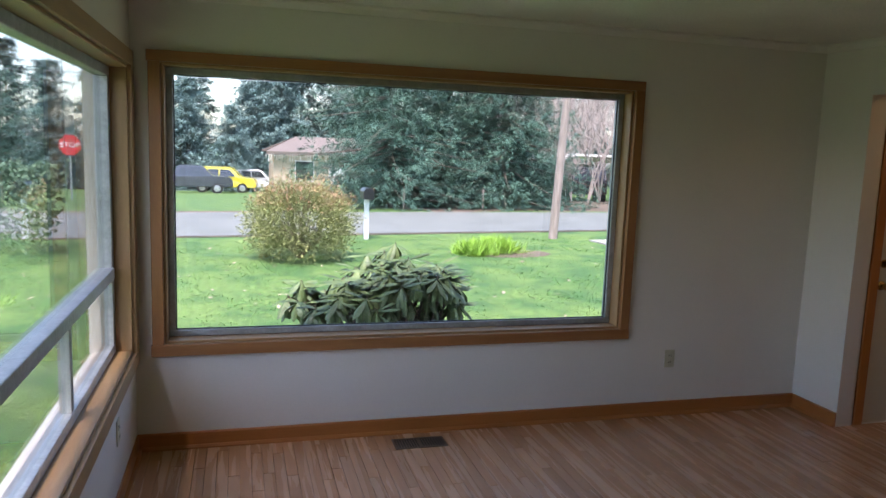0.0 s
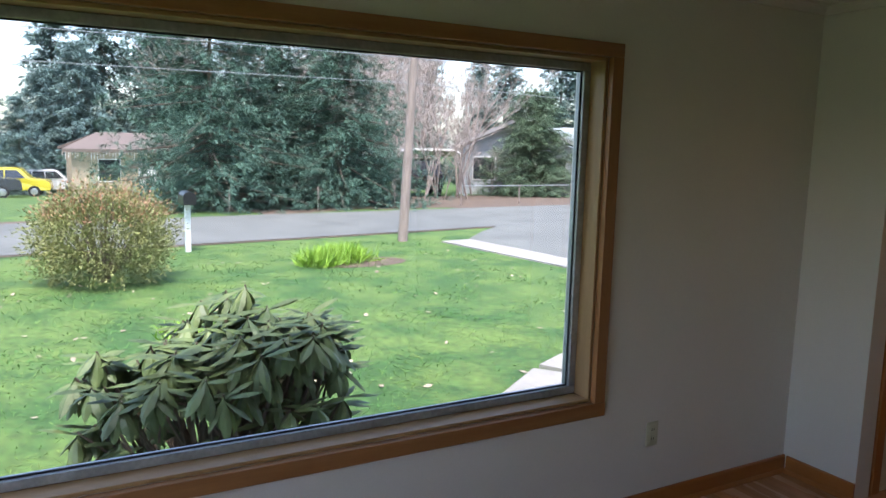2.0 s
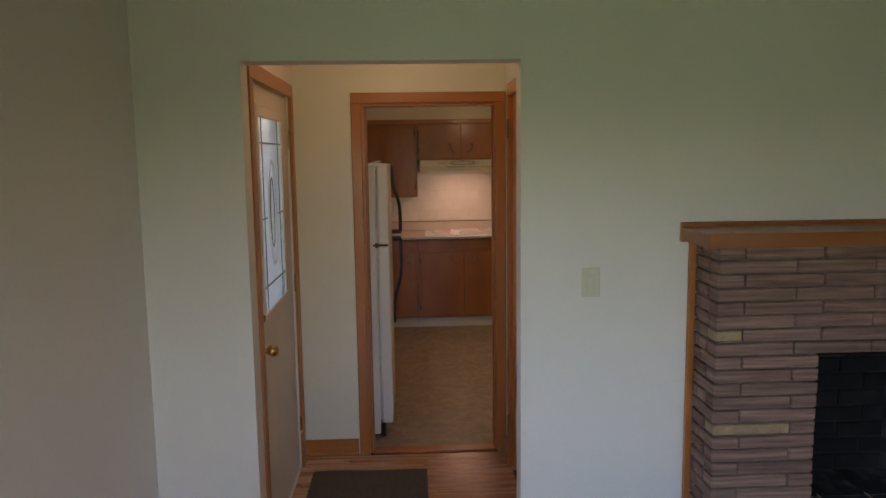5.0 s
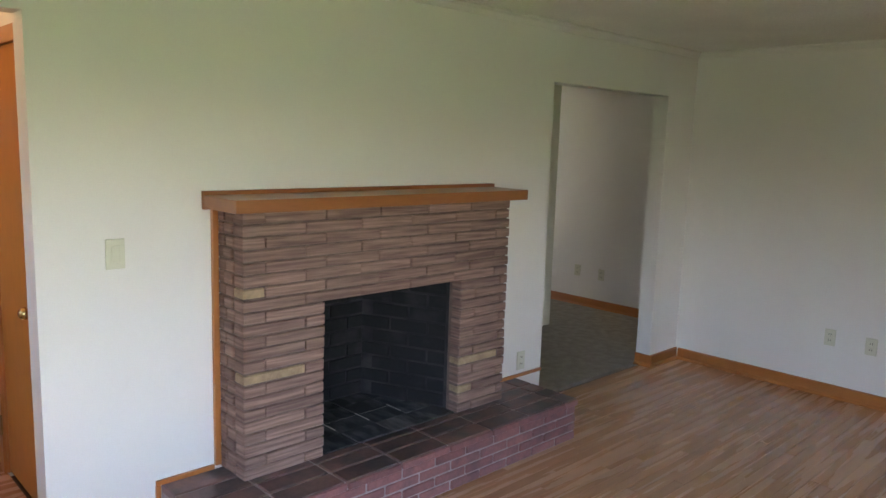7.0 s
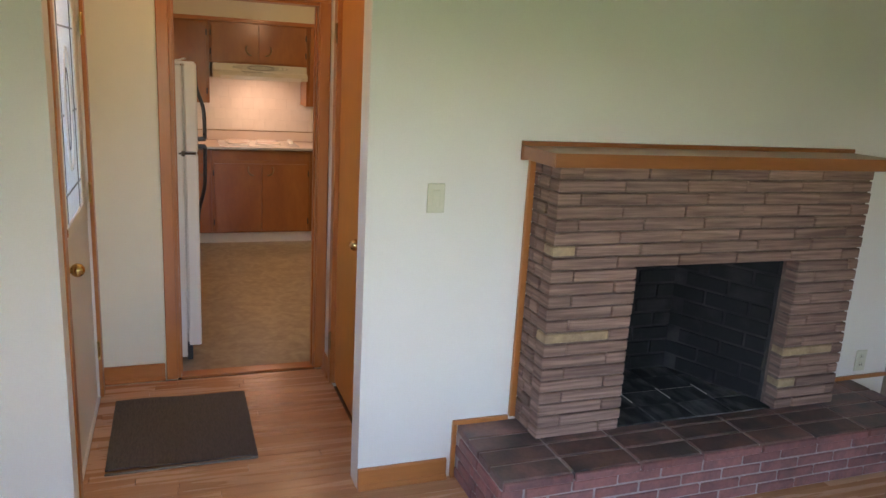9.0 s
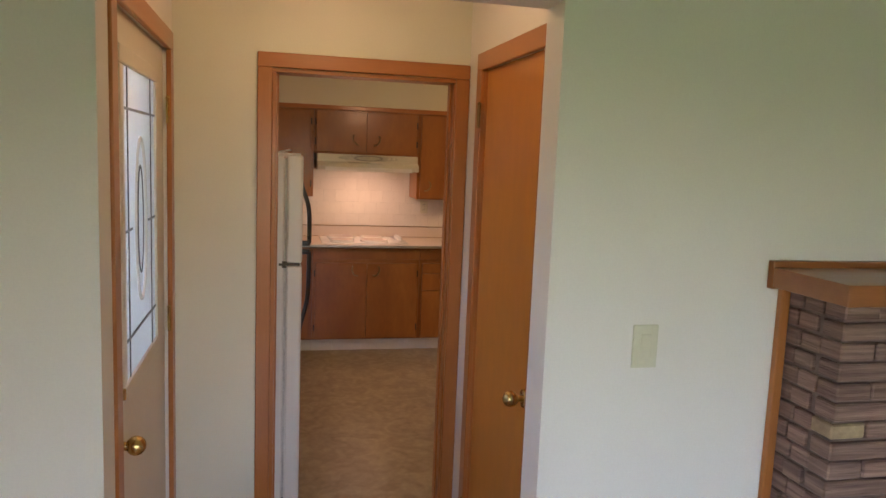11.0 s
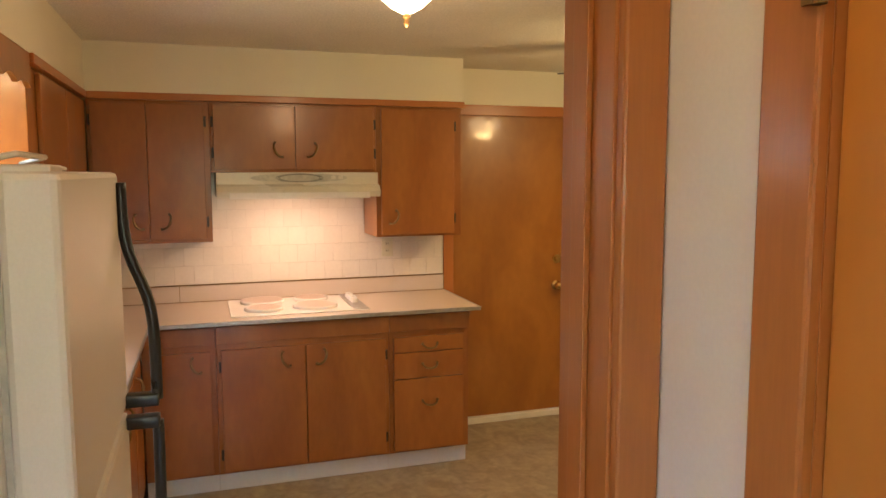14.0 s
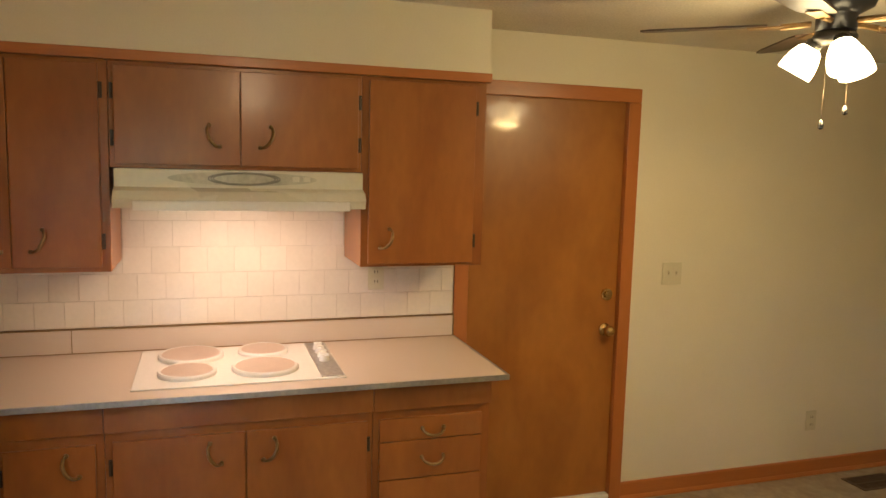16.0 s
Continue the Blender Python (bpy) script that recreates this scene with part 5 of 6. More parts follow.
for i in range(3):
    a = radians(35 + 120 * i)
    way = Vector((math.cos(a), math.sin(a), 0))
    root = Vector((ax, ay, az - 0.222)) + way * 0.052
    aim = (way * 0.62 + Vector((0, 0, -1))).normalized()
    m = Matrix.Translation(root) @ aim.to_track_quat("Z", "Y").to_matrix().to_4x4()
    bm = bmesh.new()
    lathe(bm, (0, 0, 0), ((0.018, 0.0), (0.026, 0.008), (0.028, 0.030), (0.020, 0.034)), 20)
    bmesh.ops.transform(bm, matrix=m, verts=bm.verts)
    socket = part("socket", bm, BLACK, fan, "dark lamp socket", smooth=True)
    bm = bmesh.new()
    lathe(bm, (0, 0, 0), ((0.024, 0.022), (0.038, 0.034), (0.049, 0.062), (0.055, 0.092), (0.056, 0.118), (0.051, 0.117), (0.028, 0.080)), 24)
    bmesh.ops.transform(bm, matrix=m, verts=bm.verts)
    sh = part("shade", bm, SHADE, fan, "glowing frosted glass shade", smooth=True)
    sh.visible_shadow = False
for dx, dy, low in ((0.006, 0.022, 0.478), (-0.014, -0.05, 0.431)):
    bm = bmesh.new()
    rod(bm, (ax + dx, ay + dy, az - 0.20), (ax + dx, ay + dy, az - low), 0.0007, segments=6)
    chain = part("pull_chain", bm, HINGE, fan, "thin pull chain")
    bm = bmesh.new()
    lathe(bm, (ax + dx, ay + dy, az - low), ((0.002, 0.004), (0.006, 0.0), (0.009, -0.012), (0.009, -0.022), (0.003, -0.026)), 12)
    part("pull_knob", bm, BLACK, chain, "dark pull knob", smooth=True)


# ---- outdoors ----
def ground_z(x, y):
    """Level lawn, then falling gently beyond the road."""
    k = 0.054 + (0.035 - 0.054) * min(1, max(0, (x - 4) / 8))
    return -0.30 - k * min(60, max(0.0, y - 21.5))


def near_edge(x):
    return 15.7 + 0.15 * x


def far_edge(x):
    return 20.7 + 0.15 * x


def sheet(name, xs, ys, z_of, mat, label, category, smooth=True):
    bm = bmesh.new()
    grid = [[bm.verts.new((x, y, z_of(x, y))) for y in ys] for x in xs]
    for i in range(len(xs) - 1):
        for j in range(len(ys) - 1):
            bm.faces.new((grid[i][j], grid[i + 1][j], grid[i + 1][j + 1], grid[i][j + 1]))
    return structure(name, bm, mat, label, category, smooth)


xs = [-600, -200, -80] + [-50 + 3 * i for i in range(45)] + [120, 250, 600]
ys = [-600, -100, -20] + [-8 + 2 * i for i in range(47)] + [120, 300, 700]
sheet("ground", xs, ys, lambda x, y: ground_z(x, y), GRASS, "mown lawn with mossy patches", "ground")
rx = [-70 + 4 * i for i in range(36)]


def strip(name, near, far, lift, mat, label, category):
    bm = bmesh.new()
    n = 4
    rows = [[bm.verts.new((x, near(x) + (far(x) - near(x)) * j / n, ground_z(x, near(x) + (far(x) - near(x)) * j / n) + lift)) for j in range(n + 1)] for x in rx]
    for a, b in zip(rows, rows[1:]):
        for j in range(n):
            bm.faces.new((a[j], b[j], b[j + 1], a[j + 1]))
    return structure(name, bm, mat, label, category)


strip("verge", lambda x: near_edge(x) - 0.12, lambda x: far_edge(x) + 0.6 + 9.0 * min(1, max(0, (x - 3.5) / 4)), 0.010, EARTH, "bare brown earth verge along the road", "verge")
strip("road", near_edge, far_edge, 0.022, ASPHALT, "pale worn asphalt road", "road")
bm = bmesh.new()
prism(bm, [(8.0, 14.9), (8.3, 10.2), (8.6, 4.6), (14.5, 4.6), (14.5, 17.9), (10.5, 17.4), (9.2, 16.2)], "z", -0.34, -0.272)
structure("driveway", bm, ASPHALT, "worn asphalt driveway", "driveway")
bm = bmesh.new()
prism(bm, [(7.5, 15.0), (8.05, 10.25), (8.7, 10.3), (8.25, 15.1)], "z", -0.34, -0.268)
structure("driveway_edge", bm, CONCRETE, "pale concrete driveway border", "kerb")
path = thing("garden_path", (4.5, 6.2, -0.3), "curved pale concrete garden path in slabs", "path", kind="structure")
centre = [(3.1, 4.7, 0.75), (3.6, 5.75, 0.72), (4.4, 6.35, 0.70), (5.4, 6.85, 0.70), (6.4, 7.25, 0.7), (7.6, 7.45, 0.7), (8.75, 7.5, 0.7)]
for (xa, ya, wa), (xb, yb, wb) in zip(centre, centre[1:]):
    d = Vector((xb - xa, yb - ya))
    nrm = Vector((-d.y, d.x)).normalized()
    g = d.normalized() * 0.008
    bm = bmesh.new()
    prism(bm, [(xa + g.x + nrm.x * wa, ya + g.y + nrm.y * wa), (xb - g.x + nrm.x * wb, yb - g.y + nrm.y * wb), (xb - g.x - nrm.x * wb, yb - g.y - nrm.y * wb), (xa + g.x - nrm.x * wa, ya + g.y - nrm.y * wa)], "z", -0.33, -0.262)
    part("slab", bm, CONCRETE, path)
planter = thing("planter_wall", (3.0, 5.2, -0.3), "low red brick planter edge beside the path", "planter wall")
pb = chamfered("brick", 0.20, 0.095, 0.06, material("planter_brick", (0.40, 0.22, 0.15), 0.8, (0.30, 0.16, 0.11), 10, bump=0.4, vary=0.25), 0.005)
for row in range(4):
    for i in range(8):
        piece("brick", pb, (2.62 + 0.21 * i + 0.1 * (row % 2), 5.52, -0.268 + 0.066 * row), planter, (0, 0, rng.uniform(-0.03, 0.03)))
    for i in range(3):
        piece("brick", pb, (2.55, 5.36 - 0.21 * i, -0.268 + 0.066 * row), planter, (0, 0, math.pi / 2 + rng.uniform(-0.03, 0.03)))


# ---- plants ----
nrng = np.random.default_rng(11)


def leaf_mesh(name, centres, ways, normals, lengths, widths, mat, bend=0.25, oval=False):
    """Many leaves folded along the middle: lance-shaped with four points each, or oval with eight."""
    c, d, n = (np.asarray(v, float) for v in (centres, ways, normals))
    d /= np.linalg.norm(d, axis=1, keepdims=True) + 1e-9
    side = np.cross(d, n)
    side /= np.linalg.norm(side, axis=1, keepdims=True) + 1e-9
    up = np.cross(side, d)
    L, W = np.asarray(lengths, float)[:, None], np.asarray(widths, float)[:, None]
    mid = c + d * L * 0.45
    v = np.stack([c, mid + side * W / 2 - up * W * bend, c + d * L - up * L * 0.12, mid - side * W / 2 - up * W * bend], 1).reshape(-1, 3)
    k = len(c)
    if oval:
        def rib(t, out, drop):
            return c + d * L * t + side * W * out - up * (W * bend * abs(out) * 2 + L * drop)
        v = np.stack([c, rib(0.28, 0.36, 0.0), rib(0.62, 0.5, 0.04), rib(0.88, 0.26, 0.12), rib(1.0, 0, 0.17), rib(0.88, -0.26, 0.12), rib(0.62, -0.5, 0.04), rib(0.28, -0.36, 0.0), rib(0.55, 0, 0.02)], 1).reshape(-1, 3)
        f = (np.arange(k)[:, None] * 9 + np.array([[8, i, (i + 1) % 8] for i in range(8)]).reshape(1, 24)).reshape(-1, 3)
        me = bpy.data.meshes.new(name)
        me.from_pydata(v.tolist(), [], f.tolist())
        me.materials.append(mat)
        return me
    f = (np.arange(k)[:, None] * 4 + np.array([[0, 1, 2], [0, 2, 3]]).reshape(1, 6)).reshape(-1, 3)
    me = bpy.data.meshes.new(name)
    me.from_pydata(v.tolist(), [], f.tolist())
    me.materials.append(mat)
    return me


def grown(name, me, parent, label=""):
    ob = new(name, me)
    ob.parent = parent
    ob.matrix_parent_inverse = Matrix.Translation(-parent.location)
    return tagged(ob, label) if label else ob


def conifer(name, at, high, wide, mat, label, seed, low=0.06, whorls=40, sprays=17, tufts=21, size=1.0, category="tree"):
    r = np.random.default_rng(seed)
    ob = thing(name, at, label, category)
    at = np.array(at)
    bm = bmesh.new()
    rod(bm, at - (0, 0, 0.2), at + (0, 0, high * 0.96), 0.014 * high, 0.01, 10)
    c, d, n, L, W = [], [], [], [], []
    for i in range(whorls):
        h = low + (0.97 - low) * (i / whorls) ** 1.45
        count = int(6 + 3 * (1 - h))
        for j in range(count):
            a = r.uniform(0, 2 * math.pi)
            reach = wide * (1 - h) ** 0.62 * r.uniform(0.65, 1.1) + 0.25
            out = np.array((math.cos(a), math.sin(a), 0))
            root = at + (0, 0, high * h)
            tip = root + out * reach + (0, 0, -0.22 * reach * r.uniform(0.4, 1.3))
            if j % 3 == 0:
                rod(bm, root, tip, 0.014 + 0.007 * reach, 0.005, 5)
            for k in range(sprays):
                t = (k + r.uniform(0, 1)) / sprays
                if t < 0.12:
                    continue
                p = root + (tip - root) * t + r.normal(0, 0.05 + 0.035 * reach, 3) * (1.5, 1.5, 0.8)
                for _ in range(tufts):
                    w = out * 0.5 + r.normal(0, 0.6, 3) * (1, 1, 0.5) + (0, 0, -0.18)
                    p = p + r.normal(0, 0.03, 3)
                    c.append(p)
                    d.append(w)
                    n.append((r.normal(0, 0.4), r.normal(0, 0.4), 1))
                    L.append(r.uniform(0.09, 0.21) * size)
                    W.append(r.uniform(0.016, 0.034) * size)
    part("trunk", bm, BARK, ob, "dark bark trunk with limbs")
    grown("crown", leaf_mesh("crown", c, d, n, L, W, mat, 0.35), ob, "dense needled boughs")
    return ob


def on_ground(x, y):
    return (x, y, ground_z(x, y) - 0.02)


WOODS = "conifers across the road"
first = conifer("conifer_tree", on_ground(5.0, 25.4), 8.2, 3.9, CONIFER, "tall dark green fir across the road", 1)
second = conifer("conifer_tree", on_ground(9.3, 25.8), 6.6, 3.9, CONIFER, "broad dark green fir across the road", 2)
third = conifer("conifer_tree", on_ground(7.6, 27.6), 8.6, 3.7, CONIFER, "tall dark green fir across the road", 3)
cedar = conifer("cedar_tree", on_ground(21.6, 31.5), 5.4, 3.0, CEDAR, "drooping green cedar beside the street", 4, low=0.03)
spruce = conifer("spruce_tree", on_ground(-4.0, 62.0), 9.5, 3.0, SPRUCE, "blue-grey spruce behind the parked cars", 5, low=0.04, tufts=11, size=1.8)
back = conifer("conifer_tree", on_ground(10, 66), 19.0, 5.0, HAZEFIR, "tall distant fir, blue haze put into its green", 6, whorls=46, sprays=9, tufts=9, size=4.2)
for t in (first, second, third, back):
    t["group"] = WOODS
for x, y, k, a in ((11.6, 28.9, 0.55, 2.0), (5.6, 31, 0.8, 4.1), (10.2, 33, 0.8, 0.4)):
    copy_thing(second, Matrix.Translation(on_ground(x, y)) @ Matrix.Rotation(a, 4, "Z") @ Matrix.Scale(k, 4))
for x, y, k, a in ((-8, 66, 0.9, 1.0), (-0.6, 60, 0.75, 4.0), (-6.6, 60, 0.8, 3.1), (1.0, 66, 1.05, 2.0), (-13, 58, 1.0, 3.0), (-6, 72, 1.1, 5.0), (3.5, 66, 1.3, 1.9), (-10.5, 64, 1.2, 2.7), (-17, 52, 0.8, 0.8)):
    copy_thing(spruce, Matrix.Translation(on_ground(x, y)) @ Matrix.Rotation(a, 4, "Z") @ Matrix.Scale(k, 4))
for i, (b, dist, k) in enumerate(((-33, 45, 0.7), (-29, 52, 0.75), (-26, 60, 0.7), (-21, 66, 0.7), (-15, 75, 0.7), (-9, 82, 0.75), (1.5, 74, 0.9), (4.5, 70, 1.0), (8, 78, 1.1), (14, 74, 1.0), (20, 80, 1.05), (31, 66, 0.6), (37, 70, 0.8), (41, 78, 0.6), (45, 66, 0.8), (49, 82, 0.6), (24, 84, 1.0), (27, 78, 0.8), (33, 84, 0.9), (39, 88, 0.95), (47, 80, 0.85), (43, 92, 0.8), (-3, 84, 0.8), (54, 74, 0.7), (60, 80, 0.8), (66, 86, 0.8))):
    x, y = dist * math.sin(radians(b)), dist * math.cos(radians(b))
    copy_thing(back, Matrix.Translation(on_ground(x, y)) @ Matrix.Rotation(i * 1.3, 4, "Z") @ Matrix.Scale(k, 4))


def bare_tree(name, at, high, seed, label, spread=0.5, twigs=5):
    r = random.Random(seed)
    ob = thing(name, at, label, "tree")
    bm, fine = bmesh.new(), bmesh.new()

    def grow(p, way, length, radius, depth):
        end = p + way * length
        rod(bm if depth < 2 else fine, p, end, radius, max(0.007, radius * 0.62), 6 if depth < 2 else 3)
        if depth >= 5:
            return
        for _ in range(2 if depth < 1 else 3):
            turn = Vector((r.gauss(0, spread), r.gauss(0, spread), r.gauss(0.15, 0.25)))
            grow(p + way * length * r.uniform(0.55, 1.0), (way + turn).normalized(), length * r.uniform(0.5, 0.78), max(0.009, radius * 0.55), depth + 1)
    for _ in range(3):
        grow(Vector(at), Vector((r.gauss(0, 0.18), r.gauss(0, 0.18), 1)).normalized(), high * r.uniform(0.3, 0.42), 0.0085 * high, 0)
    part("trunk", bm, BARETWIG, ob, "pale grey leafless limbs")
    part("twigs", fine, BARETWIG, ob, "fine leafless twigs")
    return ob


bare = bare_tree("bare_tree", on_ground(14.5, 34), 9.5, 3, "leafless pale maple across the road")
bare["group"] = "leafless trees"
for x, y, k, a in ((17.5, 42, 1.25, 1.0), (11.5, 40, 1.2, 2.2), (21.0, 46, 1.3, 3.3), (15.0, 47, 1.4, 4.6), (13.0, 30.5, 0.6, 5.2), (9.0, 44, 1.2, 0.6), (25, 50, 1.2, 2.9), (18.6, 33.5, 0.75, 5.5), (19, 39, 1.1, 0.2), (16.2, 52, 1.3, 4.0), (23.5, 54, 1.4, 1.1), (27.5, 56, 1.3, 2.0), (12.6, 36.5, 1.0, 3.9), (20.3, 42, 1.1, 5.9), (14.9, 31.6, 0.3, 0.5), (18.7, 32.3, 0.34, 1.5), (13.4, 29.6, 0.32, 2.6), (16.6, 31.2, 0.26, 4.4), (20.0, 32.6, 0.3, 3.3), (12.2, 27.6, 0.25, 5.0), (13.6, 31.0, 0.7, 0.9), (15.6, 30.2, 0.6, 2.3), (17.2, 31.2, 0.65, 3.7), (14.2, 28.6, 0.5, 4.8), (16.4, 28.9, 0.45, 1.3), (18.4, 36.0, 0.9, 2.8), (12.4, 32.8, 0.8, 0.3), (21.5, 38.5, 1.0, 4.2)):
    copy_thing(bare, Matrix.Translation(on_ground(x, y)) @ Matrix.Rotation(a, 4, "Z") @ Matrix.Scale(k, 4))


def rhododendron(at, rx, ry, high):
    """Crooked stems that end in rosettes of long hanging leaves, over an uneven flat-topped outline."""
    r = np.random.default_rng(21)
    ob = thing("rhododendron", at, "drooping leathery green rhododendron under the window", "shrub")
    bm = bmesh.new()
    c, d, n, L, W = [], [], [], [], []
    for i in range(190):
        a, k = r.uniform(0, 2 * math.pi), r.uniform(0.0, 1.0) ** 0.5
        x, y = rx * k * math.cos(a), ry * k * math.sin(a)
        crown = 0.86 + 0.05 * math.sin(9.0 * x + 3.0 * y) + 0.04 * math.sin(17.0 * x) - 0.14 * max(0.0, min(1.0, (-0.12 - x) / 0.2))
        top = high * crown * (1 - 0.10 * k ** 6)
        h = top * (1.0 if i % 2 == 0 else r.uniform(0.2, 0.9) if k > 0.55 else r.uniform(0.7, 1.0))
        p = np.array((at[0] + x, at[1] + y, at[2] + h + r.normal(0, 0.03)))
        foot = np.array((at[0] + 0.25 * x + r.normal(0, 0.05), at[1] + 0.25 * y + r.normal(0, 0.05), at[2]))
        knee = foot + (p - foot) * 0.55 + r.normal(0, 0.05, 3)
        rod(bm, foot, knee, 0.013, 0.009, 6)
        rod(bm, knee, p, 0.009, 0.005, 6)
        for j in range(r.integers(9, 14)):
            b = 2 * math.pi * j / 11 + r.uniform(0, 0.6)
            w = np.array((math.cos(b), math.sin(b), r.uniform(-2.2, -0.35) if j % 5 else r.uniform(-0.3, 0.6)))
            c.append(p - (0, 0, r.uniform(0, 0.03)))
            d.append(w)
            n.append((w[0] * 0.9, w[1] * 0.9, 1))
            L.append(r.uniform(0.13, 0.20))
            W.append(r.uniform(0.045, 0.066))
    part("stems", bm, BARK, ob, "brown twisted stems")
    grown("leaves", leaf_mesh("leaves", c, d, n, L, W, RHODO, 0.2, oval=True), ob, "glossy drooping leaves")


def round_shrub(at, rx, high):
    r = np.random.default_rng(22)
    ob = thing("round_shrub", at, "rounded yellow-green shrub with red tips on the lawn", "shrub")
    bm = bmesh.new()
    for _ in range(40):
        a, k = r.uniform(0, 2 * math.pi), r.uniform(0.2, 0.85)
        rod(bm, (at[0], at[1], at[2]), (at[0] + rx * k * math.cos(a), at[1] + rx * k * math.sin(a), at[2] + high * r.uniform(0.4, 0.92)), 0.018, 0.006, 5)
    part("stems", bm, BARK, ob, "thin brown stems")
    for nm, mat, count, lo in (("leaves", SHRUB, 20000, 0.0), ("red_tips", SHRUBRED, 1700, 0.45)):
        a, u, k = r.uniform(0, 2 * math.pi, count), r.uniform(-0.8 if lo == 0 else 0.45, 1, count), r.uniform(0.25, 1.0, count) ** 0.4
        if lo:
            k = r.uniform(0.88, 1.04, count)
        k = k * (1 + 0.07 * np.sin(5 * a + 3 * u) + 0.07 * np.sin(9 * a + 7 * u) + 0.08 * np.sin(14 * a - 12 * u) + 0.06 * np.sin(23 * a + 19 * u)) + r.normal(0, 0.055, count)
        s = np.sqrt(1 - u * u)
        c = np.stack([at[0] + rx * k * s * np.cos(a), at[1] + rx * k * s * np.sin(a), at[2] + high * (0.46 + 0.54 * k * u)], 1)
        w = np.stack([s * np.cos(a), s * np.sin(a), u + 0.5], 1) + r.normal(0, 0.7, (count, 3))
        grown(nm, leaf_mesh(nm, c, w, r.normal(0, 1, (count, 3)) + (0, 0, 0.6), r.uniform(0.032, 0.066, count), r.uniform(0.014, 0.027, count), mat), ob)


rhododendron((0.93, 5.45, -0.3), 0.68, 0.50, 1.24)
round_shrub((0.93, 12.7, -0.3), 0.92, 1.30)


def clump(at, rx, ry, count, label, seed, length=0.3):
    r = np.random.default_rng(seed)
    ob = thing("lily_clump", at, label, "plant")
    c = np.stack([at[0] + r.normal(0, rx, count), at[1] + r.normal(0, ry, count), np.full(count, at[2])], 1)
    w = r.normal(0, 0.75, (count, 3)) * (1, 1, 0.3) + (0, 0, 0.9)
    grown("leaves", leaf_mesh("leaves", c, w, r.normal(0, 1, (count, 3)), r.uniform(0.6, 1.2, count) * length, np.full(count, 0.022), LILY, 0.1), ob)


clump((4.18, 13.1, -0.3), 0.13, 0.16, 900, "bright yellow-green daylily clump in the lawn", 31, 0.30)
clump((4.68, 13.4, -0.3), 0.17, 0.18, 1100, "bright yellow-green daylily clump in the lawn", 32, 0.33)
clump((1.45, 9.3, -0.3), 0.16, 0.12, 160, "small bright green clump in the lawn", 33, 0.18)
bm = bmesh.new()
bmesh.ops.create_circle(bm, cap_ends=True, segments=24, radius=0.9, matrix=Matrix.Translation((4.85, 13.2, -0.294)) @ Matrix.Diagonal((1, 0.6, 1, 1)))
structure("flower_bed", bm, EARTH, "bare mulch bed round the daylilies", "bed")

# grass blades on the near lawn
count = 150000
gx, gy = nrng.uniform(-7, 8.6, count), 4.45 + 11.4 * nrng.uniform(0, 1, count) ** 1.35
keep = gy < near_edge(gx) - 0.4
for (xa, ya, wa), (xb, yb, wb) in zip(centre, centre[1:]):
    d = np.array((xb - xa, yb - ya))
    q = np.clip(((gx - xa) * d[0] + (gy - ya) * d[1]) / (d @ d), 0, 1)
    keep &= np.hypot(gx - xa - q * d[0], gy - ya - q * d[1]) > wa + 0.02
gx, gy = gx[keep], gy[keep]
k = len(gx)
tuft = np.clip(1.0 + 0.35 * np.sin(3.1 * gx + 1.7 * np.sin(2.3 * gy)) + 0.35 * np.sin(4.3 * gy + 1.9 * np.sin(2.9 * gx)) + nrng.normal(0, 0.25, k), 0.35, 2.0)
me = leaf_mesh("lawn_grass", np.stack([gx, gy, np.full(k, -0.302)], 1), nrng.normal(0, 0.9, (k, 3)) * (1, 1, 0.15) + (0, 0, 0.36), nrng.normal(0, 0.22, (k, 3)) + (0, 0, 1.0), nrng.uniform(0.018, 0.046, k) * tuft, nrng.uniform(0.005, 0.009, k) * (1 + (gy - 4) * 0.10), BLADE, 0.1)
tagged(new("lawn_grass", me), "short green lawn grass", "grass", kind="stuff")
# fallen leaves on the lawn
count = 260
me = leaf_mesh("fallen_leaves", np.stack([nrng.uniform(-3, 8, count), nrng.uniform(5, 14, count), np.full(count, -0.278)], 1), nrng.normal(0, 1, (count, 3)) * (1, 1, 0.1), nrng.normal(0, 0.2, (count, 3)) + (0, 0, 1), nrng.uniform(0.05, 0.1, count), nrng.uniform(0.03, 0.06, count), material("dead_leaf", (0.46, 0.38, 0.27), 0.8, (0.30, 0.22, 0.15), 5, island=True), 0.1)
tagged(new("fallen_leaves", me), "dry brown leaves scattered on the lawn", "leaves", kind="stuff")

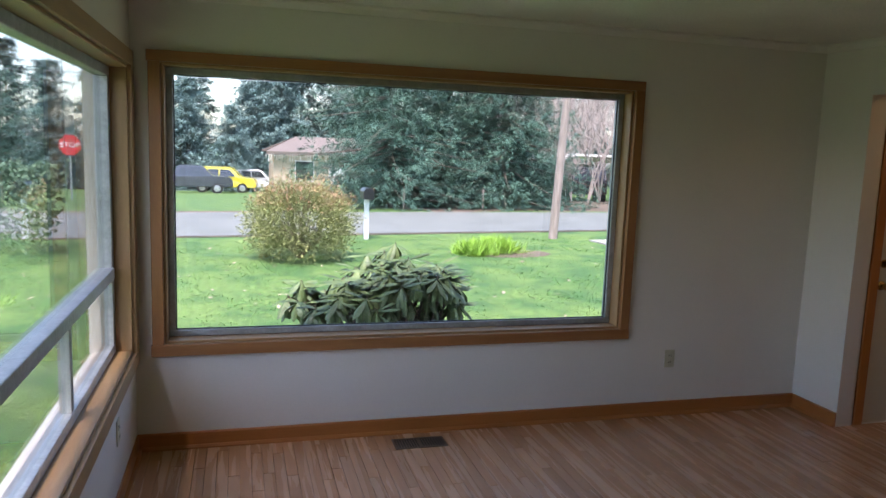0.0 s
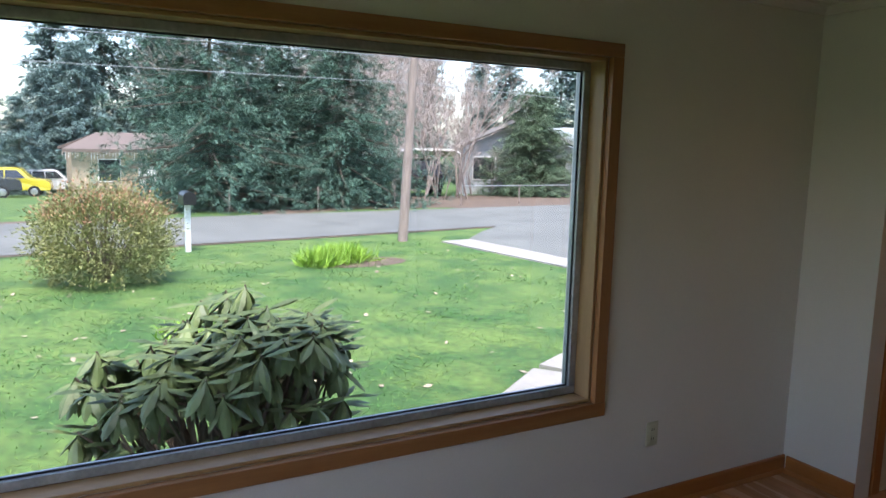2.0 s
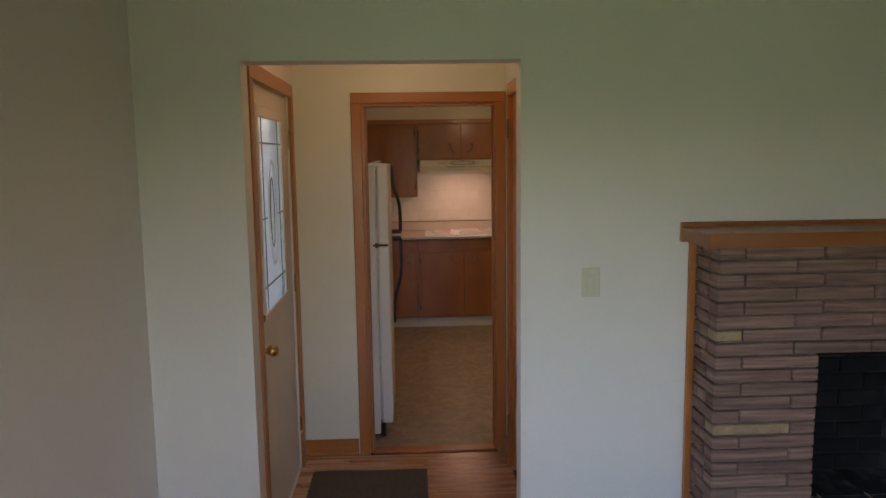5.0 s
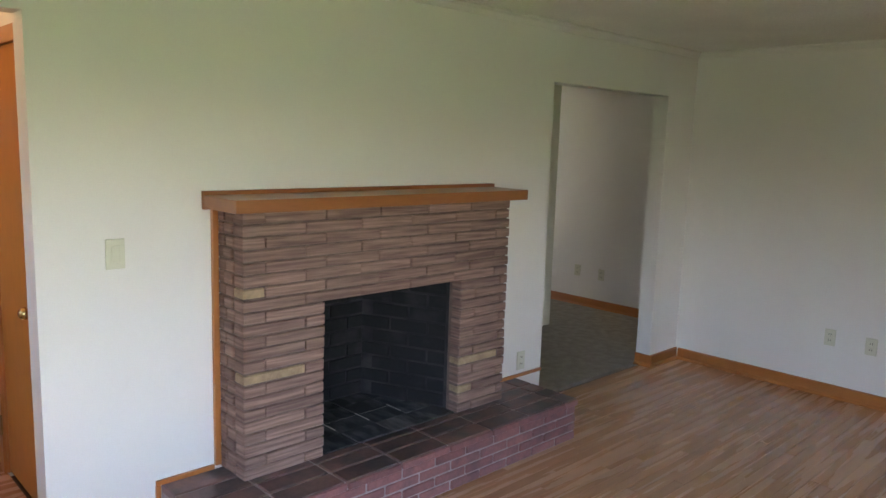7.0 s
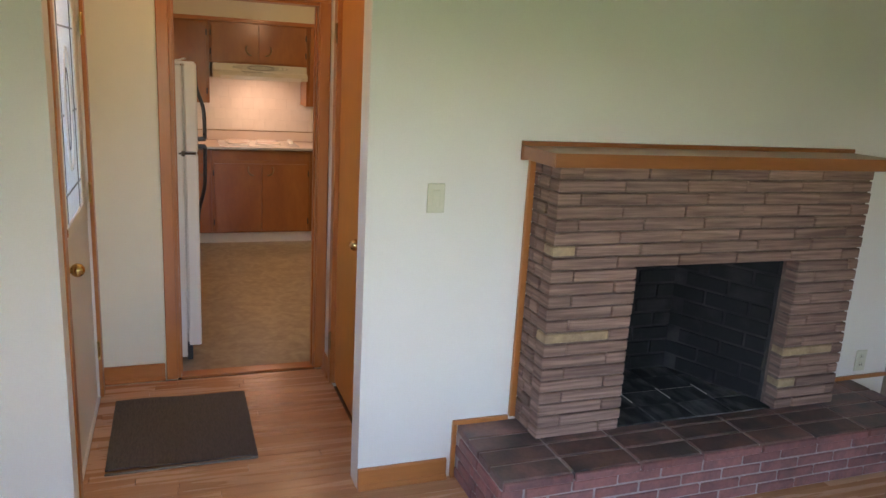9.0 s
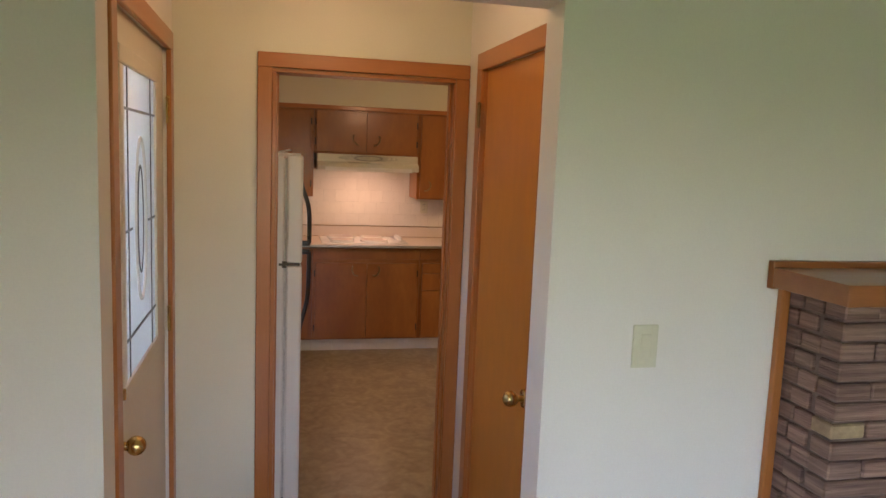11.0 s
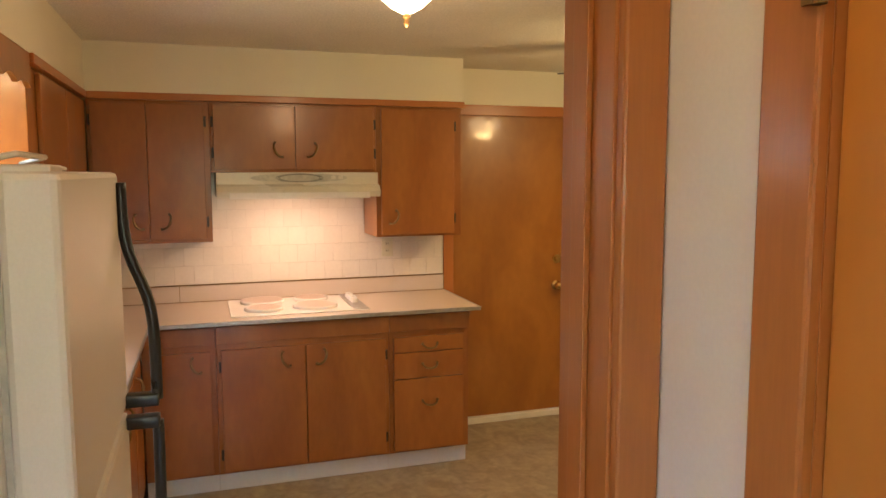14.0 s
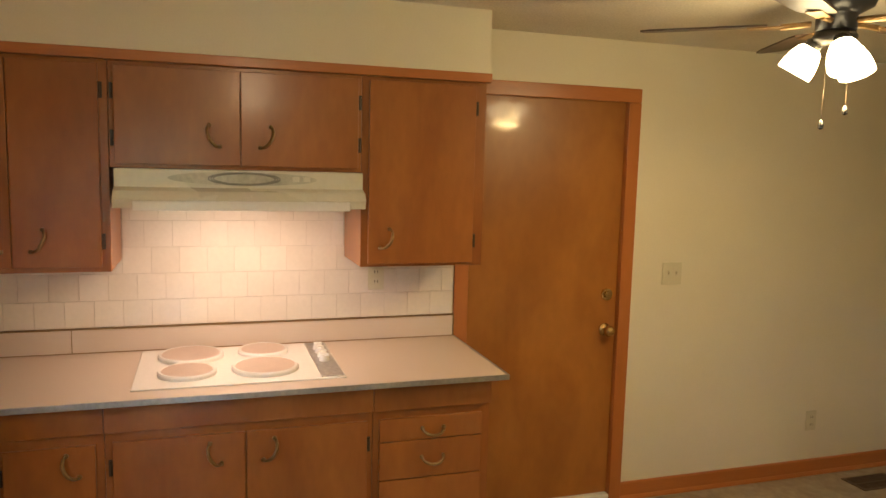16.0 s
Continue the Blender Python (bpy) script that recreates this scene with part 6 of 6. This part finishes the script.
# ---- street furniture ----
pole = thing("utility_pole", (6.8, 15.45, -0.3), "weathered wooden utility pole at the roadside", "utility pole")
bm = bmesh.new()
rod(bm, (6.80, 15.45, -0.6), (7.35, 15.6, 9.2), 0.104, 0.046, 16)
part("post", bm, POLEWOOD, pole)
bm = bmesh.new()
box(bm, 6.0, 8.4, 15.53, 15.66, 8.3, 8.42)
part("crossarm", bm, POLEWOOD, pole)
WIRE = material("cable", (0.27, 0.28, 0.29), 0.6)
for i, (z, dx) in enumerate(((8.45, -0.9), (8.45, 0.9), (3.45, 0.1), (2.95, 0.1))):
    bm = bmesh.new()
    for s0, s1 in (((-60, 7.5), (0, 0)), ((0, 0), (60, 9))):
        a, b = Vector((7.15 + dx + s0[0], 15.6 + s0[1] - (15 if s0[0] < 0 else 0), z)), Vector((7.15 + dx + s1[0], 15.6 + s1[1], z + (0.6 if s1[0] > 0 else 0)))
        pts = [a.lerp(b, q / 8) - Vector((0, 0, 0.45 * math.sin(math.pi * q / 8))) for q in range(9)]
        for p, q in zip(pts, pts[1:]):
            rod(bm, p, q, 0.007, segments=5)
    single("power_line", bm, WIRE, "dark power line strung from the pole", "cable", "power lines")

mail = thing("mailbox", (2.5, 15.3, -0.3), "black mailbox on a white painted post", "mailbox")
part("post", boxes((2.455, 2.545, 15.255, 15.345, -0.5, 0.55), bevel=0.006), material("white_paint_post", (0.78, 0.78, 0.77), 0.5, (0.68, 0.68, 0.66), 4), mail, "white painted post")
bm = bmesh.new()
prism(bm, [(2.39, 0.55), (2.61, 0.55), (2.61, 0.69)] + [(2.5 + 0.11 * math.cos(t), 0.69 + 0.09 * math.sin(t)) for t in [math.pi * i / 10 for i in range(1, 10)]] + [(2.39, 0.69)], "y", 15.05, 15.55)
part("box", bm, BLACK, mail, "black metal box")
part("flag", boxes((2.612, 2.618, 15.15, 15.18, 0.6, 0.78)), BRICKTAN, mail)

CHAIN = material("fence_wire", (0.45, 0.46, 0.47), 0.5, metal=0.6)
fence = thing("wire_fence", on_ground(13, 25), "low wire fence along the far verge", "fence")
for i in range(7):
    x = 5.0 + 2.8 * i
    y = far_edge(x) + 1.6
    bm = bmesh.new()
    rod(bm, (x, y, ground_z(x, y) - 0.1), (x, y, ground_z(x, y) + 0.75), 0.025, segments=6)
    part("post", bm, POLEWOOD, fence)
bm = bmesh.new()
for i in range(3, 6):
    xa, xb = 5.0 + 2.8 * i, 5.0 + 2.8 * (i + 1)
    rod(bm, (xa, far_edge(xa) + 1.6, ground_z(xa, far_edge(xa) + 1.6) + 0.7), (xb, far_edge(xb) + 1.6, ground_z(xb, far_edge(xb) + 1.6) + 0.7), 0.016, segments=5)
part("rail", bm, CHAIN, fence)

stop = thing("stop_sign", (-5.85, 29.0, ground_z(-5.85, 29)), "red octagonal stop sign on a steel post", "street sign")
bm = bmesh.new()
rod(bm, (-5.85, 29.03, -1.0), (-5.85, 29.03, 1.65), 0.03, segments=8)
part("post", bm, CHAIN, stop)
bm = bmesh.new()
prism(bm, [(-5.85 + 0.38 * math.cos(radians(22.5 + 45 * i)), 1.26 + 0.38 * math.sin(radians(22.5 + 45 * i))) for i in range(8)], "y", 28.985, 28.995)
face = part("plate", bm, material("sign_red", (0.55, 0.03, 0.035), 0.4), stop, "red octagonal plate")
curve = bpy.data.curves.new("lettering", "FONT")
curve.body, curve.size, curve.align_x, curve.align_y, curve.extrude = "STOP", 0.27, "CENTER", "CENTER", 0.002
letters = new("lettering", curve)
letters.matrix_world = pose(-5.85, 28.98, 1.26, 90, 0, 0)
curve.materials.append(WHITE)
letters.parent = face


# ---- vehicles ----
TYRE, RIM, CARGLASS = material("tyre", (0.02, 0.02, 0.02), 0.8), material("alloy", (0.55, 0.55, 0.57), 0.3, metal=0.8), material("car_glass", (0.03, 0.035, 0.04), 0.08, coat=0.5)
LAMPRED, CHROME = material("tail_lamp", (0.4, 0.02, 0.02), 0.2), material("headlamp", (0.8, 0.8, 0.78), 0.1, metal=0.3)


def vehicle(name, at, heading, paint, label, outline, glass, wheels, wide=1.85, radius=0.36, category="car"):
    """A body from a side outline, with bevelled shoulders, side and end windows, wheels and lamps; x is forward."""
    ob = thing(name, (0, 0, 0), label, category)
    bm = bmesh.new()
    prism(bm, outline, "y", -wide / 2, wide / 2)
    for v in bm.verts:
        if v.co.z > 1.05:
            v.co.y *= 1 - 0.16 * min(1, (v.co.z - 1.05) / 0.7)
    bmesh.ops.bevel(bm, geom=[e for e in bm.edges], offset=0.05, segments=2, affect="EDGES")
    body = part("body", bm, paint, ob)
    for g in glass:
        for side in (-1, 1):
            bm = bmesh.new()
            prism(bm, g, "y", -0.008, 0.008)
            for v in bm.verts:
                v.co.y += side * (wide / 2 * (1 - 0.16 * min(1, max(0, (v.co.z - 1.05) / 0.7))) + 0.004)
            part("window", bm, CARGLASS, body, "dark side window")
    for x in wheels:
        for side in (-1, 1):
            bm = bmesh.new()
            rod(bm, (x, side * (wide / 2 - 0.22), radius), (x, side * (wide / 2 + 0.01), radius), radius, segments=24)
            w = part("wheel", bm, TYRE, ob, "black tyre")
            bm = bmesh.new()
            rod(bm, (x, side * (wide / 2 + 0.005), radius), (x, side * (wide / 2 + 0.02), radius), radius * 0.62, radius * 0.5, segments=16)
            part("rim", bm, RIM, w, "alloy rim")
    x1, x0 = max(p[0] for p in outline), min(p[0] for p in outline)
    for side in (-1, 1):
        part("headlight", boxes((x1 - 0.12, x1 - 0.02, side * (wide / 2 - 0.32) - 0.15, side * (wide / 2 - 0.32) + 0.15, 0.72, 0.86), bevel=0.02), CHROME, ob, "clear headlight")
        part("tail_light", boxes((x0 + 0.02, x0 + 0.09, side * (wide / 2 - 0.2) - 0.09, side * (wide / 2 - 0.2) + 0.09, 0.78, 1.05), bevel=0.02), LAMPRED, ob, "red tail light")
    ob.matrix_basis = pose(*at, 0, 0, heading)
    return ob


def car_paint(name, c):
    return material(name, c, 0.25, coat=0.6, metal=0.2)


PICK = [(-2.9, 0.45), (-2.9, 1.12), (-0.75, 1.15), (-0.62, 1.72), (-0.4, 1.80), (0.75, 1.80), (1.0, 1.72), (1.55, 1.18), (2.55, 1.08), (2.8, 0.95), (2.85, 0.45)]
SUV = [(-2.2, 0.42), (-2.25, 1.05), (-2.05, 1.72), (-1.85, 1.80), (0.35, 1.80), (0.6, 1.74), (1.15, 1.15), (2.05, 1.02), (2.25, 0.85), (2.25, 0.42)]
PWIN = [[(-0.5, 1.2), (-0.42, 1.66), (0.15, 1.66), (0.15, 1.2)], [(0.22, 1.2), (0.22, 1.66), (0.8, 1.66), (1.3, 1.2)]]
SWIN = [[(-1.95, 1.18), (-1.83, 1.66), (-1.05, 1.66), (-1.05, 1.18)], [(-0.98, 1.18), (-0.98, 1.66), (-0.25, 1.66), (-0.25, 1.18)], [(-0.18, 1.18), (-0.18, 1.66), (0.45, 1.66), (0.92, 1.18)]]
vehicle("pickup_truck", (-3.3, 50.5, ground_z(-3.3, 50.5)), 2, car_paint("grey_paint", (0.055, 0.06, 0.075)), "dark grey pickup truck parked across the road", PICK, PWIN, (-1.85, 1.85), category="truck")
vehicle("yellow_suv", (-1.1, 54.5, ground_z(-1.1, 54.5)), -6, car_paint("yellow_paint", (0.75, 0.62, 0.06)), "yellow off-road car parked behind the pickup", SUV, SWIN, (-1.35, 1.35))
vehicle("white_car", (0.9, 60.0, ground_z(0.9, 60.0)), 10, car_paint("white_paint_car", (0.72, 0.72, 0.74)), "white car parked in a far yard", SUV, SWIN, (-1.35, 1.35))
vehicle("white_suv", (27.5, 32.5, ground_z(27.5, 32.5)), 82, car_paint("white_paint_suv", (0.78, 0.78, 0.79)), "white off-road car parked in a driveway", SUV, SWIN, (-1.35, 1.35))
vehicle("black_jeep", (16.6, 34.0, ground_z(16.6, 34.0)), 70, car_paint("black_paint", (0.02, 0.02, 0.022)), "black off-road car under a carport", SUV, SWIN, (-1.35, 1.35))


# ---- houses ----
def house(name, at, heading, size, wall_h, roof_h, wall_mat, roof_mat, label, openings=(), gable="x", over=0.5, hip=1.0):
    """A gabled house. openings: (x, width, z0, z1, kind) on the front (-y) side."""
    lx, ly = size
    ob = thing(name, (0, 0, 0), label, "house")
    part("wall", boxes((-lx / 2, lx / 2, -ly / 2, ly / 2, -0.3, wall_h)), wall_mat, ob)
    bm = bmesh.new()
    if gable == "x":
        prism(bm, [(-ly / 2 - over, wall_h - 0.1), (0, wall_h + roof_h), (ly / 2 + over, wall_h - 0.1), (ly / 2 + over, wall_h + 0.1), (0, wall_h + roof_h + 0.22), (-ly / 2 - over, wall_h + 0.1)], "x", -lx / 2 - over, lx / 2 + over)
        part("roof", bm, roof_mat, ob)
        bm = bmesh.new()
        prism(bm, [(-ly / 2, wall_h), (ly / 2, wall_h), (0, wall_h + roof_h - 0.05)], "x", -lx / 2, lx / 2)
    else:
        prism(bm, [(-lx / 2 - over, wall_h - 0.1), (0, wall_h + roof_h), (lx / 2 + over, wall_h - 0.1), (lx / 2 + over, wall_h + 0.1), (0, wall_h + roof_h + 0.22), (-lx / 2 - over, wall_h + 0.1)], "y", -ly / 2 - over, ly / 2 + over)
        part("roof", bm, roof_mat, ob)
        bm = bmesh.new()
        prism(bm, [(-lx / 2, wall_h), (lx / 2, wall_h), (0, wall_h + roof_h - 0.05)], "y", -ly / 2, ly / 2)
    part("gable", bm, wall_mat, ob)
    if hip < 1:
        for child in ob.children:
            for v in child.data.vertices:
                if v.co.z > wall_h + roof_h * 0.6:
                    v.co.x *= hip
    for x, w, z0, z1, kind in openings:
        f = part(kind, boxes((x - w / 2 - 0.06, x + w / 2 + 0.06, -ly / 2 - 0.04, -ly / 2 + 0.02, z0 - 0.06, z1 + 0.06)), WHITE, ob, "white frame")
        part("pane" if kind == "window" else "leaf", boxes((x - w / 2, x + w / 2, -ly / 2 - 0.05, -ly / 2 - 0.041, z0, z1)), CARGLASS if kind == "window" else WHITE, f)
    ob.matrix_basis = pose(*at, 0, 0, heading)
    return ob


SIDING = material("grey_siding", (0.42, 0.43, 0.44), 0.7, (0.37, 0.38, 0.39), 3, (0.3, 0.3, 9), bump=0.3)
TANWALL = material("tan_stucco", (0.46, 0.36, 0.26), 0.8, (0.4, 0.31, 0.22), 2)
ROOFTAN = material("brown_shingles", (0.19, 0.145, 0.125), 0.9, (0.13, 0.10, 0.085), 6, bump=0.5)
ROOFPALE = material("pale_roof", (0.34, 0.37, 0.365), 0.7, (0.29, 0.32, 0.315), 5, bump=0.3)
ROOFGREY = material("grey_shingles", (0.32, 0.31, 0.31), 0.9, (0.25, 0.24, 0.24), 6, bump=0.5)
tan_house = house("tan_house", on_ground(7.7, 56), 0, (11, 8), 2.75, 0.95, TANWALL, ROOFTAN, "tan bungalow with icicle lights along the eaves", ((-3.4, 1.2, 0.9, 2.2, "window"), (-1.2, 0.95, 0.0, 2.05, "door"), (2, 1.4, 0.9, 2.2, "window")), hip=0.62)
bm = bmesh.new()
r = random.Random(9)
for i in range(70):
    x = -6 + 12 * i / 69
    rod(bm, (x, -4.5, 2.67), (x + r.uniform(-0.03, 0.03), -4.5, 2.67 - r.uniform(0.15, 0.55)), 0.02, segments=5)
part("icicle_lights", bm, WHITE, tan_house, "white icicle light strings").matrix_parent_inverse = Matrix.Identity(4)
house("grey_house", on_ground(24.4, 36.2), -38, (6.2, 8), 2.4, 1.5, SIDING, ROOFGREY, "grey sided house with a front gable", ((-1.8, 1.1, 0.9, 2.0, "window"), (1.8, 1.1, 0.9, 2.0, "window")), gable="y")
house("pale_roof_house", on_ground(39, 40.5), -38, (17, 8), 2.5, 1.5, SIDING, ROOFPALE, "long low house with a pale green-grey roof", ((-5, 1.5, 0.9, 2.1, "window"), (-1, 0.95, 0, 2.05, "door"), (3, 1.6, 0.9, 2.1, "window")))
carport = thing("carport", on_ground(16.3, 34.5), "white-topped carport among leafless shrubs", "carport")
cx, cy, cz = on_ground(16.3, 34.5)
bm = bmesh.new()
prism(bm, [(-1.9 + cx, cz + 1.95), (-1.2 + cx, cz + 2.35), (1.2 + cx, cz + 2.35), (1.9 + cx, cz + 1.95), (1.2 + cx, cz + 2.25), (-1.2 + cx, cz + 2.25)], "y", cy - 2.5, cy + 2.5)
part("canopy", bm, WHITE, carport, "white canopy")
for dx in (-1.85, 1.85):
    for dy in (-2.4, 2.4):
        bm = bmesh.new()
        rod(bm, (cx + dx, cy + dy, cz), (cx + dx, cy + dy, cz + 1.98), 0.05, segments=8)
        part("post", bm, CHAIN, carport)

# hedge and low fence seen through the side window
hedge = thing("hedge", (-5.5, 12.5, -0.3), "clipped green hedge at the side of the lawn", "hedge")
count = 9000
c = np.stack([nrng.uniform(-10, -3.0, count), nrng.normal(13.5, 0.45, count), -0.3 + 1.45 * nrng.uniform(0, 1, count) ** 0.6], 1)
grown("leaves", leaf_mesh("leaves", c, nrng.normal(0, 1, (count, 3)) + (0, 0, 0.4), nrng.normal(0, 1, (count, 3)), nrng.uniform(0.08, 0.16, count), nrng.uniform(0.04, 0.07, count), CEDAR), hedge)
side_tree = copy_thing(first, Matrix.Translation((-14.0, 46.0, ground_z(-14.0, 46))) @ Matrix.Scale(0.9, 4))
copy_thing(first, Matrix.Translation((-21.0, 42.0, ground_z(-21.0, 42))) @ Matrix.Rotation(2, 4, "Z") @ Matrix.Scale(0.8, 4))

# ---- oak strip floor, last ----
floor_oak = thing("floor_oak", (1.5, 1.0, 0), "varnished red oak strip floor", "floor", kind="structure")
STRIP = 0.0575
lengths = (0.45, 0.7, 0.95, 1.25, 1.6)
strips = {l: chamfered("plank", STRIP - 0.0012, l - 0.0015, 0.02, OAK, 0.0012) for l in lengths}
frng = random.Random(77)
near, rest = [], bmesh.new()
x = WEST + 0.012 + STRIP / 2
while x < KWEST - 0.005:
    y0, y1 = (SOUTH + 0.008, NORTH - 0.008) if x < EAST - 0.01 else ((ENTRY_S + 0.002, ENTRY_N) if x < EAST + THICK else (CLOSET + 0.004, PORCH - 0.002))
    spans = [(y0, y1)]
    if EAST - 0.01 <= x < EAST + THICK - 0.03:
        spans.append((HALL_S + 0.004, HALL_N))
    for a, b in spans:
        y = a - frng.uniform(0, 0.5)
        while y < b - 0.02:
            l = frng.choice(lengths)
            lo, hi = max(a, y), min(b, y + l)
            if HX + STRIP < x < EAST and HY0 < (lo + hi) / 2 < HY1 and lo > HY0 and hi < HY1:
                y += l
                continue
            if lo == y and hi == y + l and (y > 1.3 or (x > 1.5 and y > -0.8)) and len(near) < 300:
                near.append((x, y + l / 2, l))
            elif hi - lo > 0.015:
                box(rest, x - STRIP / 2 + 0.0006, x + STRIP / 2 - 0.0006, lo + 0.0007, hi - 0.0007, -0.02, 0.0)
            y += l
    x += STRIP
for x, y, l in near:
    piece("plank", strips[l], (x, y, -0.01), floor_oak)
tagged(part("plank_rest", rest, OAKREST, floor_oak), kind="stuff")
